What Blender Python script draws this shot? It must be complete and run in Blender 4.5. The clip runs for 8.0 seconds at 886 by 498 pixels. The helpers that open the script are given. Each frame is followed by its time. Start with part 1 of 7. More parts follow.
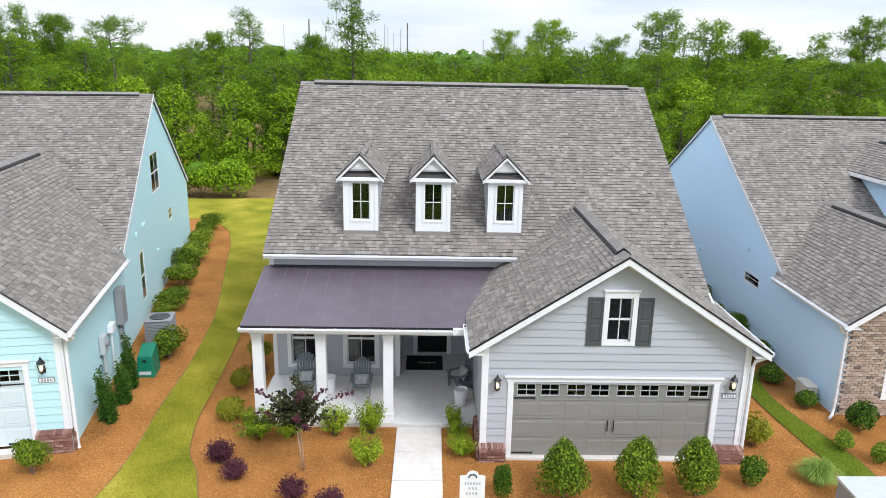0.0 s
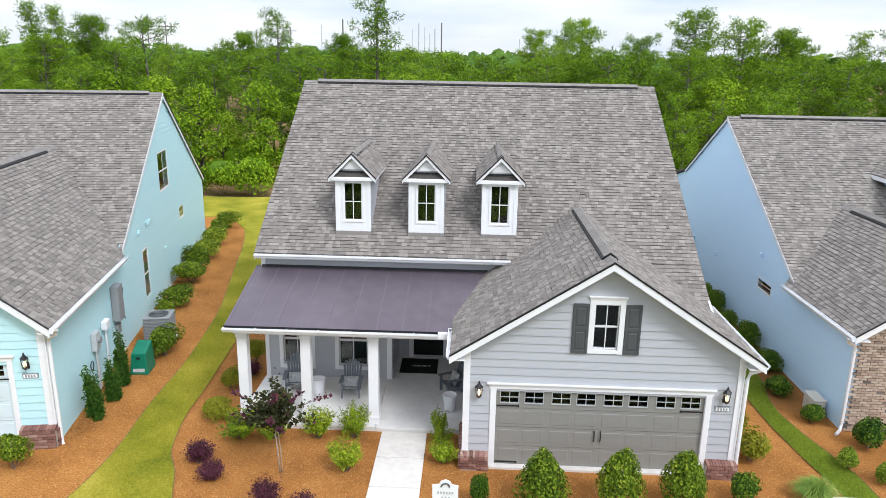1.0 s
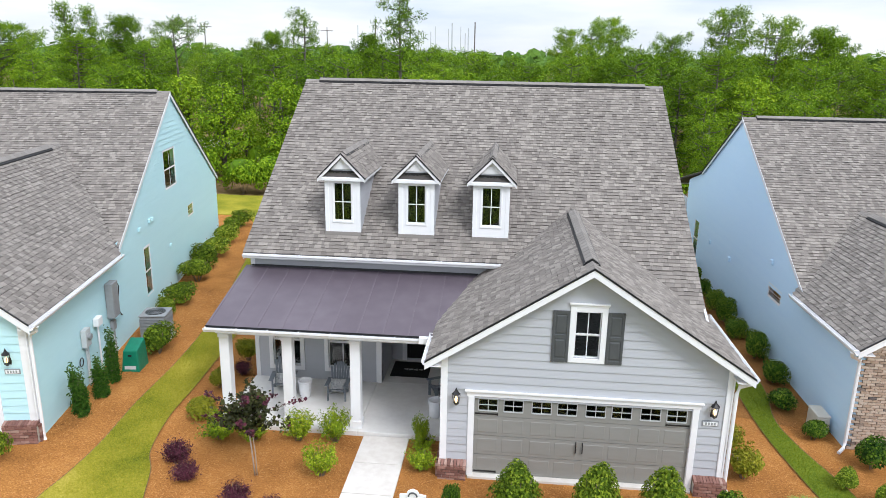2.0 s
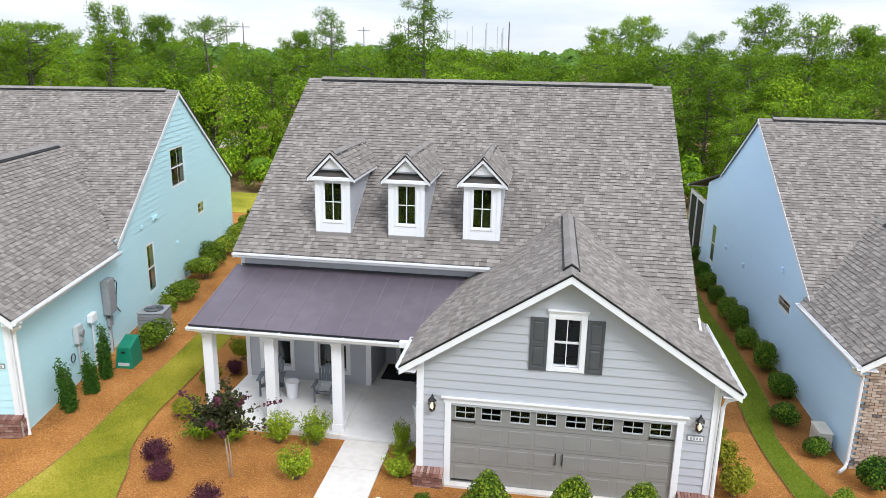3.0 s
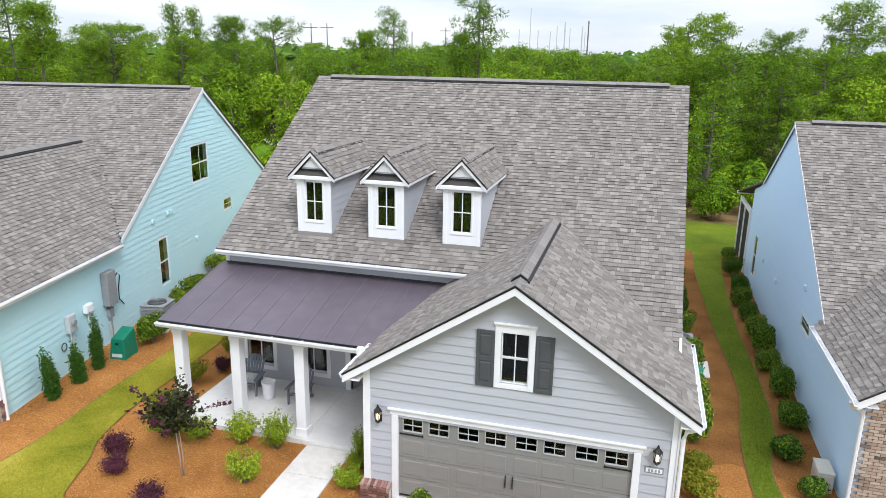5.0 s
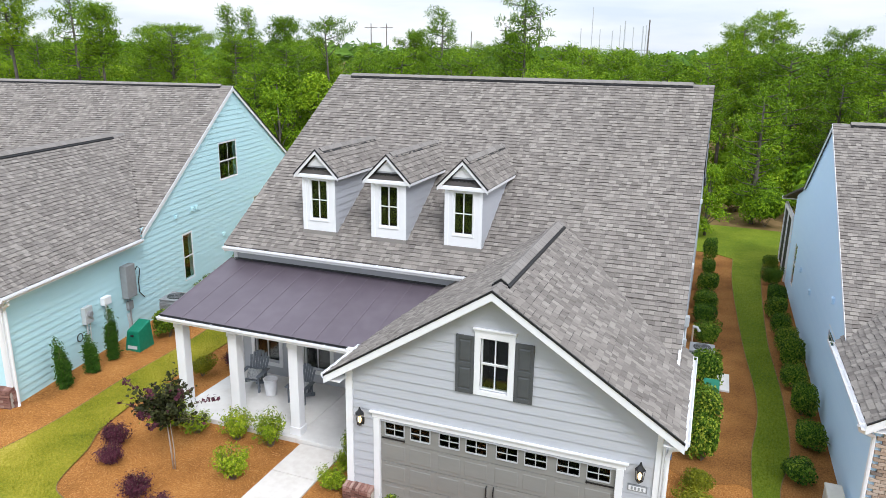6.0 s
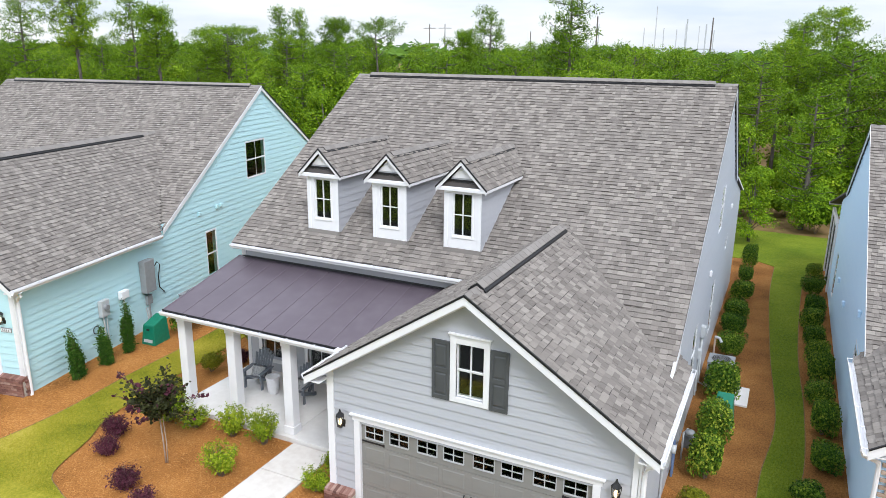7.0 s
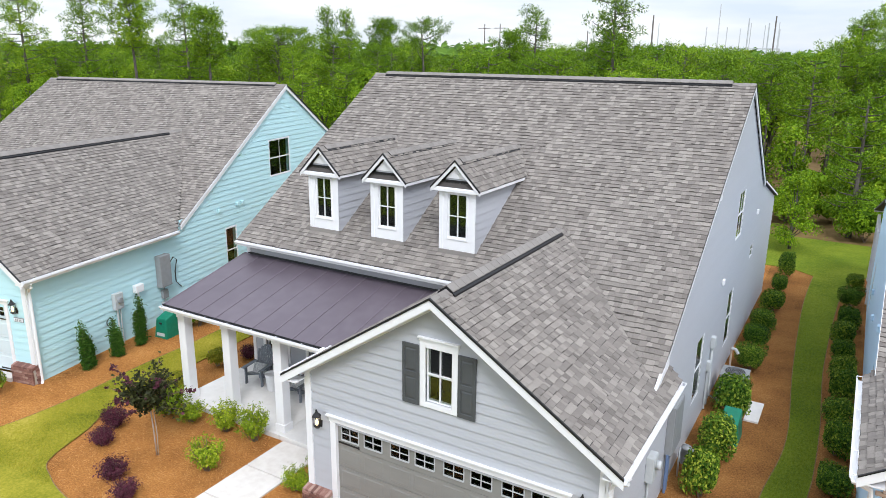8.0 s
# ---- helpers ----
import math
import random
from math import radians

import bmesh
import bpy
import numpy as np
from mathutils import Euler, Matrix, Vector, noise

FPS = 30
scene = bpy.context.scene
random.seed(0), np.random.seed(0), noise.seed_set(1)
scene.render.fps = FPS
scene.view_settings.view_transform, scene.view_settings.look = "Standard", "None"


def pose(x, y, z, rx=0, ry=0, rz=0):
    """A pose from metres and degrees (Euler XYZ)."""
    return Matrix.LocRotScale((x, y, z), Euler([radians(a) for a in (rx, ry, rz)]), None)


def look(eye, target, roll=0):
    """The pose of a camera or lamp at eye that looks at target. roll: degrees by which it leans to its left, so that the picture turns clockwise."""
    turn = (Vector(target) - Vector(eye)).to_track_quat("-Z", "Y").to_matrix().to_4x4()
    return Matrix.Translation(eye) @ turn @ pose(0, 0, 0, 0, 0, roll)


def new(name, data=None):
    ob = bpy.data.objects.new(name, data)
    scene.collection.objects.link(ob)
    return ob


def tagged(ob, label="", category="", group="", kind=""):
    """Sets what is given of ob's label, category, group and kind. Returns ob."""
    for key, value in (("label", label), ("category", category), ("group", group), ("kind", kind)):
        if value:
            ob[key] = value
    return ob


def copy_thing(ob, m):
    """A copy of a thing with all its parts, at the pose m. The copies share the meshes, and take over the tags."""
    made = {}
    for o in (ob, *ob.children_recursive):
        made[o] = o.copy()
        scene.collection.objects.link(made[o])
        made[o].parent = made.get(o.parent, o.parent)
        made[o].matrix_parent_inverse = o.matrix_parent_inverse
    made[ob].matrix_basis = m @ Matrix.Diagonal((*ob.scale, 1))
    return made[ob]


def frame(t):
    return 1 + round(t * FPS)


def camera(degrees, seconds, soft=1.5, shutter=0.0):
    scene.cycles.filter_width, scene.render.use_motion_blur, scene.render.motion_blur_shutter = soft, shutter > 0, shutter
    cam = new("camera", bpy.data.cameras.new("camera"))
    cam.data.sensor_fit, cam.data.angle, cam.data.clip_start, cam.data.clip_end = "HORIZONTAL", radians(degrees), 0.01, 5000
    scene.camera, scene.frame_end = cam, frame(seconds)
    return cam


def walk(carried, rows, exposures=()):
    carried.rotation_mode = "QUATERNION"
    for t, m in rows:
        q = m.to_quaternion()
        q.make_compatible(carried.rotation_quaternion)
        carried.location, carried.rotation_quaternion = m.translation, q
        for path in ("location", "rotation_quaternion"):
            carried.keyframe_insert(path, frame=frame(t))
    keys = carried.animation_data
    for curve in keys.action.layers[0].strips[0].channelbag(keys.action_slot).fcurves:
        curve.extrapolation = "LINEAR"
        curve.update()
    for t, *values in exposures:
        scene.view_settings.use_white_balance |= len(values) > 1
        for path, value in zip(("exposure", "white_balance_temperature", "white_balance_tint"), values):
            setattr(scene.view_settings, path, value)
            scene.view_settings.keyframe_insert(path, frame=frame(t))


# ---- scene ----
cam = camera(63.9, 8.0, soft=0.8)
METRES, EYE, TILT, LEAN, TURN = 12.0, 9.6, 0.0, 0.0, -1.1
ROWS = [
    (0.0, 0.0, 0.0, 0.0, 0.28, -15.18, -1.04),
    (0.5, 0.0541, 0.0166, -0.0012, 1.92, -15.2, -1.01),
    (1.0, 0.1093, 0.0357, -0.0022, 3.48, -15.23, -0.98),
    (1.5, 0.1645, 0.057, -0.0029, 5.05, -15.26, -0.97),
    (3.0, 0.3254, 0.1274, -0.0054, 9.82, -15.34, -0.99),
    (3.5, 0.378, 0.1536, -0.0064, 11.47, -15.36, -0.96),
    (4.0, 0.4324, 0.1822, -0.0076, 13.14, -15.39, -0.94),
    (4.5, 0.488, 0.2126, -0.0087, 14.85, -15.4, -0.94),
    (6.0, 0.6582, 0.3146, -0.0122, 22.05, -15.5, -0.88),
    (6.5, 0.7126, 0.3535, -0.0137, 24.56, -15.52, -0.76),
    (7.0, 0.7667, 0.3948, -0.0154, 27.08, -15.53, -0.63),
    (7.5, 0.8207, 0.4386, -0.017, 29.61, -15.55, -0.59),
    (8.0, 0.869, 0.4798, -0.0183, 31.84, -15.55, -0.55),
]
walk(cam, [(t, pose(0, 0, EYE, TILT, LEAN, TURN) @ pose(METRES * x, METRES * y, METRES * z, 90 + pitch, roll, yaw)) for t, x, y, z, yaw, pitch, roll in ROWS])

# ---- world and light ----
world = bpy.data.worlds.new("overcast_sky")
scene.world = world
world.use_nodes = True
wt = world.node_tree
wt.nodes.clear()
w_out = wt.nodes.new("ShaderNodeOutputWorld")
sky = wt.nodes.new("ShaderNodeTexSky")
sky.sky_type, sky.sun_disc = "NISHITA", False
sky.sun_elevation, sky.sun_rotation = radians(48), radians(141)
w_sky = wt.nodes.new("ShaderNodeBackground")
w_sky.inputs["Strength"].default_value = 0.12
wt.links.new(sky.outputs[0], w_sky.inputs["Color"])
w_co = wt.nodes.new("ShaderNodeTexCoord")
w_map = wt.nodes.new("ShaderNodeMapping")
w_map.inputs["Scale"].default_value = (1.0, 1.0, 5.0)
w_noise = wt.nodes.new("ShaderNodeTexNoise")
w_noise.inputs["Scale"].default_value, w_noise.inputs["Detail"].default_value = 3.2, 7
w_ramp = wt.nodes.new("ShaderNodeValToRGB")
w_ramp.color_ramp.elements[0].position, w_ramp.color_ramp.elements[0].color = 0.36, (0.72, 0.79, 0.89, 1)
w_ramp.color_ramp.elements[1].position, w_ramp.color_ramp.elements[1].color = 0.62, (1.0, 1.0, 1.0, 1)
w_cloud = wt.nodes.new("ShaderNodeBackground")
w_sep = wt.nodes.new("ShaderNodeSeparateXYZ")
wt.links.new(w_co.outputs["Generated"], w_sep.inputs[0])
w_up = wt.nodes.new("ShaderNodeMapRange")     # an overcast sky is brighter overhead
w_up.inputs["From Min"].default_value, w_up.inputs["From Max"].default_value = 0.0, 1.0
w_up.inputs["To Min"].default_value, w_up.inputs["To Max"].default_value = 0.94, 1.75
wt.links.new(w_sep.outputs["Z"], w_up.inputs["Value"])
wt.links.new(w_up.outputs[0], w_cloud.inputs["Strength"])
wt.links.new(w_co.outputs["Generated"], w_map.inputs["Vector"])
wt.links.new(w_map.outputs[0], w_noise.inputs["Vector"])
wt.links.new(w_noise.outputs[0], w_ramp.inputs[0])
wt.links.new(w_ramp.outputs[0], w_cloud.inputs["Color"])
w_mix = wt.nodes.new("ShaderNodeMixShader")
w_mix.inputs[0].default_value = 0.9
wt.links.new(w_sky.outputs[0], w_mix.inputs[1])
wt.links.new(w_cloud.outputs[0], w_mix.inputs[2])
wt.links.new(w_mix.outputs[0], w_out.inputs["Surface"])

sun_data = bpy.data.lights.new("sun", "SUN")
sun_data.energy, sun_data.angle, sun_data.color = 2.25, radians(20), (1.0, 0.985, 0.965)
sun = new("sun", sun_data)
sun.matrix_world = look((24, -17, 42), (0, 13, 0))
scene.view_settings.exposure = 0.18
scene.view_settings.use_white_balance = True
scene.view_settings.white_balance_temperature = 6150


# ---- materials ----
def material(name, stops, rough=0.7, scale=8.0, detail=6.0, second=0.9, second_amount=0.25, bump=0.2, bump_scale=None,
             metallic=0.0, island=0.0, obj_random=0.0, stretch=(1, 1, 1), spec=0.4, coords="Object", transl=0.0, bump_dist=0.02):
    """stops: colours of the fine variation; second: scale of the broad stains; island, obj_random: piece to piece variation."""
    m = bpy.data.materials.new(name)
    m.use_nodes = True
    nt = m.node_tree
    bs = nt.nodes["Principled BSDF"]
    co = nt.nodes.new("ShaderNodeTexCoord")
    mp = nt.nodes.new("ShaderNodeMapping")
    mp.inputs["Scale"].default_value = stretch
    nt.links.new(co.outputs[coords], mp.inputs["Vector"])
    n1 = nt.nodes.new("ShaderNodeTexNoise")
    n1.inputs["Scale"].default_value, n1.inputs["Detail"].default_value = scale, detail
    nt.links.new(mp.outputs[0], n1.inputs["Vector"])
    n2 = nt.nodes.new("ShaderNodeTexNoise")
    n2.inputs["Scale"].default_value, n2.inputs["Detail"].default_value = second, 3
    nt.links.new(mp.outputs[0], n2.inputs["Vector"])
    fac = nt.nodes.new("ShaderNodeMix")
    fac.data_type = "FLOAT"
    fac.inputs[0].default_value = second_amount
    nt.links.new(n1.outputs[0], fac.inputs[2])
    nt.links.new(n2.outputs[0], fac.inputs[3])
    value = fac.outputs[0]
    for amount, kind, socket in ((island, "ShaderNodeNewGeometry", "Random Per Island"), (obj_random, "ShaderNodeObjectInfo", "Random")):
        if amount:
            src = nt.nodes.new(kind)
            mx = nt.nodes.new("ShaderNodeMix")
            mx.data_type = "FLOAT"
            mx.inputs[0].default_value = amount
            nt.links.new(value, mx.inputs[2])
            nt.links.new(src.outputs[socket], mx.inputs[3])
            value = mx.outputs[0]
    ramp = nt.nodes.new("ShaderNodeValToRGB")
    lo, hi = (0.3, 0.7) if not (island or obj_random) else (0.12, 0.88)
    cr = ramp.color_ramp
    while len(cr.elements) < len(stops):
        cr.elements.new(0.5)
    for i, c in enumerate(stops):
        cr.elements[i].position = lo + (hi - lo) * i / max(1, len(stops) - 1)
        cr.elements[i].color = (*c, 1)
    nt.links.new(value, ramp.inputs[0])
    nt.links.new(ramp.outputs[0], bs.inputs["Base Color"])
    bs.inputs["Roughness"].default_value = rough
    bs.inputs["Metallic"].default_value = metallic
    bs.inputs["Specular IOR Level"].default_value = spec
    if bump:
        n3 = nt.nodes.new("ShaderNodeTexNoise")
        n3.inputs["Scale"].default_value, n3.inputs["Detail"].default_value = bump_scale or scale * 2, 5
        nt.links.new(mp.outputs[0], n3.inputs["Vector"])
        b = nt.nodes.new("ShaderNodeBump")
        b.inputs["Strength"].default_value, b.inputs["Distance"].default_value = bump, bump_dist
        nt.links.new(n3.outputs[0], b.inputs["Height"])
        nt.links.new(b.outputs[0], bs.inputs["Normal"])
    if transl:
        tr = nt.nodes.new("ShaderNodeBsdfTranslucent")
        nt.links.new(ramp.outputs[0], tr.inputs["Color"])
        ms = nt.nodes.new("ShaderNodeMixShader")
        ms.inputs[0].default_value = transl
        nt.links.new(bs.outputs[0], ms.inputs[1])
        nt.links.new(tr.outputs[0], ms.inputs[2])
        nt.links.new(ms.outputs[0], nt.nodes["Material Output"].inputs["Surface"])
    return m


def scaled(c, k):
    return tuple(min(0.95, v * k) for v in c)


def plain(name, c, rough=0.5, spread=0.08, **kw):
    return material(name, [scaled(c, 1 - spread), c, scaled(c, 1 + spread)], rough, **kw)


SHINGLE_TONES = [(0.16, 0.142, 0.13), (0.2, 0.179, 0.164), (0.214, 0.192, 0.176), (0.225, 0.203, 0.185), (0.238, 0.215, 0.196), (0.261, 0.236, 0.214), (0.291, 0.264, 0.239), (0.325, 0.297, 0.267)]
M_SHINGLE = material("roof_shingle", SHINGLE_TONES, 0.9,
                     scale=60, second=0.5, second_amount=0.2, bump=0.5, bump_scale=220, island=0.72, spec=0.2)
M_SHINGLE_ONE = material("roof_shingle_piece", SHINGLE_TONES, 0.9,
                         scale=60, second=0.5, second_amount=0.2, bump=0.5, bump_scale=220, obj_random=0.72, spec=0.2)
M_CAP = material("ridge_cap_shingle", [(0.22, 0.203, 0.19), (0.26, 0.24, 0.225), (0.30, 0.278, 0.26)], 0.9, scale=50, bump=0.5, bump_scale=200, obj_random=0.5, spec=0.2)
M_DECK = plain("roof_underlay", (0.075, 0.068, 0.064), 0.9)
M_DRIP = plain("black_drip_edge", (0.012, 0.012, 0.014), 0.5)
M_WHITE = plain("white_trim_paint", (0.80, 0.80, 0.82), 0.45, 0.03, scale=3, bump=0.04)
M_GUTTER = plain("white_gutter_enamel", (0.80, 0.80, 0.82), 0.3, 0.03, scale=2, bump=0.02)
M_GREY = material("grey_siding_paint", [(0.42, 0.43, 0.465), (0.45, 0.46, 0.495), (0.475, 0.485, 0.52)], 0.5, scale=3, second=0.6, second_amount=0.5,
                  bump=0.12, bump_scale=40, obj_random=0.15, stretch=(1, 1, 6), spec=0.4)
M_AQUA = material("aqua_siding_paint", [(0.48, 0.72, 0.77), (0.51, 0.75, 0.80), (0.54, 0.78, 0.83)], 0.5, scale=3, second=0.6, second_amount=0.5,
                  bump=0.12, bump_scale=40, obj_random=0.15, stretch=(1, 1, 6), spec=0.4)
M_BLUE = material("blue_siding_paint", [(0.56, 0.76, 0.97), (0.59, 0.79, 0.98), (0.62, 0.81, 0.99)], 0.5, scale=3, second=0.6, second_amount=0.5,
                  bump=0.12, bump_scale=40, obj_random=0.15, stretch=(1, 1, 6), spec=0.4)
M_METALROOF = material("plum_grey_metal_roof", [(0.108, 0.088, 0.108), (0.125, 0.102, 0.124), (0.148, 0.123, 0.146)], 0.42, scale=2.5, second=0.5, second_amount=0.5,
                       bump=0.05, metallic=0.25, spec=0.5)
M_SEAM = plain("roof_seam_metal", (0.14, 0.117, 0.139), 0.5, bump=0.02)
M_SHUTTER = plain("charcoal_shutter_paint", (0.075, 0.08, 0.085), 0.5, 0.1, scale=5, bump=0.06)
M_GDOOR = plain("taupe_garage_door_paint", (0.25, 0.245, 0.228), 0.5, 0.05, scale=2, bump=0.08, bump_scale=60, stretch=(1, 1, 5))
M_LDOOR = plain("pale_garage_door_paint", (0.62, 0.72, 0.76), 0.5, 0.04, scale=2, bump=0.08)
M_BLACK = plain("black_iron", (0.015, 0.015, 0.016), 0.45, 0.2)
M_DARKDOOR = plain("black_door_paint", (0.012, 0.012, 0.014), 0.3, 0.2)
M_CONC = material("pale_concrete", [(0.62, 0.60, 0.575), (0.69, 0.67, 0.65), (0.75, 0.735, 0.715)], 0.8, scale=5, second=0.7, second_amount=0.5, bump=0.25, bump_scale=70)
M_WALK = material("walk_concrete", [(0.58, 0.53, 0.49), (0.66, 0.62, 0.58), (0.72, 0.685, 0.65)], 0.85, scale=6, second=0.9, second_amount=0.5, bump=0.3, bump_scale=80)
M_BRICK = material("red_brown_brick", [(0.11, 0.055, 0.045), (0.21, 0.10, 0.08), (0.29, 0.155, 0.125), (0.44, 0.31, 0.26)], 0.85, scale=14, bump=0.5, obj_random=0.6)
M_TANBRICK = material("tan_mixed_brick", [(0.10, 0.09, 0.09), (0.36, 0.265, 0.20), (0.43, 0.335, 0.265), (0.50, 0.41, 0.34), (0.40, 0.29, 0.22)], 0.85, scale=14, bump=0.5, obj_random=0.75)
M_TANBRICK_J = material("tan_mixed_brick_far", [(0.10, 0.09, 0.09), (0.36, 0.265, 0.20), (0.43, 0.335, 0.265), (0.50, 0.41, 0.34), (0.40, 0.29, 0.22)], 0.85, scale=14, bump=0.5, island=0.75)
M_MORTAR = plain("mortar", (0.50, 0.46, 0.41), 0.95, 0.15, scale=20, bump=0.4)
M_STRAW = material("pine_straw", [(0.15, 0.06, 0.017), (0.365, 0.155, 0.042), (0.53, 0.235, 0.064), (0.69, 0.365, 0.12)], 0.95, scale=26, detail=10, second=0.7,
                   second_amount=0.42, bump=0.9, bump_scale=55, spec=0.1, coords="Object", bump_dist=0.05)
# browner copy of the straw, with the shade between the houses in its colour
M_SHADESTRAW = material("shaded_pine_straw", [(0.10, 0.043, 0.014), (0.25, 0.112, 0.034), (0.37, 0.168, 0.05), (0.52, 0.28, 0.10)], 0.95, scale=26, detail=10, second=0.7,
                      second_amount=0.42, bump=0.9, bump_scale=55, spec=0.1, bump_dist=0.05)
M_NEEDLE = material("straw_needles", [(0.22, 0.085, 0.024), (0.45, 0.192, 0.055), (0.60, 0.28, 0.08), (0.74, 0.42, 0.16)], 0.9, scale=3, bump=0, island=0.7, spec=0.15)
M_LAWN = material("lawn_turf", [(0.115, 0.145, 0.012), (0.235, 0.24, 0.02), (0.365, 0.325, 0.036), (0.52, 0.425, 0.08)], 0.9, scale=18, detail=10, second=0.6,
                  second_amount=0.6, bump=0.9, bump_scale=90, spec=0.1, bump_dist=0.03)
# darker, greener copy of the lawn turf, with shade put into the colour
M_LAWN_SHADED = material("shaded_lawn_turf", [(0.065, 0.11, 0.01), (0.125, 0.18, 0.015), (0.185, 0.235, 0.02), (0.28, 0.30, 0.04)], 0.9, scale=18, detail=10, second=0.45,
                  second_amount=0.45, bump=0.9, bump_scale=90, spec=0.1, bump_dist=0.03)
# blades darkened to match the turf that has shade in its colour
M_BLADE_SHADED = material("shaded_grass_blades", [(0.10, 0.15, 0.012), (0.17, 0.23, 0.017), (0.24, 0.29, 0.025), (0.33, 0.35, 0.05)], 0.8, scale=0.6, bump=0, island=0.4, spec=0.15, transl=0.5)
M_BLADE = material("grass_blades", [(0.18, 0.21, 0.016), (0.315, 0.32, 0.025), (0.44, 0.40, 0.04), (0.58, 0.49, 0.085)], 0.8, scale=0.6, bump=0, island=0.4, spec=0.15, transl=0.5)
M_FOREST = material("forest_floor", [(0.09, 0.08, 0.02), (0.18, 0.12, 0.05), (0.26, 0.17, 0.08), (0.17, 0.21, 0.04)], 0.95, scale=1.2, detail=10, second=0.08, second_amount=0.5,
                    bump=0.9, bump_scale=6, spec=0.1)
M_EDGE = material("bed_edge_soil", [(0.12, 0.07, 0.03), (0.22, 0.14, 0.06), (0.32, 0.21, 0.09)], 0.95, scale=12, bump=0.8)
M_BARK = material("pine_bark", [(0.05, 0.043, 0.038), (0.11, 0.095, 0.085), (0.19, 0.165, 0.15)], 0.95, scale=5, bump=0.7, stretch=(1, 1, 0.35))
M_STEM = plain("shrub_stem", (0.20, 0.15, 0.11), 0.9, 0.3)
M_TANSTEM = plain("young_tree_stem", (0.42, 0.33, 0.27), 0.8, 0.2)


def leafy(name, stops, transl=0.16, obj=0.2):
    return material(name, stops, 0.55, scale=0.7, detail=2, second=0.3, second_amount=0.4, bump=0, island=0.6, obj_random=obj, spec=0.12, transl=transl)


M_PINE = leafy("pine_needles", [(0.02, 0.05, 0.004), (0.085, 0.172, 0.008), (0.195, 0.33, 0.014), (0.38, 0.52, 0.03)])
M_DECID = leafy("broad_leaves", [(0.03, 0.075, 0.005), (0.115, 0.22, 0.007), (0.225, 0.36, 0.012), (0.40, 0.51, 0.03)])
M_FARWOOD = leafy("far_canopy", [(0.05, 0.115, 0.02), (0.095, 0.185, 0.025), (0.15, 0.26, 0.035)])
M_BOX = leafy("boxwood_leaves", [(0.008, 0.026, 0.004), (0.032, 0.088, 0.008), (0.135, 0.23, 0.018), (0.56, 0.60, 0.07)], 0.12)
M_HOLLY = leafy("holly_leaves", [(0.02, 0.045, 0.004), (0.085, 0.145, 0.01), (0.21, 0.29, 0.02), (0.56, 0.58, 0.07)])
M_BRIGHT = leafy("bright_green_leaves", [(0.045, 0.085, 0.006), (0.16, 0.25, 0.012), (0.30, 0.39, 0.02), (0.55, 0.59, 0.05)])
M_GOLD = leafy("golden_green_leaves", [(0.09, 0.11, 0.008), (0.17, 0.19, 0.012), (0.27, 0.27, 0.02), (0.38, 0.33, 0.04)])
M_PURPLE = leafy("purple_leaves", [(0.03, 0.011, 0.017), (0.08, 0.024, 0.038), (0.145, 0.042, 0.065), (0.24, 0.09, 0.11)], 0.15)
M_REDBUD = leafy("purple_green_leaves", [(0.018, 0.02, 0.01), (0.04, 0.045, 0.016), (0.075, 0.08, 0.025), (0.13, 0.07, 0.05)], 0.15)
M_COLUMN = leafy("dark_columnar_leaves", [(0.012, 0.04, 0.006), (0.03, 0.085, 0.009), (0.06, 0.135, 0.015), (0.13, 0.24, 0.03)])
M_TUFT = leafy("ornamental_grass", [(0.16, 0.27, 0.05), (0.25, 0.37, 0.07), (0.36, 0.48, 0.12)])

M_STEEL = plain("grey_painted_steel", (0.26, 0.27, 0.28), 0.5, 0.08)
M_LIGHTSTEEL = plain("light_grey_steel", (0.48, 0.50, 0.51), 0.5, 0.08)
M_BLUEPIPE = plain("blue_grey_plastic", (0.13, 0.19, 0.33), 0.5, 0.1)
M_GREENBOX = plain("green_polymer", (0.008, 0.17, 0.10), 0.45, 0.12)
M_BEIGE = plain("beige_cabinet_paint", (0.60, 0.57, 0.50), 0.5, 0.06)
M_CHAIR = plain("slate_grey_painted_wood", (0.17, 0.19, 0.22), 0.55, 0.15, scale=6, bump=0.1, stretch=(1, 1, 4))
M_POT = plain("white_ceramic", (0.74, 0.74, 0.76), 0.35, 0.04)
M_PILLOW = material("patterned_cushion", [(0.20, 0.21, 0.23), (0.45, 0.46, 0.47), (0.62, 0.62, 0.62)], 0.9, scale=22, bump=0.2)
M_MAT = plain("black_coir_mat", (0.010, 0.010, 0.011), 0.95, 0.3, scale=60, bump=0.5)
M_PALEMARK = plain("pale_lettering", (0.55, 0.55, 0.54), 0.7, 0.05)
M_GREYMARK = plain("grey_lettering", (0.30, 0.31, 0.32), 0.7, 0.05)
M_SCREEN = plain("black_insect_screen", (0.02, 0.021, 0.022), 0.7, 0.2)
M_POLE = plain("weathered_pole", (0.16, 0.14, 0.13), 0.9, 0.2)
M_PALEPOLE = plain("galvanised_pole", (0.52, 0.54, 0.56), 0.5, 0.1)
M_SAND = plain("pale_sand", (0.62, 0.56, 0.47), 0.95, 0.12, scale=2)
M_ASPHALT = material("asphalt", [(0.04, 0.04, 0.042), (0.06, 0.06, 0.062), (0.08, 0.08, 0.08)], 0.9, scale=30, bump=0.4)
# near-black colour in place of the darkness indoors
M_UNLIT = plain("unlit_interior_black", (0.012, 0.013, 0.013), 0.9, 0.08)

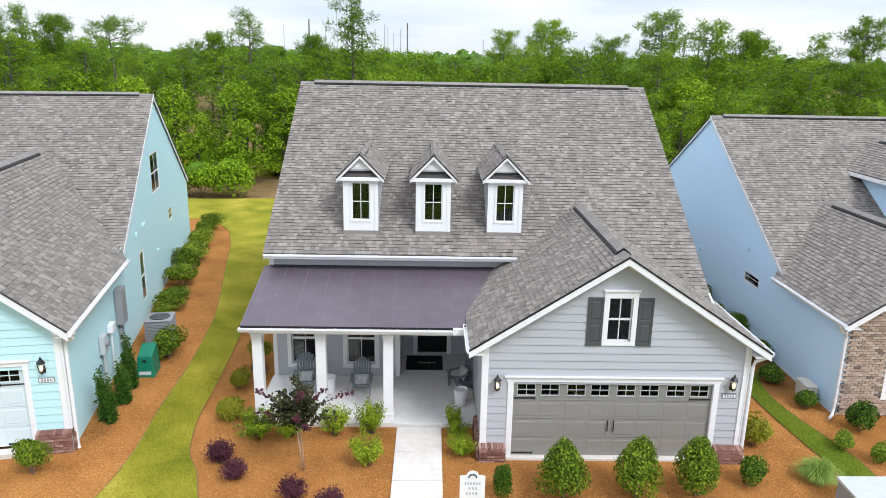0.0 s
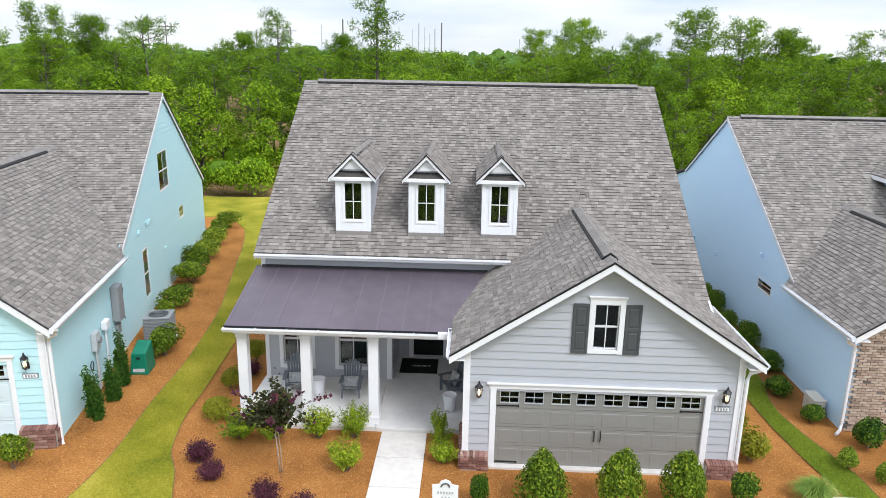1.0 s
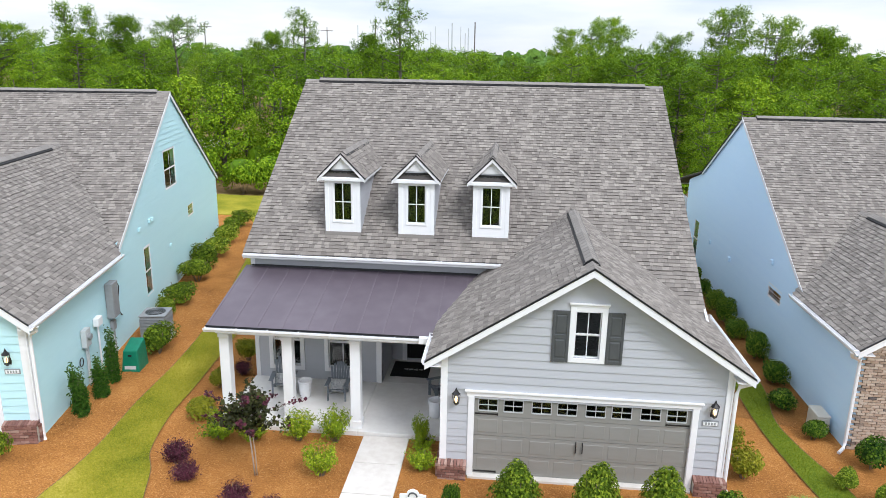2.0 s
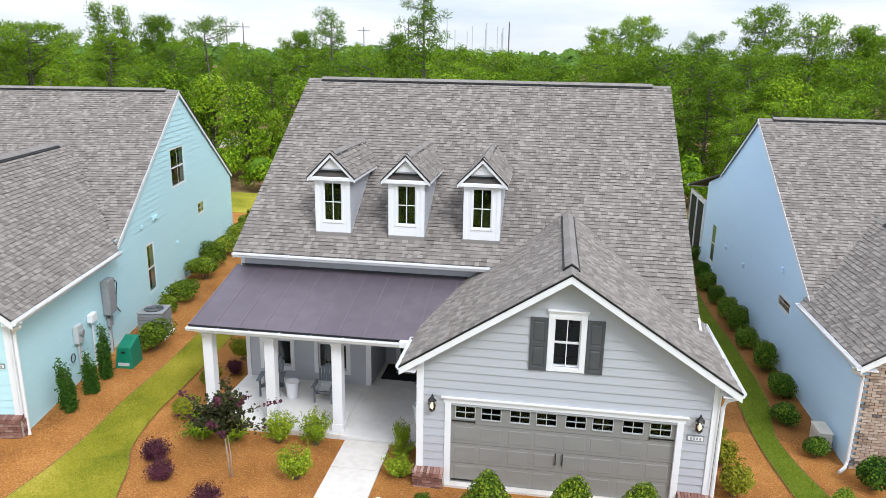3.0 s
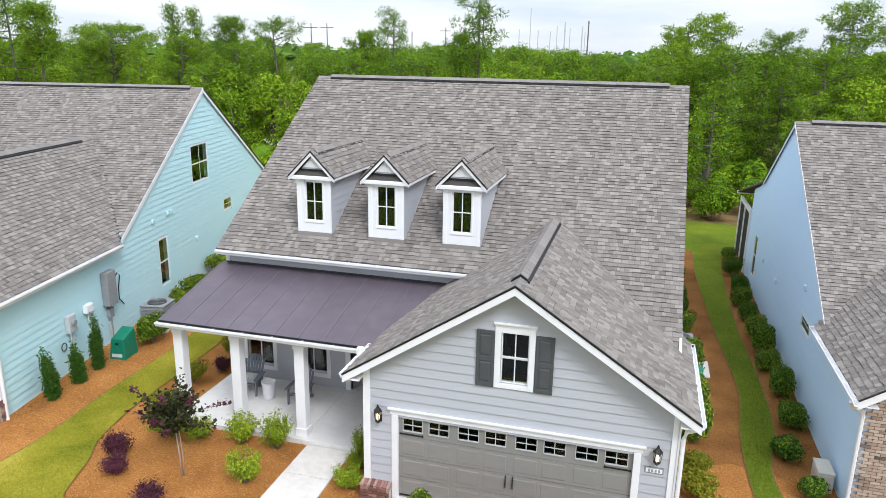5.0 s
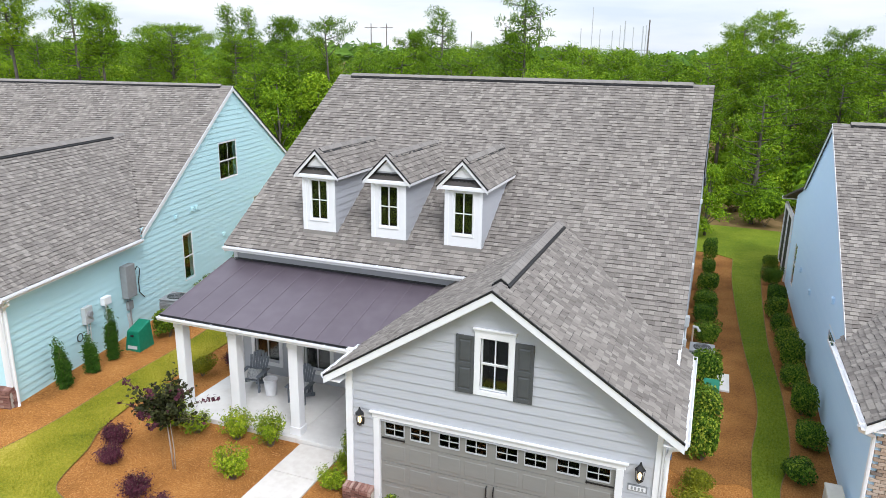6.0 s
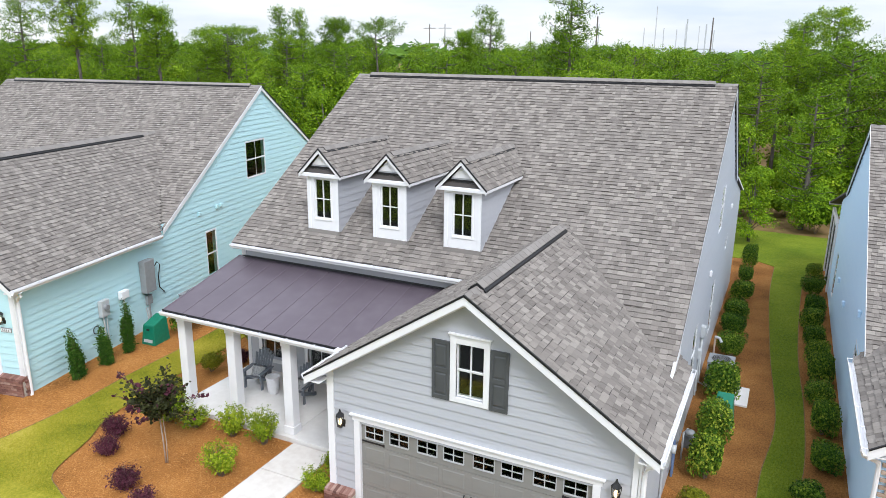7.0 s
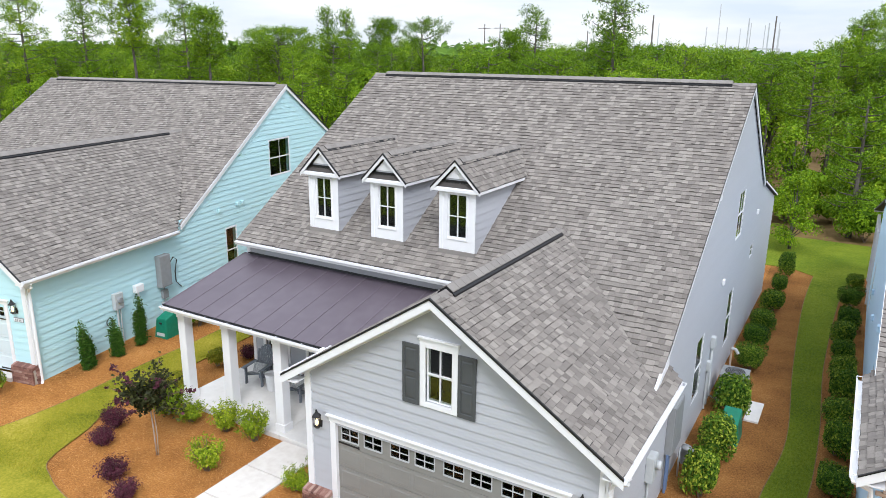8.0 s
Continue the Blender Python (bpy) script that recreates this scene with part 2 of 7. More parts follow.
M_GLASS = bpy.data.materials.new("window_glass")
M_GLASS.use_nodes = True
g = M_GLASS.node_tree.nodes["Principled BSDF"]
g.inputs["Base Color"].default_value = (0.86, 0.93, 0.88, 1)
g.inputs["Roughness"].default_value, g.inputs["IOR"].default_value, g.inputs["Transmission Weight"].default_value = 0.01, 1.55, 1.0
M_ACRYLIC = M_GLASS.copy()
M_ACRYLIC.name = "garage_light_acrylic"
M_ACRYLIC.node_tree.nodes["Principled BSDF"].inputs["IOR"].default_value = 1.3
M_BULB = bpy.data.materials.new("lit_lantern_bulb")
M_BULB.use_nodes = True
g = M_BULB.node_tree.nodes["Principled BSDF"]
g.inputs["Base Color"].default_value = (1.0, 0.8, 0.5, 1)
g.inputs["Emission Color"].default_value, g.inputs["Emission Strength"].default_value = (1.0, 0.72, 0.38, 1), 1.5


# ---- mesh helpers ----
Z = Vector((0, 0, 1))


class MB:
    """Collects verts and faces of one mesh."""

    def __init__(self):
        self.v, self.f = [], []

    def add(self, verts, faces):
        b = len(self.v)
        self.v += [tuple(p) for p in verts]
        self.f += [tuple(b + i for i in q) for q in faces]
        return self

    def hexa(self, p):
        """Eight corners: four below, four above, in the same order."""
        return self.add(p, [(3, 2, 1, 0), (4, 5, 6, 7), (0, 1, 5, 4), (1, 2, 6, 5), (2, 3, 7, 6), (3, 0, 4, 7)])

    def box(self, x0, x1, y0, y1, z0, z1):
        return self.hexa([(x0, y0, z0), (x1, y0, z0), (x1, y1, z0), (x0, y1, z0), (x0, y0, z1), (x1, y0, z1), (x1, y1, z1), (x0, y1, z1)])

    def prism(self, poly, vec):
        k, vec = len(poly), Vector(vec)
        top = [Vector(p) + vec for p in poly]
        return self.add([*poly, *top], [tuple(range(k))[::-1], tuple(range(k, 2 * k)), *[(i, (i + 1) % k, k + (i + 1) % k, k + i) for i in range(k)]])

    def tube(self, pts, r, n=8, r1=None):
        pts = [Vector(p) for p in pts]
        r1 = r if r1 is None else r1
        vs, fs = [], []
        for i, p in enumerate(pts):
            d = (pts[min(i + 1, len(pts) - 1)] - pts[max(i - 1, 0)]).normalized()
            a = d.cross(Vector((0.31, 0.17, 0.94)) if abs(d.z) < 0.9 else Vector((1, 0.2, 0))).normalized()
            b = d.cross(a)
            rr = r + (r1 - r) * i / max(1, len(pts) - 1)
            vs += [p + rr * (math.cos(t) * a + math.sin(t) * b) for t in [2 * math.pi * j / n for j in range(n)]]
        for i in range(len(pts) - 1):
            fs += [(i * n + j, i * n + (j + 1) % n, (i + 1) * n + (j + 1) % n, (i + 1) * n + j) for j in range(n)]
        fs += [tuple(range(n))[::-1], tuple(range((len(pts) - 1) * n, len(pts) * n))]
        return self.add(vs, fs)

    def lathe(self, prof, c=(0, 0, 0), n=20):
        vs = [(c[0] + r * math.cos(2 * math.pi * j / n), c[1] + r * math.sin(2 * math.pi * j / n), c[2] + z) for r, z in prof for j in range(n)]
        fs = [(i * n + j, i * n + (j + 1) % n, (i + 1) * n + (j + 1) % n, (i + 1) * n + j) for i in range(len(prof) - 1) for j in range(n)]
        fs += [tuple(range(n))[::-1], tuple(range((len(prof) - 1) * n, len(prof) * n))]
        return self.add(vs, fs)


def mesh_of(name, mb, mat, smooth=False):
    me = bpy.data.meshes.new(name)
    me.from_pydata(mb.v, [], mb.f)
    me.materials.append(mat)
    if smooth:
        me.polygons.foreach_set("use_smooth", [True] * len(me.polygons))
    me.update()
    return me


def part(name, mb, mat, parent=None, label="", smooth=False, bevel=0.0):
    ob = new(name, mesh_of(name, mb, mat, smooth))
    ob.parent = parent
    if label:
        ob["label"] = label
    if bevel:
        b = ob.modifiers.new("bevel", "BEVEL")
        b.width, b.segments, b.limit_method = bevel, 2, "ANGLE"
    return ob


def thing(name, label, category, m=None, group="", kind=""):
    ob = new(name)
    ob.empty_display_size = 0.2
    if m is not None:
        ob.matrix_world = m
    return tagged(ob, label, category, group, kind)


class Face:
    """A wall's face: a along it, d out of it, z up."""

    def __init__(self, o, e, n):
        self.o, self.e, self.n = Vector(o), Vector(e).normalized(), Vector(n).normalized()

    def p(self, a, d, z):
        return self.o + self.e * a + self.n * d + Z * z

    def box(self, mb, a0, a1, d0, d1, z0, z1):
        if self.e.cross(self.n).z < 0:
            d0, d1 = d1, d0
        q = [self.p(a, d, z) for z in (z0, z1) for a, d in ((a0, d0), (a1, d0), (a1, d1), (a0, d1))]
        return mb.hexa(q)


def profile_z(prof, a):
    return float(np.interp(a, [p[0] for p in prof], [p[1] for p in prof]))


def span_at(prof, z):
    """The stretch of a single-peaked profile that is at least z high."""
    aa = np.linspace(prof[0][0], prof[-1][0], 1200)
    zz = np.interp(aa, [p[0] for p in prof], [p[1] for p in prof])
    ok = np.nonzero(zz >= z - 1e-6)[0]
    return None if len(ok) < 3 else (float(aa[ok[0]]), float(aa[ok[-1]]))


def weld(ob):
    bm = bmesh.new()
    bm.from_mesh(ob.data)
    bmesh.ops.remove_doubles(bm, verts=bm.verts, dist=0.001)
    bm.to_mesh(ob.data)
    bm.free()


def clapboard_wall(house, f, prof, z0, openings, mat, expo=0.20, thick=0.16, name="wall", siding_from=None, lip=0.03):
    core, cuts = MB(), {prof[0][0], prof[-1][0]} | {p[0] for p in prof}
    for o in openings:
        cuts |= {o[0], o[1]}
    cuts = sorted(cuts)
    for a, b in zip(cuts, cuts[1:]):
        if b - a < 1e-4:
            continue
        mid, low = (a + b) / 2, z0
        for o in sorted([o for o in openings if o[0] < mid < o[1]], key=lambda o: o[2]):
            if o[2] > low + 1e-4:
                core.prism([f.p(a, 0, low), f.p(b, 0, low), f.p(b, 0, o[2]), f.p(a, 0, o[2])], -thick * f.n)
            low = o[3]
        core.prism([f.p(a, 0, low), f.p(b, 0, low), f.p(b, 0, profile_z(prof, b)), f.p(a, 0, profile_z(prof, a))], -thick * f.n)
    wall = part(name, core, mat, house)
    weld(wall)
    z, top = (z0 if siding_from is None else siding_from), max(p[1] for p in prof)
    while z < top - 0.03:
        lo, hi = span_at(prof, z), span_at(prof, min(z + expo, top - 0.01))
        z_hi = min(z + expo, top)
        if lo:
            if not hi:
                m = (lo[0] + lo[1]) / 2
                hi = (m - 0.02, m + 0.02)
            pieces = [(lo[0], lo[1], hi[0], hi[1])]
            for o in openings:
                if o[2] < z + expo * 0.55 and o[3] > z + expo * 0.45:
                    cut = []
                    for l0, l1, h0, h1 in pieces:
                        if o[0] > l0 + 0.02:
                            cut.append((l0, min(l1, o[0]), h0, min(h1, o[0])))
                        if o[1] < l1 - 0.02:
                            cut.append((max(l0, o[1]), l1, max(h0, o[1]), h1))
                        if o[0] <= l0 + 0.02 and o[1] >= l1 - 0.02:
                            pass
                    pieces = [c for c in cut if c[1] - c[0] > 0.03]
            for l0, l1, h0, h1 in pieces:
                mb = MB().hexa([f.p(l0, 0.002, z), f.p(l1, 0.002, z), f.p(l1, lip, z), f.p(l0, lip, z),
                                f.p(h0, 0.002, z_hi), f.p(max(h0, h1), 0.002, z_hi), f.p(max(h0, h1), 0.008, z_hi), f.p(h0, 0.008, z_hi)])
                part("plank", mb, mat, wall)
        z += expo
    return wall


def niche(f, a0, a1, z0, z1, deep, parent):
    """A near-black box added behind a pane, standing in for unlit space: back, sides, floor and ceiling."""
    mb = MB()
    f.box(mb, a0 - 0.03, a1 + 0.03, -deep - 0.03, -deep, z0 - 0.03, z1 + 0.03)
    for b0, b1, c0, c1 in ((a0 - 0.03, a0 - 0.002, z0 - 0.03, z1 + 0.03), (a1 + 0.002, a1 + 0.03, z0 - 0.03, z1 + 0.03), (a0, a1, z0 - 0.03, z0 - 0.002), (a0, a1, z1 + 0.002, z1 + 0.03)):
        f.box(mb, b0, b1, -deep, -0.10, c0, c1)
    part("dark_room", mb, M_UNLIT, parent)


def window(house, f, a0, a1, z0, z1, cols=2, rows=2, trim=0.11, crown=False, hung=True, label="", bottom=None, frame_mat=None, sw=0.035, flush=0.0):
    """Glass size a0..a1, z0..z1 with casing boards round it. The casing is the window's own mesh."""
    fm, bt = frame_mat or M_WHITE, trim if bottom is None else bottom
    mb = MB()
    f.box(mb, a0 - trim, a0, -0.02, 0.045 - flush * 0.4, z0 - bt, z1 + trim)
    f.box(mb, a1, a1 + trim, -0.02, 0.045 - flush * 0.4, z0 - bt, z1 + trim)
    f.box(mb, a0, a1, -0.02, 0.043 - flush * 0.4, z1, z1 + trim)
    f.box(mb, a0, a1, -0.02, 0.043 - flush * 0.4, z0 - bt, z0)
    w = part("window", mb, fm, house, label, bevel=0.006)
    if crown:
        c = MB()
        f.box(c, a0 - trim - 0.015, a1 + trim + 0.015, 0.0, 0.055, z1 + trim, z1 + trim + 0.05)
        f.box(c, a0 - trim - 0.03, a1 + trim + 0.03, 0.0, 0.085, z1 + trim + 0.05, z1 + trim + 0.085)
        part("crown", c, fm, w, bevel=0.006)
    s = MB()
    zm = (z0 + z1) / 2
    for b0, b1, dd in ((z0, zm if hung else z1, 0.0), (zm, z1, 0.018)) if hung else ((z0, z1, 0.0),):
        d0, d1 = -0.07 + dd + flush, (-0.03 + dd) if not flush else 0.010 + dd * 0.3
        f.box(s, a0, a0 + sw, d0, d1, b0, b1)
        f.box(s, a1 - sw, a1, d0, d1, b0, b1)
        f.box(s, a0 + sw, a1 - sw, d0, d1, b0, b0 + sw)
        f.box(s, a0 + sw, a1 - sw, d0, d1, b1 - sw, b1)
    part("sash", s, fm, w)
    for i in range(1, cols):
        a = a0 + (a1 - a0) * i / cols
        part("muntin", f.box(MB(), a - 0.009, a + 0.009, -0.05 + flush, -0.014 + flush * 0.45, z0 + sw, z1 - sw), fm, w)
    if not hung:
        for j in range(1, rows):
            z = z0 + (z1 - z0) * j / rows
            part("muntin", f.box(MB(), a0 + sw, a1 - sw, -0.05 + flush, -0.016 + flush * 0.45, z - 0.011, z + 0.011), fm, w)
    pane = part("pane", f.box(MB(), a0 + 0.01, a1 - 0.01, -0.058 + flush, -0.052 + flush, z0 + 0.01, z1 - 0.01), M_GLASS, w)
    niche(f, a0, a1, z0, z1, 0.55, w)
    return w


def shingle_tab(o, e, s, n, a0, a1, s0, s1, lift, rise=0.006):
    q = [o + e * a + s * t + n * h for a, t, h in ((a0, s0, 0.0), (a1, s0, 0.0), (a1, s1, 0.0), (a0, s1, 0.0),
                                                  (a0, s0, lift), (a1, s0, lift), (a1, s1, rise), (a0, s1, rise))]
    return q, [(4, 5, 6, 7), (0, 1, 5, 4), (1, 2, 6, 5), (3, 0, 4, 7)]


def row_span(poly, t):
    xs = []
    for (xa, ya), (xb, yb) in zip(poly, poly[1:] + poly[:1]):
        if (ya - t) * (yb - t) < 0:
            xs.append(xa + (xb - xa) * (t - ya) / (yb - ya))
    return (min(xs), max(xs)) if len(xs) >= 2 else None


def roof_plane(house, corners, pieces=0, expo=0.135, deck_t=0.06, name="roof"):
    """corners in turn, eave first, seen from outside anticlockwise. pieces: how many tabs at the far end of the eave are parts of their own."""
    c = [Vector(p) for p in corners]
    e = (c[1] - c[0]).normalized()
    n = (c[1] - c[0]).cross(c[2] - c[1]).normalized()
    s = n.cross(e)
    deck = part(name, MB().prism([p - n * deck_t for p in c], n * (deck_t - 0.004)), M_DECK, house)
    poly = [((p - c[0]).dot(e), (p - c[0]).dot(s)) for p in c]
    lo, hi = min(p[1] for p in poly), max(p[1] for p in poly)
    tabs = []
    t = lo
    while t < hi - 0.03:
        sp = row_span(poly, min(t + expo * 0.5, hi - 0.01))
        if sp:
            a = sp[0]
            while a < sp[1] - 0.01:
                b = min(sp[1], a + random.choice((0.08, 0.1, 0.12, 0.14, 0.16, 0.19)))
                if sp[1] - b < 0.06:
                    b = sp[1]
                tabs.append((a, b, t + random.choice((0.0, 0.004, 0.012, 0.022)), min(t + expo + 0.008, hi), random.uniform(0.012, 0.03)))
                a = b
        t += expo
    own = set()
    if pieces:
        order = sorted(range(len(tabs)), key=lambda i: (tabs[i][2], -tabs[i][0]))
        own = set(order[:pieces])
    mb = MB()
    for i, (a0, a1, s0, s1, h) in enumerate(tabs):
        q, fs = shingle_tab(c[0], e, s, n, a0 + 0.002, a1 - 0.002, s0, s1, h)
        if i in own:
            part("shingle", MB().add(q, fs), M_SHINGLE_ONE, deck)
        else:
            mb.add(q, fs)
    tagged(part("shingles", mb, M_SHINGLE, deck), kind="stuff")
    return deck


def ridge_vent(house, p0, p1, slope, w=0.17, start=0.35, lift=0.07, cap_end=0.3):
    """Shingled cap along a ridge from p0 to p1, with a raised black-edged vent between."""
    p0, p1 = Vector(p0), Vector(p1)
    d = (p1 - p0).normalized()
    side = d.cross(Z).normalized()
    L = (p1 - p0).length
    k = 1 / math.sqrt(1 + slope * slope)
    vent = MB()
    for sg in (1, -1):
        edge = side * (sg * (w - 0.004) * k) - Z * (w * k * slope)
        a, b = p0 + d * start, p0 + d * (L - cap_end)
        vent.prism([a + edge * 1.3, b + edge * 1.3, b + edge * 0.8, a + edge * 0.8], Z * (lift * 0.8))
        vent.prism([a, a + edge, a + edge + Z * lift, a + Z * lift], d * 0.03)
        vent.prism([b, b + edge, b + edge + Z * lift, b + Z * lift], -d * 0.03)
    vent_ob = part("ridge_vent", vent, M_DRIP, house, "black ridge vent under shingle caps")
    for a0, a1, h in ((0, start, 0.022), (L - cap_end, L, 0.022), (start, L - cap_end, lift + 0.02)):
        x = a0
        while x < a1 - 0.01:
            x1 = min(a1, x + 0.24)
            ew = side * (w * k)
            row = []
            for q, hh in ((x, h), (x1, h - 0.008)):
                c = p0 + d * q
                row.append([c - ew - Z * (w * k * slope) + Z * hh, c + Z * (hh + 0.004), c + ew - Z * (w * k * slope) + Z * hh])
            up = row[0] + row[1]
            mb = MB().add([*up, *[v - Z * 0.014 for v in up]], [(0, 1, 4, 3), (1, 2, 5, 4), (6, 9, 10, 7), (7, 10, 11, 8), (0, 3, 9, 6), (2, 8, 11, 5), (0, 6, 7, 1), (1, 7, 8, 2), (3, 4, 10, 9), (4, 5, 11, 10)])
            part("ridge_cap", mb, M_CAP, vent_ob)
            x = x1


def board(house, name, p0, p1, tall, thick, out, mat, parent_label="", top=0.0):
    """A board whose upper edge runs from p0 to p1, `top` below it; out is the way it faces."""
    p0, p1, out = Vector(p0) - Z * top, Vector(p1) - Z * top, Vector(out).normalized()
    q = [p0 - Z * tall, p1 - Z * tall, p1, p0]
    return part(name, MB().prism(q, out * thick), mat, house, parent_label)


def gutter(house, p0, p1, out, drop=0.12, depth=0.12):
    p0, p1, out = Vector(p0), Vector(p1), Vector(out).normalized()
    prof = [(0, 0), (0, -drop), (depth * 0.6, -drop), (depth * 0.75, -drop * 0.55), (depth, -drop * 0.35), (depth, 0.0), (depth - 0.012, 0.0),
            (depth - 0.012, -drop * 0.3), (depth * 0.6, -drop + 0.014), (0.012, -drop + 0.014), (0.012, 0)]
    mb = MB().prism([p0 + out * a + Z * b for a, b in prof], p1 - p0)
    g = part("gutter", mb, M_GUTTER, house)
    L, k = (p1 - p0).length, max(2, int((p1 - p0).length / 0.8))
    d = (p1 - p0).normalized()
    for i in range(k + 1):
        c = p0 + d * (0.04 + (L - 0.08) * i / k)
        part("gutter_hanger", MB().prism([c - d * 0.012, c + d * 0.012, c + d * 0.012 + out * depth, c - d * 0.012 + out * depth], Z * 0.008), M_GUTTER, g)
    return g


def downspout(house, pts, w=0.045):
    return part("downspout", MB().tube(pts, w, 8), M_GUTTER, house, smooth=False)


def brick_base(house, f, a0, a1, d1, z1, mat=None, side=None):
    """A low brick pier with a sloping rowlock on top. side: -1, 1 to clad that end as well."""
    mat = mat or M_BRICK
    base = part("brick_base", f.box(MB(), a0 + 0.012, a1 - 0.012, 0.0, d1 - 0.012, -0.1, z1 - 0.1), M_MORTAR, house)
    shapes = {}

    def brick(length, q):
        key = round(length, 3)
        if key not in shapes:
            shapes[key] = mesh_of("brick", MB().box(-length / 2, length / 2, -0.05, 0.0, 0, 0.062), mat)
        b = new("brick", shapes[key])
        b.parent = base
        b.matrix_local = q
        return b

    ang = math.atan2(f.e.y, f.e.x)
    row, z = 0, -0.03
    while z < z1 - 0.16:
        a = a0
        first = 0.20 if row % 2 == 0 else 0.10
        while a < a1 - 0.02:
            b = min(a1, a + first)
            if b - a > 0.03:
                p = f.p((a + b) / 2, d1, z)
                brick(b - a - 0.012, Matrix.Translation(p) @ Matrix.Rotation(ang + (0 if f.e.cross(f.n).z < 0 else math.pi), 4, "Z"))
            a, first = b, 0.20
        if side:
            dd = 0.0
            first = 0.10 if row % 2 == 0 else 0.20
            end = a0 if side < 0 else a1
            while dd < d1 - 0.06:
                b = min(d1 - 0.055, dd + first)
                if b - dd > 0.03:
                    p = f.p(end, (dd + b) / 2, z)
                    brick(b - dd - 0.012, Matrix.Translation(p) @ Matrix.Rotation(ang + side * math.pi / 2, 4, "Z"))
                dd, first = b, 0.20
        z, row = z + 0.074, row + 1
    n = max(1, round((a1 - a0) / 0.074))
    step = (a1 - a0) / n
    for i in range(n):
        x0, x1 = a0 + i * step + 0.005, a0 + (i + 1) * step - 0.005
        q = [f.p(x0, -0.0, z1 - 0.11), f.p(x1, 0.0, z1 - 0.11), f.p(x1, d1 + 0.03, z1 - 0.13), f.p(x0, d1 + 0.03, z1 - 0.13),
             f.p(x0, -0.0, z1), f.p(x1, 0.0, z1), f.p(x1, d1 + 0.03, z1 - 0.055), f.p(x0, d1 + 0.03, z1 - 0.055)]
        part("brick", MB().hexa(q), mat, base)
    return base


def lantern(house, f, a, z):
    p = f.p(a, 0, z)
    plate = part("wall_lantern", f.box(MB(), a - 0.05, a + 0.05, 0.0, 0.03, z - 0.16, z + 0.02), M_BLACK, house, "black iron wall lantern with a lit bulb", bevel=0.01)
    c = f.p(a, 0.14, z)
    arm = MB().tube([f.p(a, 0.03, z - 0.1), f.p(a, 0.09, z - 0.15), f.p(a, 0.14, z - 0.12)], 0.012, 6)
    part("arm", arm, M_BLACK, plate)
    part("cap", MB().lathe([(0.012, 0.30), (0.03, 0.24), (0.05, 0.21), (0.10, 0.155), (0.095, 0.14)], c, 6), M_BLACK, plate)
    part("base", MB().lathe([(0.0, -0.15), (0.02, -0.13), (0.05, -0.10), (0.07, -0.08)], c, 6), M_BLACK, plate)
    for i in range(6):
        t = 2 * math.pi * i / 6
        u = Vector((math.cos(t), math.sin(t), 0))
        part("bar", MB().tube([c + u * 0.062 - Z * 0.085, c + u * 0.09 + Z * 0.145], 0.006, 4), M_BLACK, plate)
    part("bulb", MB().lathe([(0.01, -0.07), (0.035, -0.03), (0.04, 0.03), (0.015, 0.09)], c, 10), M_BULB, plate, smooth=True)
    return plate


def number_plaque(house, f, a, z, w=0.36, h=0.13):
    pl = part("number_plaque", f.box(MB(), a - w / 2, a + w / 2, 0.0, 0.04, z - h / 2, z + h / 2), M_STEEL, house, "grey framed house number plaque", bevel=0.008)
    part("face_plate", f.box(MB(), a - w / 2 + 0.025, a + w / 2 - 0.025, 0.04, 0.046, z - h / 2 + 0.022, z + h / 2 - 0.022), M_WHITE, pl)
    for i in range(4):
        x = a - 0.095 + i * 0.063
        part("bar", f.box(MB(), x - 0.018, x + 0.018, 0.046, 0.05, z - 0.032, z + 0.032), M_GREYMARK, pl)


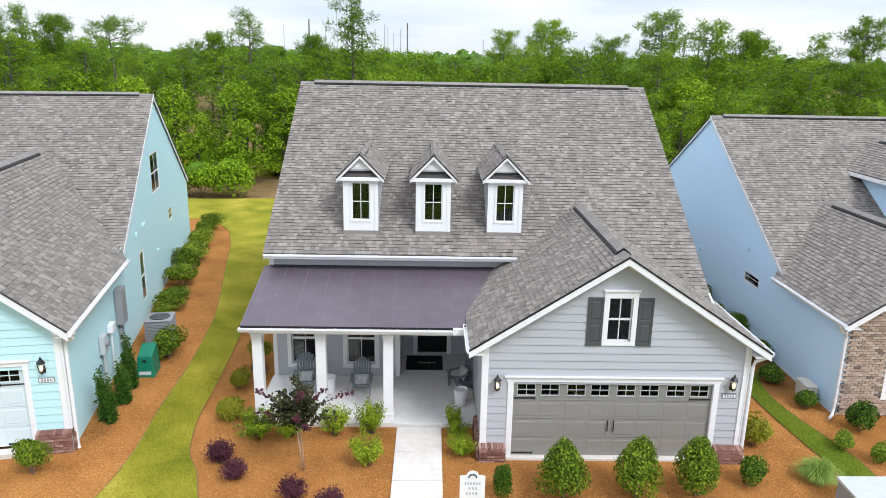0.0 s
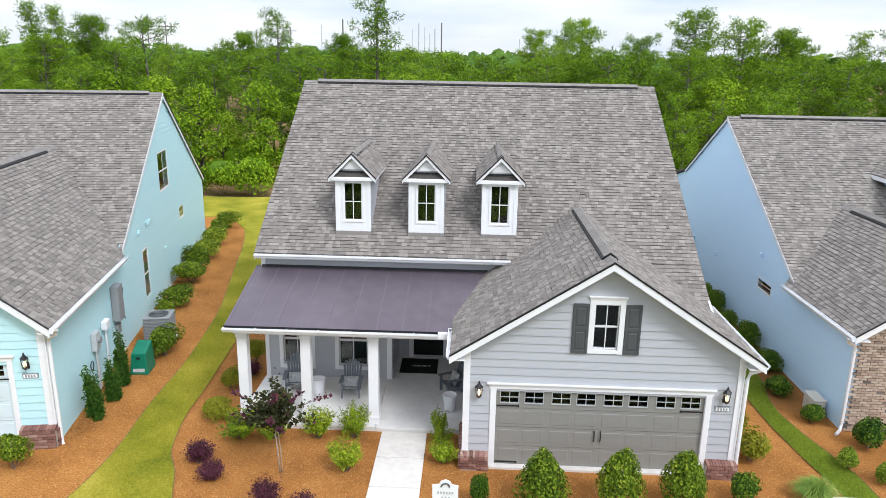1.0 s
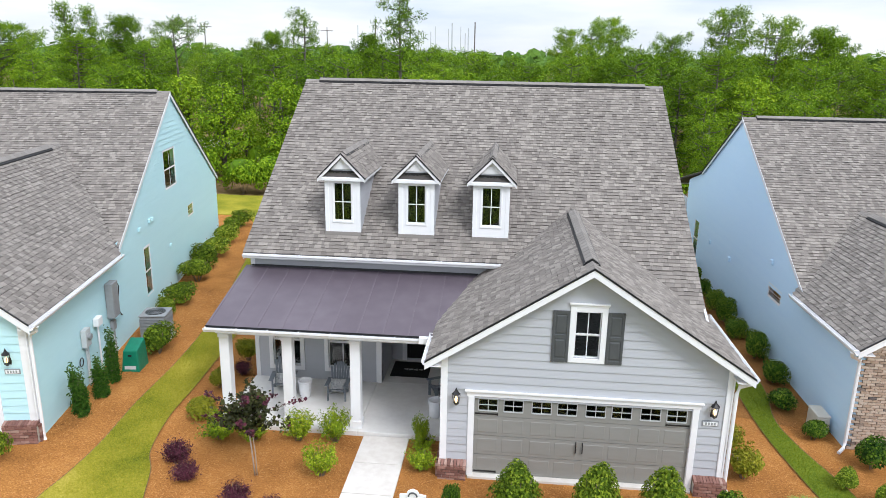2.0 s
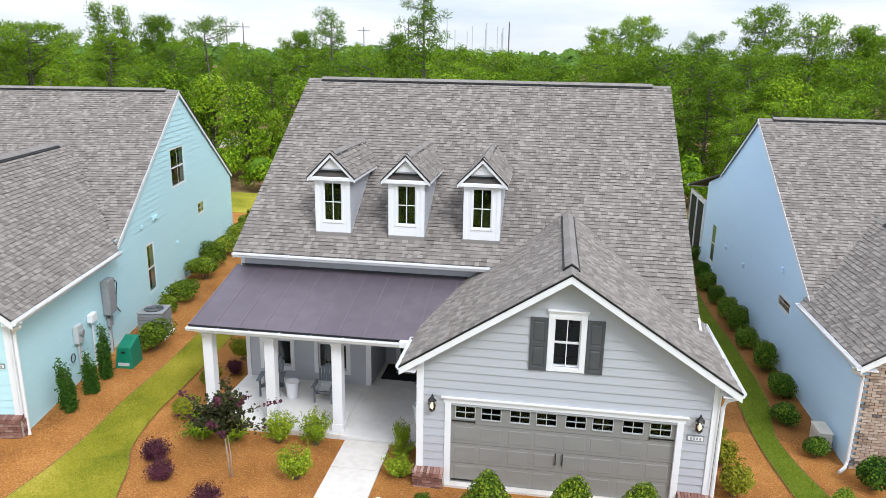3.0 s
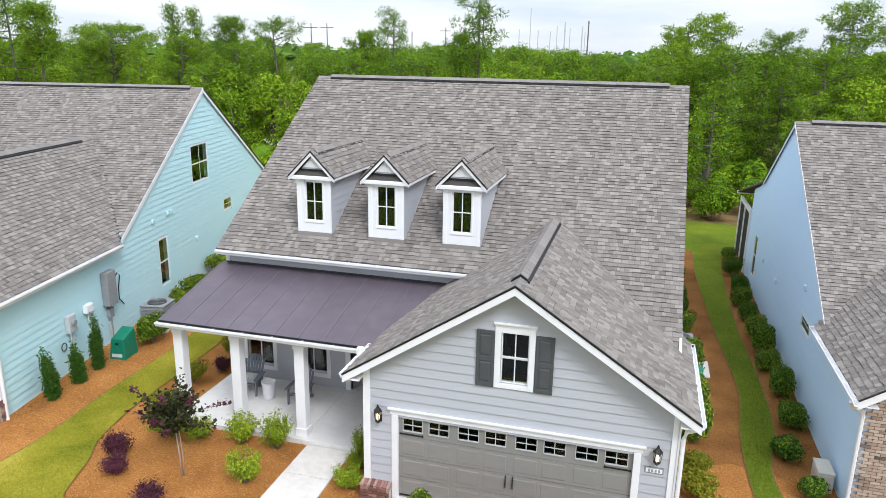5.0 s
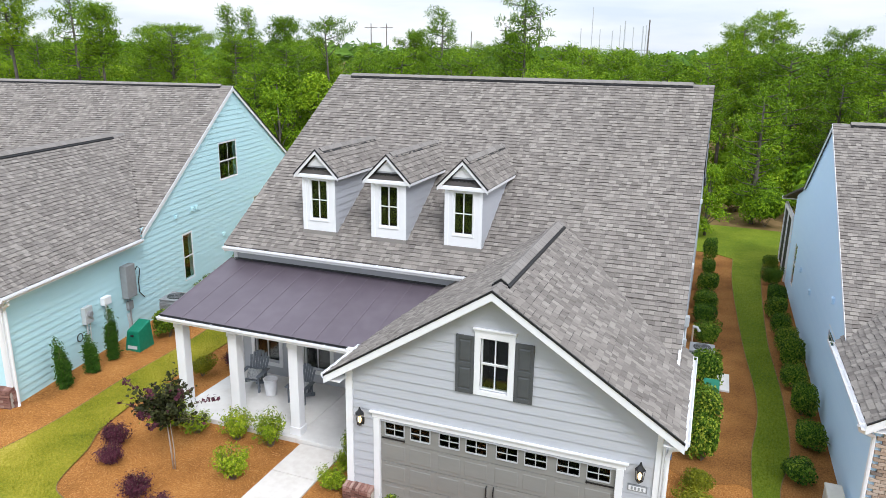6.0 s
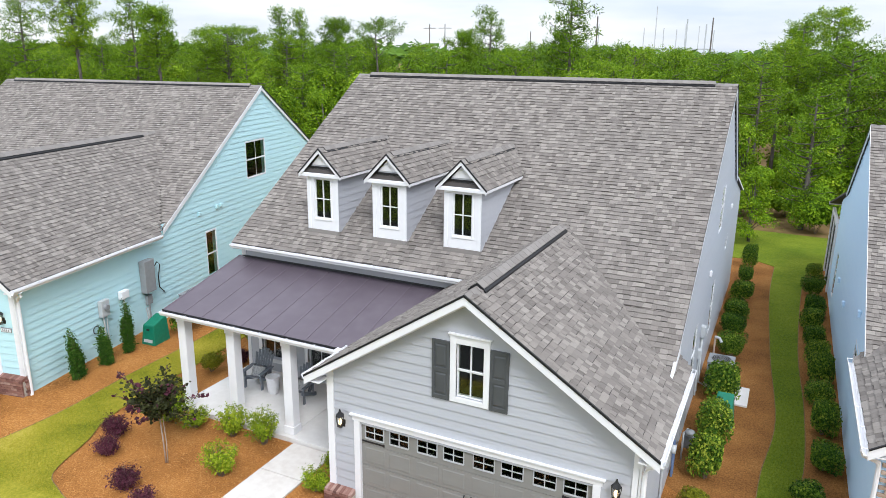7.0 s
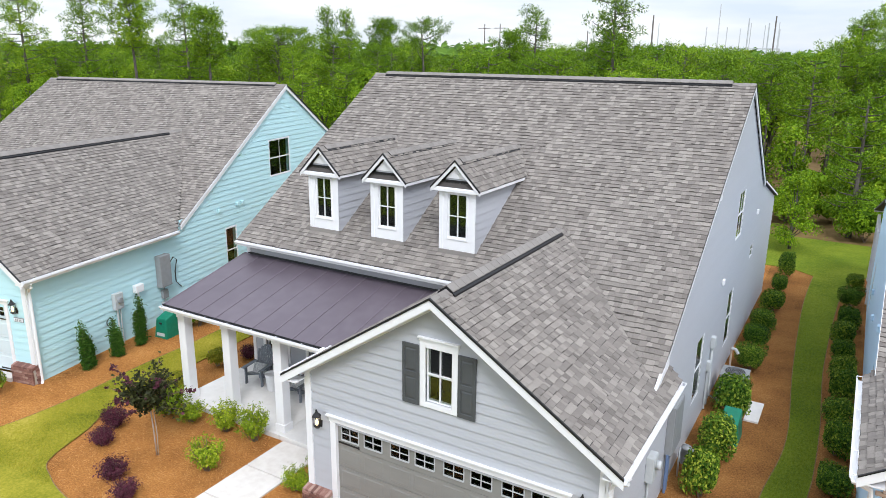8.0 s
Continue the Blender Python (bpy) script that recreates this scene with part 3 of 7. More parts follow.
def garage_door(house, f, a0, a1, z0, z1, mat, windows=True):
    """Four sections with raised panels, lights in the top one, strap hinges and two pulls."""
    door = part("garage_door", f.box(MB(), a0, a1, -0.10, -0.05, z0, z0 + (z1 - z0) * 0.8), mat, house, "carriage-style sectional garage door with a row of small lights")
    h = (z1 - z0) / 4
    cw = (a1 - a0) / 8
    for r in range(4):
        s0, s1 = z0 + r * h + 0.006, z0 + (r + 1) * h - 0.006
        if r < 3:
            sec = part("section", f.box(MB(), a0 + 0.002, a1 - 0.002, -0.05, -0.03, s0, s1), mat, door)
            for i in range(8):
                x0, x1 = a0 + i * cw + 0.05 + (0.03 if i % 2 == 0 else 0), a0 + (i + 1) * cw - 0.05 - (0.03 if i % 2 else 0)
                q = [f.p(x, d, z) for d, g in ((-0.03, 0.0), (-0.023, 0.014)) for x, z in ((x0 + g, s0 + 0.07 + g), (x1 - g, s0 + 0.07 + g), (x1 - g, s1 - 0.07 - g), (x0 + g, s1 - 0.07 - g))]
                part("panel", MB().hexa(q), mat, sec)
        else:
            lights = [(a0 + i * cw + 0.075 + (0.03 if i % 2 == 0 else 0), a0 + (i + 1) * cw - 0.075 - (0.03 if i % 2 else 0)) for i in range(8)]
            lz0, lz1 = s0 + 0.14, s1 - 0.06
            sec = part("section", f.box(MB(), a0 + 0.002, a1 - 0.002, -0.05, -0.03, s0, lz0), mat, door)
            part("top_rail", f.box(MB(), a0 + 0.002, a1 - 0.002, -0.05, -0.03, lz1, s1), mat, sec)
            x = a0 + 0.002
            for l0, l1 in lights + [(a1 - 0.002, a1)]:
                part("stile", f.box(MB(), x, l0, -0.05, -0.03, lz0, lz1), mat, sec)
                x = l1
            for l0, l1 in lights:
                fr = MB()
                f.box(fr, l0 - 0.012, l0 + 0.004, -0.03, -0.012, lz0 - 0.012, lz1 + 0.012)
                f.box(fr, l1 - 0.004, l1 + 0.012, -0.03, -0.012, lz0 - 0.012, lz1 + 0.012)
                f.box(fr, l0 + 0.004, l1 - 0.004, -0.03, -0.012, lz1 - 0.004, lz1 + 0.012)
                f.box(fr, l0 + 0.004, l1 - 0.004, -0.03, -0.008, lz0 - 0.02, lz0 + 0.006)
                m = (l0 + l1) / 2
                f.box(fr, m - 0.008, m + 0.008, -0.03, -0.014, lz0 + 0.006, lz1 - 0.004)
                zm = (lz0 + lz1) / 2
                f.box(fr, l0 + 0.012, l1 - 0.012, -0.03, -0.016, zm - 0.008, zm + 0.008)
                part("light_frame", fr, M_LIGHTSTEEL if mat is M_GDOOR else mat, sec)
                part("pane", f.box(MB(), l0, l1, -0.046, -0.04, lz0, lz1), M_ACRYLIC, sec)
    for x, sg in ((a0, 1), (a1, -1)):
        for z in (z0 + 0.06, z0 + 3 * h + 0.06):
            x1 = x + sg * 0.52
            mb = f.box(MB(), min(x + sg * 0.02, x1), max(x + sg * 0.02, x1), -0.03, -0.016, z - 0.016, z + 0.016)
            f.box(mb, min(x1, x1 + sg * 0.03), max(x1, x1 + sg * 0.03), -0.03, -0.014, z - 0.028, z + 0.028)
            part("strap_hinge", mb, M_BLACK, door)
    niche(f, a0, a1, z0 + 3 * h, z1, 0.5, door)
    m = (a0 + a1) / 2
    for x in (m - 0.075, m + 0.075):
        zc = z0 + 1.65 * h
        part("pull_handle", MB().tube([f.p(x, -0.03, zc - 0.14), f.p(x, 0.015, zc - 0.10), f.p(x, 0.02, zc), f.p(x, 0.015, zc + 0.10), f.p(x, -0.03, zc + 0.14)], 0.014, 6), M_BLACK, door)
    return door


# ---- ground ----
def smooth_line(pts, k=6):
    """Points along a rounded line through pts."""
    out, p = [], [Vector((*q, 0)) for q in pts]
    for i in range(len(p) - 1):
        a, b, c, d = p[max(i - 1, 0)], p[i], p[i + 1], p[min(i + 2, len(p) - 1)]
        for j in range(k):
            t = j / k
            out.append(0.5 * ((2 * b) + (c - a) * t + (2 * a - 5 * b + 4 * c - d) * t * t + (3 * b - 3 * c + d - a) * t ** 3))
    return out + [p[-1]]


def land(x, y=0.0):
    """The soil rises gently towards the aqua house."""
    t = np.clip((-6.6 - np.asarray(x, float)) / 1.8, 0, 1)
    return 0.24 * t * t * (3 - 2 * t)


def uphill(x, y):
    """A place read on level ground, carried to where the same line of sight meets the rising soil."""
    px, py = x, y
    for _ in range(6):
        k = float(land(px)) / 9.5
        px, py = x + (5.0 - x) * k, y + (2.2 - y) * k
    return px, py


def flat_sheet(name, outline, z, mat, label, category, depth=0.06, rolling=False):
    bm = bmesh.new()
    vs = [bm.verts.new((p[0], p[1], z)) for p in outline]
    fc = bm.faces.new(vs)
    fc.normal_update()
    if fc.normal.z < 0:
        fc.normal_flip()
    if rolling:
        for i in range(10):
            bmesh.ops.bisect_plane(bm, geom=bm.verts[:] + bm.edges[:] + bm.faces[:], plane_co=(-6.6 - 0.2 * i, 0, 0), plane_no=(1, 0, 0))
    ext = bmesh.ops.extrude_face_region(bm, geom=bm.faces[:])
    bmesh.ops.translate(bm, verts=[v for v in ext["geom"] if isinstance(v, bmesh.types.BMVert)], vec=(0, 0, -depth))
    if rolling:
        for v in bm.verts:
            v.co.z += float(land(v.co.x))
    bmesh.ops.recalc_face_normals(bm, faces=bm.faces)
    bmesh.ops.triangulate(bm, faces=bm.faces)
    me = bpy.data.meshes.new(name)
    bm.to_mesh(me)
    bm.free()
    me.materials.append(mat)
    return tagged(new(name, me), label, category, kind="structure")


gr = mesh_of("ground", MB().add([(-2500, -600, -0.03), (2500, -600, -0.03), (2500, 3500, -0.03), (-2500, 3500, -0.03)], [(0, 1, 2, 3)]), M_FOREST)
tagged(new("ground", gr), "brown forest floor with leaf litter and patches of grass", "ground", kind="structure")
flat_sheet("mulch_bed", [(-26, 9.5), (26, 9.5), (26, 40.5), (-26, 40.5)], 0.0, M_STRAW, "orange-brown pine straw mulch round the houses", "mulch", 0.02, rolling=True)

# separate sheet that paints in the shade of the gap between the houses
flat_sheet("side_mulch_bed", [(7.6, 19.6), (8.4, 19.0), (9.3, 19.4), (10.9, 18.9), (11.7, 19.3), (11.7, 40.4), (7.6, 40.4)], 0.008, M_SHADESTRAW, "browner pine straw between two houses, darkened for shade", "mulch", 0.015)
LEFT_EDGE = [uphill(*p) for p in [(-9.2, 9.0), (-7.7, 12.5), (-7.35, 14.0), (-7.29, 15.8), (-7.5, 18.0), (-7.6, 20.5), (-7.85, 23.0), (-8.3, 26.0), (-9.3, 30.5), (-10.4, 35.5), (-11.3, 38.5)]]
LEFT_INNER = [(-6.9, 38.0), (-6.9, 30), (-6.75, 25.3), (-6.5, 22.1), (-6.3, 19.2), (-6.22, 17.5), (-5.9, 15.8), (-5.45, 14.9), (-4.95, 13.6), (-4.3, 13.2), (-3.2, 12.9), (-1.1, 12.7)]
RIGHT_INNER = [(9.5, 9.0), (10.0, 12.5), (10.05, 14.8), (9.85, 16.4), (9.65, 18.5), (9.66, 20.8), (9.9, 23.8), (9.6, 28.6), (9.35, 35.0), (9.4, 39.5)]
RIGHT_OUTER = [(10.75, 39.4), (10.5, 36.0), (10.4, 29.2), (10.57, 24.8), (10.55, 21.4), (10.2, 19.4), (10.3, 18.0), (10.75, 16.0), (10.85, 14.6), (11.2, 12.5), (11.2, 9.0)]
lawn_left = smooth_line(LEFT_EDGE) + [Vector(p) for p in ((-12.6, 40.4, 0), (-22, 40.4, 0), (-24, 46.5, 0), (-14.5, 46.2, 0), (-10, 46.8, 0), (0, 47, 0), (0, 40.2, 0), (-6.7, 40.2, 0))] + smooth_line(LEFT_INNER) + [Vector((-1.1, 9, 0))]
lawn_right = smooth_line(RIGHT_INNER) + [Vector(p) for p in ((8.4, 40.3, 0), (0.0, 40.2, 0), (0.0, 47, 0), (7.5, 46.8, 0), (13, 46.5, 0), (24, 46.5, 0), (24, 40.4, 0), (11.3, 40.3, 0))] + smooth_line(RIGHT_OUTER)
flat_sheet("lawn", lawn_left, 0.03, M_LAWN, "yellow-green mown lawn strip between mulch beds", "lawn", rolling=True)
flat_sheet("lawn", lawn_right, 0.03, M_LAWN_SHADED, "yellow-green mown lawn strip between two houses, shade in its colour", "lawn")
flat_sheet("clearing", [(-40, 56), (-12, 57), (-6, 62), (-8, 72), (-30, 76), (-46, 68)], -0.01, M_LAWN, "grassy clearing among the trees", "grass", 0.015)
flat_sheet("verge_lawn", [(-26, 9.2), (26, 9.2), (26, 12.6), (-26, 12.6)], 0.02, M_LAWN, "yellow-green lawn verge along the street", "lawn", 0.02, rolling=True)
# out of view; the darker turf keeps reflections in the panes dark
flat_sheet("front_lawn", [(-60, -30), (60, -30), (60, 1.5), (-60, 1.5)], 0.0, M_LAWN_SHADED, "green lawn across the street", "lawn", 0.02)
flat_sheet("street", [(-300, 1.6), (300, 1.6), (300, 9.0), (-300, 9.0)], -0.01, M_ASPHALT, "grey asphalt street", "street", 0.015)
flat_sheet("sand_patch", [(-35, 70), (-29, 69), (-26, 76), (-33, 80)], -0.008, M_SAND, "pale sandy clearing among the trees", "sand", 0.012)
for line in (LEFT_EDGE, LEFT_INNER, RIGHT_INNER, RIGHT_OUTER):
    pts = smooth_line(line)
    mb = MB()
    for a, b in zip(pts, pts[1:]):
        d = (b - a).normalized()
        o = Vector((-d.y, d.x, 0)) * 0.022
        ga, gb = Z * float(land(a.x)), Z * float(land(b.x))
        mb.add([a - o + ga + Z * 0.012, b - o + gb + Z * 0.012, b + o + gb + Z * 0.036, a + o + ga + Z * 0.036], [(0, 1, 2, 3)])
    tagged(part("lawn_edge", mb, M_EDGE), "dark cut soil edge between lawn and mulch", "edging", kind="structure")

walk_root = thing("front_walk", "pale concrete front walk in scored slabs to the porch", "path", kind="structure")
y = 17.08
while y > 10.2:
    part("slab", MB().box(-0.81, 0.37, y - 1.24, y - 0.012, -0.06, 0.045), M_WALK, walk_root, bevel=0.008)
    y -= 1.25


# ---- main house ----
house = thing("house", "grey clapboard house with white porch, three dormers and shingled roof", "house")
GX, K = 4.51, 0.648                 # garage ridge, roof pitch
GE = 3.54                           # from garage ridge to its eaves
APEX = 5.30
Y_G, Y_F, Y_R = 15.68, 20.0, 26.68  # garage front, main front, main ridge
EAVE_Z, EAVE_Y = 4.06, 19.66
RIDGE_Z = EAVE_Z + K * (Y_R - EAVE_Y)
XL, XR = -4.65, 7.68

gf = Face((0, Y_G, 0), (1, 0, 0), (0, -1, 0))


def garage_z(x):
    return APEX - K * abs(x - GX)


clapboard_wall(house, gf, [(1.34, garage_z(1.34) - 0.13), (GX, APEX - 0.13), (7.70, garage_z(7.70) - 0.13)], 0.0, [(2.06, 6.94, -0.05, 2.06), (4.225, 4.785, 3.13, 4.22)], M_GREY, name="garage_wall", siding_from=0.42)
clapboard_wall(house, Face((1.34, Y_G, 0), (0, 1, 0), (-1, 0, 0)), [(0, garage_z(1.34) - 0.13), (6.2, garage_z(1.34) - 0.13)], 0.0, [], M_GREY, siding_from=0.42)
rear_y, rear_z, back_y, back_z = 31.9, RIDGE_Z - K * (31.9 - Y_R), 36.2, RIDGE_Z - K * (31.9 - Y_R) - 0.27 * 4.3


def main_z(y):
    return RIDGE_Z - K * abs(y - Y_R)


side = Face((7.70, Y_G, 0), (0, 1, 0), (1, 0, 0))
S_WIN = [(26.75, 27.75, 4.25, 5.65), (22.55, 23.35, 0.95, 2.6), (26.85, 27.65, 0.95, 2.6), (30.5, 31.1, 2.8, 3.25)]
prof = [(0, garage_z(7.70) - 0.12), (18.25 - Y_G, garage_z(7.70) - 0.12), (Y_R - Y_G, RIDGE_Z - 0.1), (rear_y - Y_G, rear_z - 0.1), (back_y - Y_G, back_z - 0.1)]
M_SIDE = M_GREY
clapboard_wall(house, side, prof, 0.0, [(a - Y_G, b - Y_G, c, d) for a, b, c, d in S_WIN], M_SIDE, name="side_wall")
for a, b, c, d in S_WIN:
    window(house, side, a - Y_G, b - Y_G, c, d, cols=2 if b - a > 0.9 else 1, trim=0.04, hung=d - c > 1, sw=0.028, flush=0.055)
clapboard_wall(house, Face((XL, Y_F, 0), (0, 1, 0), (-1, 0, 0)), [(0, EAVE_Z), (Y_R - Y_F, RIDGE_Z - 0.1), (rear_y - Y_F, rear_z - 0.1), (back_y - Y_F, back_z - 0.1)], 0.0, [], M_GREY, expo=0.4)
ff = Face((0, Y_F, 0), (1, 0, 0), (0, -1, 0))
W1, W2 = (-4.13, -3.30, 0.52, 2.15), (-2.46, -1.60, 0.52, 2.15)
clapboard_wall(house, ff, [(XL, EAVE_Z - 0.02), (1.36, EAVE_Z - 0.02)], 0.0, [W1, W2, (-0.86, 1.34, -0.1, 2.55)], M_GREY, name="front_wall")
for w in (W1, W2):
    window(house, ff, *w, cols=2, trim=0.12)
# entry recess
clapboard_wall(house, Face((-0.86, Y_F, 0), (0, 1, 0), (1, 0, 0)), [(0.1, 2.6), (1.75, 2.6)], 0.0, [], M_GREY)
rf = Face((0, 21.7, 0), (1, 0, 0), (0, -1, 0))
clapboard_wall(house, rf, [(-0.86, 2.6), (1.34, 2.6)], 0.0, [(-0.36, 0.60, 0.12, 2.2)], M_GREY)
part("recess_ceiling", MB().box(-0.86, 1.34, 19.9, 21.86, 2.6, 2.68), M_WHITE, house)
door = part("front_door", MB().box(-0.36, 0.60, 21.74, 21.79, 0.15, 2.2), M_DARKDOOR, house, "black front door in a white frame")
for x0, x1 in ((-0.26, 0.06), (0.18, 0.50)):
    for z0, z1 in ((0.35, 1.0), (1.15, 2.05)):
        part("door_panel", MB().box(x0, x1, 21.725, 21.74, z0, z1), M_DARKDOOR, door, bevel=0.008)
part("door_knob", MB().lathe([(0.0, 0), (0.03, 0.02), (0.03, 0.05), (0.0, 0.06)], (0.52, 21.70, 1.1), 10), M_STEEL, door, smooth=True)
fr = MB()
rf.box(fr, -0.50, -0.36, 0.0, 0.04, 0.13, 2.33)
rf.box(fr, 0.60, 0.74, 0.0, 0.04, 0.13, 2.33)
rf.box(fr, -0.36, 0.60, 0.0, 0.038, 2.2, 2.33)
part("door_frame", fr, M_WHITE, door)
# back wall closes the house; added inner floors and wall are near-black for darkness
part("inner_floor", MB().box(XL + 0.2, 7.5, 21.9, back_y - 0.2, 0.0, 0.12), M_UNLIT, house)
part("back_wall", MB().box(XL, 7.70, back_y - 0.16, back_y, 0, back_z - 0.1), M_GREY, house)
part("inner_wall", MB().box(XL + 0.17, 7.5, 22.2, 22.3, 0.12, 3.9), M_UNLIT, house)
part("attic_floor", MB().box(XL + 0.17, 7.5, 20.2, back_y - 0.2, 3.9, 3.98), M_UNLIT, house)

# corner boards and frieze
for x in (1.335, 7.60):
    part("corner_board", gf.box(MB(), x, x + 0.11, -0.02, 0.05, 0.42 if x < 2 else 0.42, garage_z(x + (0 if x < 4 else 0.11)) - 0.15), M_WHITE, house)
part("corner_board", MB().box(7.70, 7.75, Y_G - 0.05, Y_G + 0.10, 0.1, garage_z(7.7) - 0.15), M_WHITE, house)
part("corner_board", MB().box(1.29, 1.335, Y_G - 0.05, Y_G + 0.10, 0.42, garage_z(1.34) - 0.13), M_WHITE, house)
part("corner_board", ff.box(MB(), XL - 0.02, XL + 0.10, 0, 0.045, 0.13, EAVE_Z - 0.14), M_WHITE, house)
part("corner_board", ff.box(MB(), -1.02, -0.86, -0.17, 0.045, 0.13, 2.6), M_WHITE, house)
clapboard_wall(house, ff, [(1.361, EAVE_Z - 0.02), (2.9, EAVE_Z - 0.02)], 2.6, [], M_GREY, name="upper_wall")
part("frieze", ff.box(MB(), XL - 0.02, 2.6, 0.0, 0.05, EAVE_Z - 0.20, EAVE_Z - 0.10), M_WHITE, house)

# main roof
roof_plane(house, [(-4.78, EAVE_Y, EAVE_Z), (7.79, EAVE_Y, EAVE_Z), (7.79, Y_R, RIDGE_Z), (-4.78, Y_R, RIDGE_Z)], name="main_roof")
lowz = EAVE_Z - K * 1.5
roof_plane(house, [(7.785, EAVE_Y - 1.5, lowz), (7.79, EAVE_Y - 1.5, lowz), (7.79, EAVE_Y, EAVE_Z), (5.4, EAVE_Y, EAVE_Z)], name="lower_roof")
roof_plane(house, [(7.79, rear_y, rear_z), (-4.78, rear_y, rear_z), (-4.78, Y_R, RIDGE_Z), (7.79, Y_R, RIDGE_Z)], expo=0.3, name="rear_roof")
roof_plane(house, [(7.80, back_y + 0.1, back_z - 0.03), (-4.8, back_y + 0.1, back_z - 0.03), (-4.78, rear_y, rear_z), (7.79, rear_y, rear_z)], expo=0.3, name="rear_porch_roof")
ridge_vent(house, (-4.78, Y_R, RIDGE_Z), (7.79, Y_R, RIDGE_Z), K, start=0.5, cap_end=0.6, lift=0.065, w=0.14)
for x, o in ((7.79, 1), (-4.78, -1)):
    lo_y = 18.3 if o > 0 else EAVE_Y
    board(house, "rake_board", (x, lo_y, main_z(lo_y) - 0.03), (x, Y_R, RIDGE_Z - 0.03), 0.16, 0.03, (-o, 0, 0), M_WHITE)
    board(house, "rake_board", (x, Y_R, RIDGE_Z - 0.03), (x, rear_y, rear_z - 0.03), 0.16, 0.03, (-o, 0, 0), M_WHITE)
    board(house, "drip_edge", (x, Y_R, RIDGE_Z + 0.012), (x, rear_y, rear_z + 0.012), 0.04, 0.012, (o, 0, 0), M_DRIP)
    board(house, "drip_edge", (x, rear_y, rear_z + 0.012), (x + 0.02 * o, back_y + 0.1, back_z - 0.02), 0.06, 0.012, (o, 0, 0), M_WHITE)
part("rake_return", MB().prism([(7.74, 18.08, 3.13), (7.74, 19.15, 3.36), (7.74, 19.08, 3.63)], (0.055, 0, 0)), M_WHITE, house)
part("soffit", MB().box(-4.72, 2.7, EAVE_Y + 0.01, Y_F, EAVE_Z - 0.16, EAVE_Z - 0.13), M_WHITE, house)
board(house, "fascia", (-4.78, EAVE_Y + 0.02, EAVE_Z - 0.02), (2.62, EAVE_Y + 0.02, EAVE_Z - 0.02), 0.14, 0.02, (0, -1, 0), M_WHITE)
gutter(house, (-4.76, EAVE_Y - 0.0, EAVE_Z - 0.015), (2.52, EAVE_Y - 0.0, EAVE_Z - 0.015), (0, -1, 0), 0.11, 0.11)

# garage roof
GY0, GY1 = 15.33, 21.75
ez = APEX - K * GE
roof_plane(house, [(GX + GE, GY0, ez), (GX + GE, 19.3, ez), (GX, GY1, APEX), (GX, GY0, APEX)], pieces=300, name="garage_roof")
roof_plane(house, [(GX - GE, GY1, ez), (GX - GE, GY0, ez), (GX, GY0, APEX), (GX, GY1, APEX)], name="garage_roof")
ridge_vent(house, (GX, GY0, APEX), (GX, 21.3, APEX), K, start=0.55, cap_end=0.25)
for sg in (-1, 1):
    p0, p1 = (GX + sg * (GE + 0.02), GY0, ez - 0.02), (GX, GY0, APEX)
    board(house, "rake_board", p0, p1, 0.17, 0.022, (0, -1, 0), M_WHITE, top=0.01)
    board(house, "drip_edge", (p0[0], GY0, p0[2] + 0.032), (p1[0], GY0, p1[2] + 0.022), 0.046, 0.036, (0, -1, 0), M_DRIP)
    q0, q1 = Vector((GX + sg * GE, GY0 + 0.03, ez - 0.13)), Vector((GX, GY0 + 0.03, APEX - 0.13))
    part("rake_soffit", MB().prism([q0, q1, q1 + Vector((0, Y_G - GY0 - 0.04, 0)), q0 + Vector((0, Y_G - GY0 - 0.04, 0))], (0, 0, -0.02)), M_WHITE, house)
    q0, q1 = Vector((GX + sg * 3.35, Y_G - 0.03, garage_z(GX + 3.35) - 0.15)), Vector((GX, Y_G - 0.03, APEX - 0.15))
    board(house, "frieze", q0, q1, 0.10, 0.022, (0, -1, 0), M_WHITE)
    x = GX + sg * GE
    part("soffit", MB().box(min(x, GX + sg * 3.2), max(x, GX + sg * 3.2), GY0 + 0.02, 19.25 if sg > 0 else 19.6, ez - 0.14, ez - 0.11), M_WHITE, house)
    gutter(house, (x, GY0 + 0.0, ez - 0.0), (x, 19.3 if sg > 0 else 17.0, ez - 0.0), (sg, 0, 0), 0.10, 0.095)
downspout(house, [(8.10, 15.52, ez - 0.08), (8.08, 15.55, ez - 0.2), (7.84, 15.60, ez - 0.32), (7.80, 15.62, ez - 0.5), (7.80, 15.62, 0.18), (7.86, 15.5, 0.08), (7.95, 15.32, 0.05)])

# garage door, window, shutters, lanterns
garage_door(house, gf, 2.07, 6.93, 0.06, 2.05, M_GDOOR)
tr = MB()
gf.box(tr, 1.93, 2.07, -0.12, 0.05, 0.02, 2.07)
gf.box(tr, 6.93, 7.07, -0.12, 0.05, 0.02, 2.07)
gf.box(tr, 1.90, 7.10, -0.12, 0.05, 2.07, 2.17)
gd_frame = part("garage_door_frame", tr, M_WHITE, house, bevel=0.008)
part("head_moulding", gf.box(gf.box(MB(), 1.87, 7.13, 0.0, 0.075, 2.17, 2.20), 1.85, 7.15, 0.0, 0.10, 2.20, 2.225), M_WHITE, gd_frame)
part("threshold", MB().box(1.95, 7.05, 15.54, 15.75, -0.05, 0.055), M_WALK, house)
window(house, gf, 4.225, 4.785, 3.13, 4.22, cols=2, rows=2, trim=0.122, crown=True, bottom=0.10, sw=0.024)
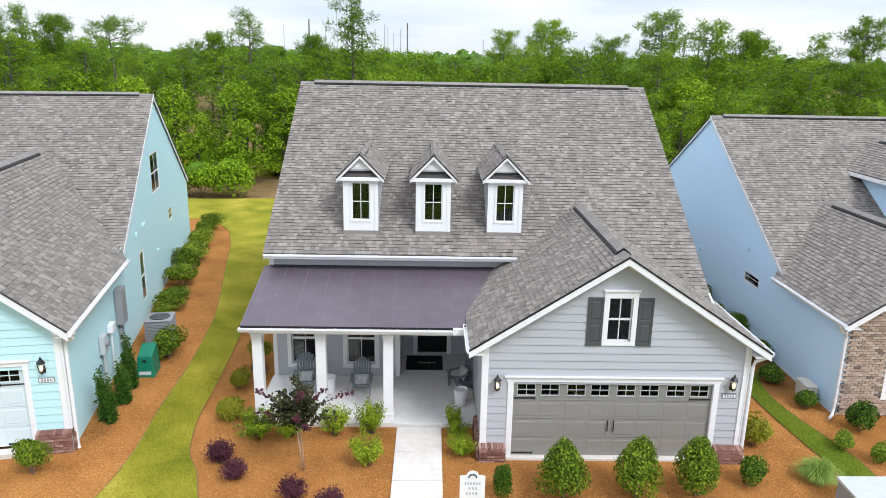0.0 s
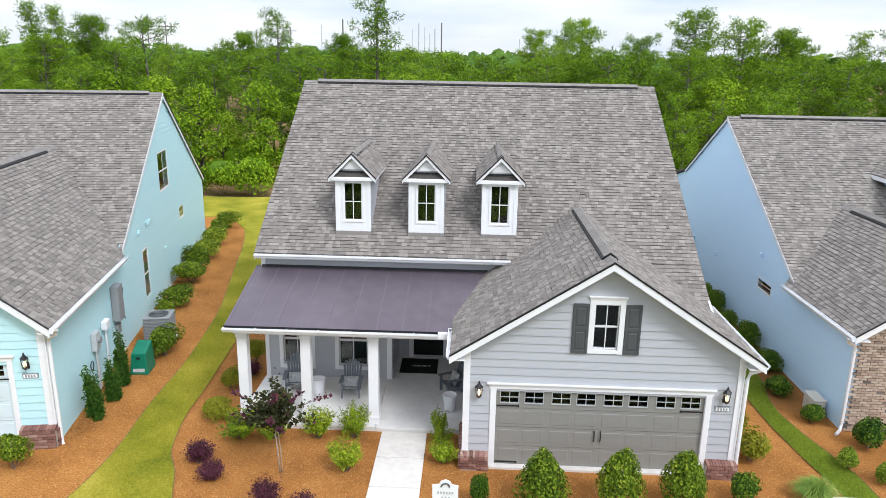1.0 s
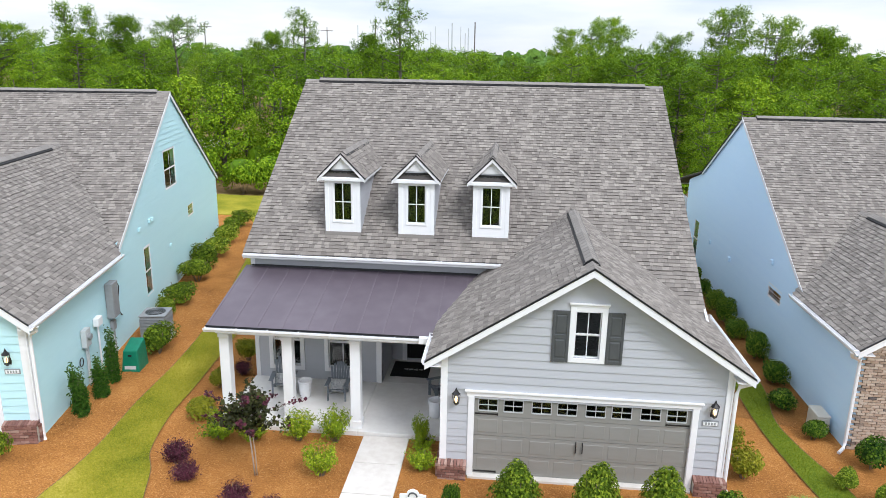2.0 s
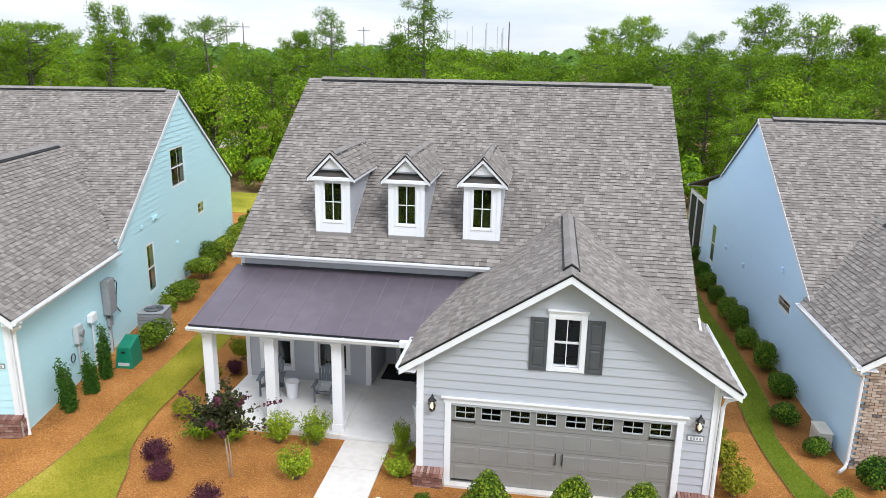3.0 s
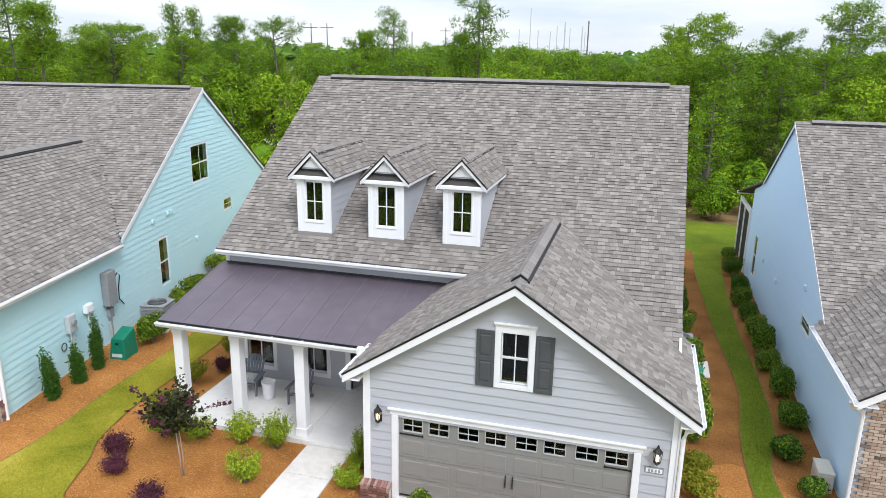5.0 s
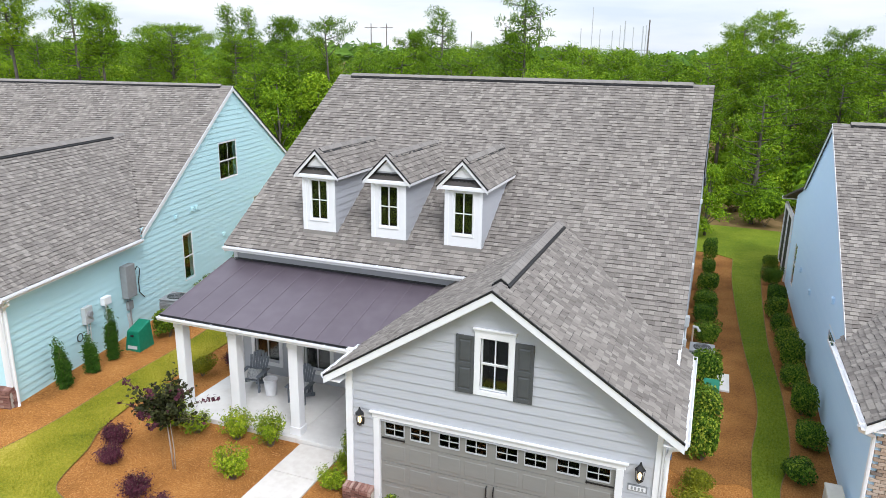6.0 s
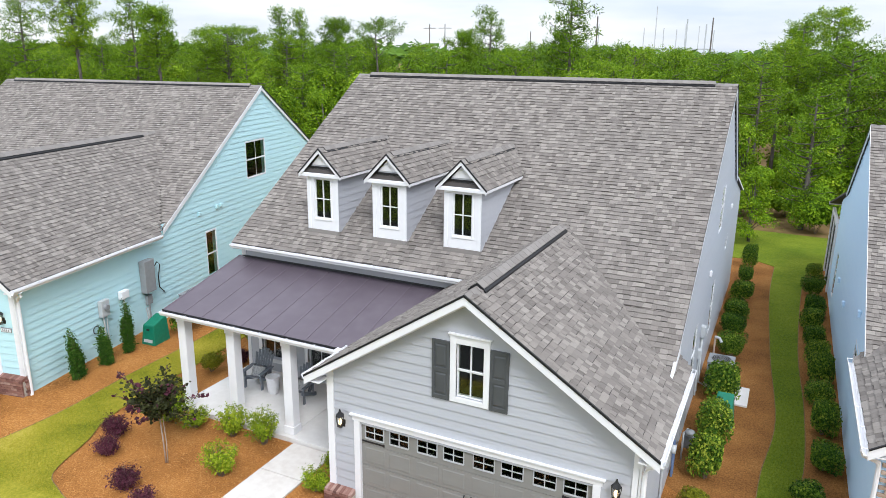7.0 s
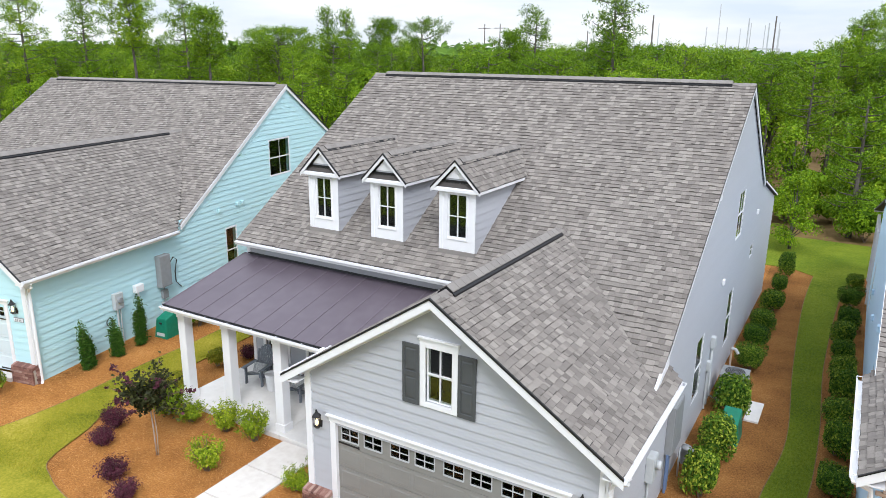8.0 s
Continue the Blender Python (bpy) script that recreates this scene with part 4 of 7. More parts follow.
for x0, x1 in ((3.73, 4.095), (4.915, 5.28)):
    z0, z1 = 3.03, 4.24
    mb = MB()
    gf.box(mb, x0, x1, 0.026, 0.045, z0, z1)
    for a, b in ((x0, x0 + 0.055), (x1 - 0.055, x1)):
        gf.box(mb, a, b, 0.045, 0.06, z0, z1)
    for a, b in ((z0, z0 + 0.09), ((z0 + z1) / 2 - 0.05, (z0 + z1) / 2 + 0.05), (z1 - 0.08, z1)):
        gf.box(mb, x0 + 0.055, x1 - 0.055, 0.045, 0.06, a, b)
    sh = part("shutter", mb, M_SHUTTER, house, "charcoal panelled shutter", bevel=0.006)
    for a, b in ((z0 + 0.11, (z0 + z1) / 2 - 0.07), ((z0 + z1) / 2 + 0.07, z1 - 0.10)):
        g = [gf.p(x, d, z) for d, k in ((0.045, 0.0), (0.056, 0.03)) for x, z in ((x0 + 0.07 + k, a + k), (x1 - 0.07 - k, a + k), (x1 - 0.07 - k, b - k), (x0 + 0.07 + k, b - k))]
        part("panel", MB().hexa(g), M_SHUTTER, sh)
lantern(house, gf, 1.66, 2.0)
lantern(house, gf, 7.36, 2.06)
number_plaque(house, gf, 7.33, 1.74)
brick_base(house, gf, 1.26, 1.93, 0.20, 0.43, side=-1)
brick_base(house, gf, 7.08, 7.79, 0.20, 0.43, side=1)
brick_base(house, Face((1.34, Y_G, 0), (0, 1, 0), (-1, 0, 0)), 0.0, 1.4, 0.085, 0.43)

# dormers
for dx in (-2.03, 0.08, 2.18):
    yf, zb, ze, zp = 20.36, 4.61, 6.17, 6.86
    df = Face((dx, yf, 0), (1, 0, 0), (0, -1, 0))
    dormer = part("dormer", df.box(df.box(df.box(df.box(MB(), -0.49, -0.268, -0.1, 0, zb, ze), 0.268, 0.49, -0.1, 0, zb, ze), -0.268, 0.268, -0.1, 0, zb, 4.92), -0.268, 0.268, -0.1, 0, 6.04, ze), M_WHITE, house,
                  "white dormer with a narrow four-light window and a small gabled roof")
    s = MB()
    for a0, a1, z0, z1 in ((-0.268, -0.236, 4.92, 6.04), (0.236, 0.268, 4.92, 6.04), (-0.236, 0.236, 4.92, 4.955), (-0.236, 0.236, 6.005, 6.04), (-0.01, 0.01, 4.955, 6.005), (-0.236, -0.01, 5.465, 5.485), (0.01, 0.236, 5.465, 5.485)):
        df.box(s, a0, a1, -0.06, -0.015, z0, z1)
    part("sash", s, M_WHITE, dormer)
    b = MB()
    for a0, a1, z0, z1 in ((-0.305, -0.268, 4.88, 6.04), (0.268, 0.305, 4.88, 6.04), (-0.268, 0.268, 4.88, 4.92), (-0.268, 0.268, 6.04, 6.075)):
        df.box(b, a0, a1, 0.0, 0.025, z0, z1)
    df.box(b, -0.51, -0.40, 0.0, 0.018, zb, ze)
    df.box(b, 0.40, 0.51, 0.0, 0.018, zb, ze)
    part("casing", b, M_WHITE, dormer, bevel=0.004)
    part("pane", df.box(MB(), -0.23, 0.23, -0.045, -0.04, 4.96, 5.99), M_GLASS, dormer)
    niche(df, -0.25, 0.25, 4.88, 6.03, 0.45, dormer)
    part("apron_flashing", MB().hexa([(dx - 0.52, yf - 0.03, 4.3), (dx + 0.52, yf - 0.03, 4.3), (dx + 0.52, yf + 0.05, 4.3), (dx - 0.52, yf + 0.05, 4.3), (dx - 0.52, yf - 0.03, zb - 0.002), (dx + 0.52, yf - 0.03, zb - 0.002), (dx + 0.52, yf + 0.05, zb - 0.002), (dx - 0.52, yf + 0.05, zb - 0.002)]), M_CAP, dormer)
    for sg in (-1, 1):
        yb = EAVE_Y + (ze - EAVE_Z) / K
        core = part("cheek", MB().prism([(dx + sg * 0.49, yf + 0.1, zb - 0.1), (dx + sg * 0.49, yf + 0.1, ze), (dx + sg * 0.49, yb + 0.1, ze)], (-sg * 0.05, 0, 0)), M_GREY, dormer)
        z = zb - 0.02
        while z < ze - 0.02:
            ya = EAVE_Y + (z - EAVE_Z) / K + 0.02
            yb2 = EAVE_Y + (min(z + 0.19, ze) - EAVE_Z) / K + 0.02
            z2, x = min(z + 0.19, ze), dx + sg * 0.492
            q = [(x, yf + 0.01, z), (x, max(ya, yf + 0.02), z), (x + sg * 0.022, max(ya, yf + 0.02), z), (x + sg * 0.022, yf + 0.01, z), (x, yf + 0.01, z2), (x, yb2, z2), (x + sg * 0.006, yb2, z2), (x + sg * 0.006, yf + 0.01, z2)]
            mb = MB().hexa(q if sg < 0 else [q[3], q[2], q[1], q[0], q[7], q[6], q[5], q[4]])
            part("plank", mb, M_GREY, core)
            z += 0.19
        hw, y0 = 0.68, yf - 0.13
        ks = (zp - ze) / hw
        yr, ye = EAVE_Y + (zp - EAVE_Z) / K, EAVE_Y + (ze - 0.02 - EAVE_Z) / K + 0.1
        c = [(dx + sg * hw, y0, ze), (dx + sg * hw, ye, ze), (dx, yr, zp), (dx, y0, zp)]
        if sg < 0:
            c = [c[1], c[0], c[3], c[2]]
        roof_plane(house, c, deck_t=0.05, name="dormer_roof")
        board(house, "rake_board", (dx + sg * hw, y0, ze), (dx, y0, zp), 0.11, 0.02, (0, -1, 0), M_WHITE, top=0.0)
        board(house, "drip_edge", (dx + sg * (hw + 0.01), y0, ze + 0.02), (dx, y0, zp + 0.03), 0.045, 0.035, (0, -1, 0), M_DRIP)
        board(house, "fascia", (dx + sg * (hw - 0.01), y0 + 0.02, ze - 0.01), (dx + sg * (hw - 0.01), ye, ze - 0.01), 0.07, 0.02, (-sg, 0, 0), M_WHITE)
    part("tympanum", MB().prism([(dx - 0.5, yf - 0.02, ze + 0.02), (dx + 0.5, yf - 0.02, ze + 0.02), (dx, yf - 0.02, zp - 0.12)], (0, 0.04, 0)), M_GREY, dormer)
    part("gable_louvre", MB().prism([(dx - 0.30, yf - 0.035, ze + 0.25), (dx + 0.30, yf - 0.035, ze + 0.25), (dx, yf - 0.035, zp - 0.13)], (0, 0.012, 0)), M_WHITE, dormer)
    part("dormer_shelf", MB().hexa([(dx - 0.64, yf - 0.13, ze - 0.07), (dx + 0.64, yf - 0.13, ze - 0.07), (dx + 0.56, yf, ze - 0.07), (dx - 0.56, yf, ze - 0.07), (dx - 0.64, yf - 0.13, ze), (dx + 0.64, yf - 0.13, ze), (dx + 0.5, yf, ze + 0.14), (dx - 0.5, yf, ze + 0.14)]), M_WHITE, dormer)
    part("shelf_flashing", MB().hexa([(dx - 0.56, yf - 0.11, ze + 0.002), (dx + 0.56, yf - 0.11, ze + 0.002), (dx + 0.46, yf - 0.005, ze + 0.142), (dx - 0.46, yf - 0.005, ze + 0.142),
                                      (dx - 0.56, yf - 0.115, ze + 0.012), (dx + 0.56, yf - 0.115, ze + 0.012), (dx + 0.46, yf - 0.01, ze + 0.156), (dx - 0.46, yf - 0.01, ze + 0.156)]), M_DECK, dormer)
    part("flashing", MB().box(dx - 0.40, dx + 0.40, yf - 0.045, yf - 0.02, ze + 0.15, ze + 0.21), M_DRIP, dormer)
    ridge_vent(house, (dx, y0, zp), (dx, yr - 0.1, zp), 1.0, w=0.13, start=0.22, cap_end=0.2, lift=0.035)

# porch
PX0, PX1, PY0, PZ0, PZ1 = -4.82, 1.9, 17.02, 2.88, 3.60
part("porch_roof", MB().prism([(PX0, PY0, PZ0 - 0.03), (PX0, Y_F, PZ1 - 0.03), (PX1, Y_F, PZ1 - 0.03), (PX1, PY0, PZ0 - 0.03)], (0, 0, 0.03)), M_METALROOF, house, "plum-grey standing-seam metal porch roof")
proof = house.children[-1]
x = PX0 + 0.02
while x < 1.8:
    part("seam", MB().prism([(x, PY0, PZ0 - 0.015), (x, Y_F - 0.02, PZ1 - 0.02), (x, Y_F - 0.02, PZ1 + 0.006), (x, PY0, PZ0 + 0.011)], (0.035, 0, 0)), M_SEAM, proof)
    x += 0.64
part("flashing", MB().prism([(XL, Y_F - 0.05, PZ1 - 0.0), (1.9, Y_F - 0.05, PZ1 - 0.0), (1.9, Y_F - 0.03, PZ1 + 0.05), (XL, Y_F - 0.03, PZ1 + 0.05)], (0, -0.012, 0.0)), M_DRIP, proof)
board(house, "rake_board", (PX0, PY0, PZ0 - 0.03), (PX0, Y_F, PZ1 - 0.03), 0.13, 0.02, (1, 0, 0), M_WHITE)
board(house, "drip_edge", (PX0, PY0 - 0.01, PZ0 + 0.012), (0.9, PY0 - 0.01, PZ0 + 0.012), 0.06, 0.012, (0, -1, 0), M_DRIP)
gutter(house, (PX0 - 0.03, PY0 - 0.01, PZ0 - 0.035), (0.86, PY0 - 0.01, PZ0 - 0.035), (0, -1, 0), 0.11, 0.11)
part("gutter_end", MB().box(0.62, 0.90, PY0 - 0.14, PY0, PZ0 - 0.14, PZ0 + 0.02), M_GUTTER, house, bevel=0.01)
part("porch_beam", MB().box(-4.68, 1.34, 17.25, 17.51, 2.58, 2.84), M_WHITE, house)
part("porch_beam", MB().box(-4.68, -4.42, 17.51, Y_F, 2.58, 2.84), M_WHITE, house)
part("porch_ceiling", MB().box(-4.66, 1.34, 17.26, Y_F, 2.60, 2.64), M_WHITE, house)
part("fascia", MB().box(PX0, 0.86, PY0, PY0 + 0.2, PZ0 - 0.14, PZ0 - 0.035), M_WHITE, house)
for x in (-4.47, -2.82, -1.055):
    col = part("column", MB().box(x - 0.13, x + 0.13, 17.25, 17.51, 0.13, 2.58), M_WHITE, house, "square white porch column", bevel=0.008)
    part("plinth", MB().box(x - 0.155, x + 0.155, 17.225, 17.535, 0.13, 0.34), M_WHITE, col, bevel=0.01)
    part("capital", MB().box(x - 0.15, x + 0.15, 17.23, 17.53, 2.48, 2.575), M_WHITE, col, bevel=0.01)
slab_parts = ((-4.70, -1.005, 17.10, 20.0), (-0.995, 1.33, 17.10, 20.0), (-0.86, 1.33, 20.01, 21.72))
for a, b, c, d in slab_parts:
    part("porch_floor", MB().box(a, b, c, d, -0.1, 0.13), M_CONC, house, "pale concrete porch slab", bevel=0.01)

# boxes, vents and pipes on the side wall
for y, z, w, h, dd, m, nm in ((18.42, 1.45, 0.34, 0.56, 0.16, M_LIGHTSTEEL, "electric_meter"), (20.3, 1.5, 0.82, 1.16, 0.16, M_STEEL, "equipment_box"), (24.6, 1.9, 0.22, 0.32, 0.12, M_LIGHTSTEEL, "disconnect_box"), (24.3, 1.32, 0.18, 0.28, 0.1, M_LIGHTSTEEL, "junction_box")):
    bx = part(nm, side.box(MB(), y - Y_G - w / 2, y - Y_G + w / 2, 0.02, 0.02 + dd, z - h / 2, z + h / 2), m, house, bevel=0.015)
    part("conduit", MB().tube([side.p(y - Y_G, 0.06, z - h / 2), side.p(y - Y_G, 0.06, 0.05)], 0.025, 8), m, bx)
    part("cover", side.box(MB(), y - Y_G - w / 2 + 0.025, y - Y_G + w / 2 - 0.025, 0.02 + dd, 0.035 + dd, z - h / 2 + 0.03, z + h / 2 - 0.03), m, bx, bevel=0.008)
part("meter_dial", MB().tube([side.p(18.42 - Y_G, 0.19, 1.54), side.p(18.42 - Y_G, 0.29, 1.54)], 0.09, 14), M_LIGHTSTEEL, house, "round glass-faced meter dial", smooth=True)
part("conduit", MB().tube([side.p(24.6 - Y_G, 0.07, 1.75), side.p(24.6 - Y_G, 0.09, 0.35), side.p(24.85 - Y_G, 0.45, 0.08)], 0.03, 8), M_LIGHTSTEEL, house, smooth=True)
for y in (19.88, 20.02):
    part("conduit", MB().tube([side.p(y - Y_G, 0.1, 0.95), side.p(y - Y_G, 0.1, -0.02)], 0.028, 8), M_BLUEPIPE, house, "blue-grey plastic conduit")
part("hose_pipe", MB().tube([(7.98, 26.9, -0.05), (7.98, 26.9, 0.95)], 0.03, 8), M_TANSTEM, house, "slim upright pipe with a valve")
part("valve", MB().tube([(7.98, 26.9, 0.92), (8.1, 26.86, 0.92), (8.18, 26.84, 0.8)], 0.045, 8), M_LIGHTSTEEL, house)
gas = thing("gas_meter", "grey gas meter on a bent pipe beside the wall", "gas meter", pose(8.02, 20.95, 0))
part("pipe", MB().tube([(-0.12, -0.25, -0.05), (-0.12, -0.25, 0.75), (-0.05, -0.1, 0.78), (0, 0, 0.72), (0, 0, 0.6)], 0.022, 8), M_LIGHTSTEEL, gas, smooth=True)
part("body", MB().box(-0.13, 0.13, -0.14, 0.16, 0.26, 0.62), M_STEEL, gas, bevel=0.05)
part("regulator", MB().tube([(0.02, -0.22, 0.72), (0.02, -0.22, 0.80)], 0.11, 12), M_STEEL, gas, smooth=True)
part("outlet_pipe", MB().tube([(0.02, 0.12, 0.3), (0.02, 0.22, 0.3), (0.02, 0.22, -0.05)], 0.022, 8), M_LIGHTSTEEL, gas, smooth=True)
for y, z in ((23.2, 6.1), (25.3, 3.4), (31.0, 4.3)):
    part("wall_vent", side.box(MB(), y - Y_G - 0.09, y - Y_G + 0.09, 0.02, 0.09, z - 0.08, z + 0.08), M_WHITE, house, bevel=0.02)


# ---- neighbour with aqua siding ----
aqua = thing("house", "aqua clapboard house with white trim and a shingled roof", "house", pose(-8.6, 15.55, 0, 0, 0, 10.6))
AK, AR, AZ = 0.625, 13.4, 7.95
A_EZ = AZ - AK * (AR - 6.4)
AG, AGK, AGX, AGZ = -3.2, 0.82, 3.48, 6.2     # garage ridge, pitch, half width at eaves, ridge height
side_a = Face((0, 0, 0), (0, 1, 0), (1, 0, 0))
A_WIN = [(11.97, 13.5, 4.25, 5.73), (8.75, 9.4, 0.95, 2.7), (14.95, 15.8, 2.5, 2.98)]
age = AGZ - AGK * 3.2
clapboard_wall(aqua, side_a, [(0.0, age - 0.12), (5.75, age - 0.12), (6.4, A_EZ - 0.06), (AR, AZ - 0.1), (20.6, AZ - AK * 7.2 - 0.1)], 0.0, A_WIN, M_AQUA, name="side_wall", siding_from=0.2, lip=0.028)
part("foundation", MB().box(-0.15, 0.02, 0.0, 20.6, -0.1, 0.2), M_CONC, aqua)
for w in A_WIN:
    window(aqua, side_a, *w, cols=2 if w[3] - w[2] > 0.6 and w[1] - w[0] > 0.8 else 1, trim=0.035, hung=w[3] - w[2] > 0.6, sw=0.028, flush=0.055)
front_a = Face((0, 0.0, 0), (1, 0, 0), (0, -1, 0))
clapboard_wall(aqua, front_a, [(-6.4, age - 0.12), (AG, AGZ - 0.12), (0, age - 0.12)], 0.0, [(-5.76, -0.86, -0.05, 2.45)], M_AQUA, name="garage_wall", siding_from=0.78, lip=0.028)
garage_door(aqua, front_a, -5.76, -0.86, 0.4, 2.45, M_LDOOR)
tr = MB()
front_a.box(tr, -0.86, -0.74, -0.12, 0.05, 0.3, 2.47)
front_a.box(tr, -5.88, -5.76, -0.12, 0.05, 0.3, 2.47)
front_a.box(tr, -5.9, -0.72, -0.12, 0.05, 2.47, 2.58)
front_a.box(tr, -5.94, -0.68, 0.0, 0.09, 2.58, 2.62)
part("garage_door_frame", tr, M_WHITE, aqua, bevel=0.008)
part("threshold", MB().box(-5.9, -0.75, -0.28, 0.0, -0.05, 0.36), M_WALK, aqua)
lantern(aqua, front_a, -0.42, 2.42)
number_plaque(aqua, front_a, -0.38, 2.08)
brick_base(aqua, front_a, -0.74, 0.06, 0.18, 0.8, side=1)
part("corner_board", front_a.box(MB(), -0.13, 0.02, 0.0, 0.05, 0.78, age - 0.12), M_WHITE, aqua)
part("corner_board", MB().box(0.0, 0.05, -0.05, 0.10, 0.2, age - 0.12), M_WHITE, aqua)
A_END = AZ - AK * 7.3
roof_plane(aqua, [(-13.1, 6.2, AZ - AK * 7.2), (0.10, 6.2, AZ - AK * 7.2), (0.10, AR, AZ), (-13.1, AR, AZ)], name="main_roof")
roof_plane(aqua, [(0.10, 20.7, A_END), (-13.1, 20.7, A_END), (-13.1, AR, AZ), (0.10, AR, AZ)], expo=0.3, name="rear_roof")
aez = AGZ - AGK * AGX
roof_plane(aqua, [(AG + AGX, -0.3, aez), (AG + AGX, 5.8, aez), (AG, 10.9, AGZ), (AG, -0.3, AGZ)], name="garage_roof")
roof_plane(aqua, [(AG - AGX, 8, aez), (AG - AGX, -0.3, aez), (AG, -0.3, AGZ), (AG, 10.9, AGZ)], name="garage_roof")
ridge_vent(aqua, (AG, -0.3, AGZ), (AG, 10.6, AGZ), AGK, start=0.5, cap_end=0.9)
ridge_vent(aqua, (-13.1, AR, AZ), (0.10, AR, AZ), AK, start=0.5, cap_end=0.5, lift=0.065, w=0.14)
part("gable_wall", MB().prism([(-13.05, 6.5, 0), (-13.05, 20.5, 0), (-13.05, 20.5, A_END - 0.1), (-13.05, AR, AZ - 0.1), (-13.05, 6.5, A_EZ - 0.1)], (0.15, 0, 0)), M_AQUA, aqua)
part("back_wall", MB().box(-12.9, -0.16, 20.35, 20.5, 0, A_END - 0.12), M_AQUA, aqua)
part("front_wall", MB().box(-12.9, -6.4, 6.6, 6.75, 0, A_EZ - 0.15), M_AQUA, aqua)
for x, o in ((0.10, 1), (-13.1, -1)):
    board(aqua, "rake_board", (x, 6.2, AZ - AK * 7.2 - 0.03), (x, AR, AZ - 0.03), 0.16, 0.03, (-o, 0, 0), M_WHITE)
    board(aqua, "rake_board", (x, AR, AZ - 0.03), (x, 20.7, A_END - 0.03), 0.16, 0.03, (-o, 0, 0), M_WHITE)
    board(aqua, "rake_trim", (x, 6.2, AZ - AK * 7.2 + 0.006), (x, AR, AZ + 0.006), 0.10, 0.012, (o, 0, 0), M_WHITE)
    board(aqua, "drip_edge", (x, AR, AZ + 0.02), (x, 20.7, A_END + 0.02), 0.07, 0.012, (o, 0, 0), M_DRIP)
for sg in (-1, 1):
    board(aqua, "rake_board", (AG + sg * AGX, -0.3, aez - 0.02), (AG, -0.3, AGZ), 0.2, 0.022, (0, -1, 0), M_WHITE, top=0.0)
    board(aqua, "drip_edge", (AG + sg * AGX, -0.3, aez + 0.015), (AG, -0.3, AGZ + 0.022), 0.026, 0.04, (0, -1, 0), M_DRIP)
part("soffit", MB().box(0.0, AG + AGX, -0.28, 5.78, aez - 0.14, aez - 0.10), M_WHITE, aqua)
part("rake_soffit", MB().prism([(AG + AGX, -0.27, aez - 0.12), (AG, -0.27, AGZ - 0.12), (AG, 0.0, AGZ - 0.12), (AG + AGX, 0.0, aez - 0.12)], (0, 0, -0.02)), M_WHITE, aqua)
gutter(aqua, (AG + AGX, -0.32, aez), (AG + AGX, 5.8, aez), (1, 0, 0))
downspout(aqua, [(AG + AGX + 0.07, -0.1, aez - 0.1), (AG + AGX + 0.03, -0.06, aez - 0.22), (0.12, 0.0, aez - 0.34), (0.10, 0.02, aez - 0.5), (0.10, 0.02, 0.3), (0.16, -0.06, 0.17), (0.28, -0.2, 0.12)])
for v, z in ((8.4, 3.5), (9.55, 3.55), (9.85, 3.55), (11.9, 2.0)):
    part("wall_vent", side_a.box(MB(), v - 0.08, v + 0.08, 0.02, 0.1, z - 0.07, z + 0.07), M_AQUA, aqua, bevel=0.02)
eb = part("equipment_box", side_a.box(MB(), 4.85, 5.35, 0.03, 0.26, 1.55, 2.65), M_STEEL, aqua, "tall grey equipment box with cables on the wall", bevel=0.02)
part("cable", MB().tube([side_a.p(5.35, 0.12, 2.2), side_a.p(5.6, 0.16, 2.45), side_a.p(5.8, 0.12, 2.3), side_a.p(5.7, 0.1, 1.9), side_a.p(5.75, 0.06, 1.5), side_a.p(6.0, 0.06, 1.25)], 0.018, 6), M_BLACK, eb)
part("conduit", MB().tube([side_a.p(5.1, 0.1, 1.55), side_a.p(5.12, 0.1, 0.05)], 0.03, 8), M_STEEL, eb)
part("disconnect", side_a.box(MB(), 5.0, 5.25, 0.03, 0.14, 1.1, 1.4), M_STEEL, eb, bevel=0.01)
for v in (4.95, 5.03):
    part("gas_pipe", MB().tube([side_a.p(v, 0.08, 1.0), side_a.p(v, 0.12, 0.7), side_a.p(v, 0.1, 0.05)], 0.02, 6), M_LIGHTSTEEL, eb)
em = part("electric_meter", side_a.box(MB(), 2.85, 3.2, 0.03, 0.18, 1.42, 1.95), M_LIGHTSTEEL, aqua, bevel=0.02)
part("meter_dial", MB().tube([side_a.p(3.02, 0.18, 1.72), side_a.p(3.02, 0.26, 1.72)], 0.09, 16), M_STEEL, em)
part("conduit", MB().tube([side_a.p(2.98, 0.1, 1.42), side_a.p(2.98, 0.1, 0.05)], 0.03, 8), M_LIGHTSTEEL, em)
part("conduit", MB().tube([side_a.p(3.1, 0.1, 1.42), side_a.p(3.1, 0.1, 0.05)], 0.02, 8), M_LIGHTSTEEL, em)
ring = [side_a.p(2.65 + 0.12 * math.cos(t), 0.07, 1.1 + 0.12 * math.sin(t)) for t in np.linspace(0, 6.3, 16)]
part("cable_coil", MB().tube(ring, 0.014, 6), M_BLACK, em)
vb = part("valve_box", side_a.box(MB(), 3.75, 4.1, 0.03, 0.2, 1.7, 1.97), M_WHITE, aqua, bevel=0.03)
part("conduit", MB().tube([side_a.p(3.92, 0.1, 1.7), side_a.p(3.92, 0.1, 0.03)], 0.028, 8), M_WHITE, vb)

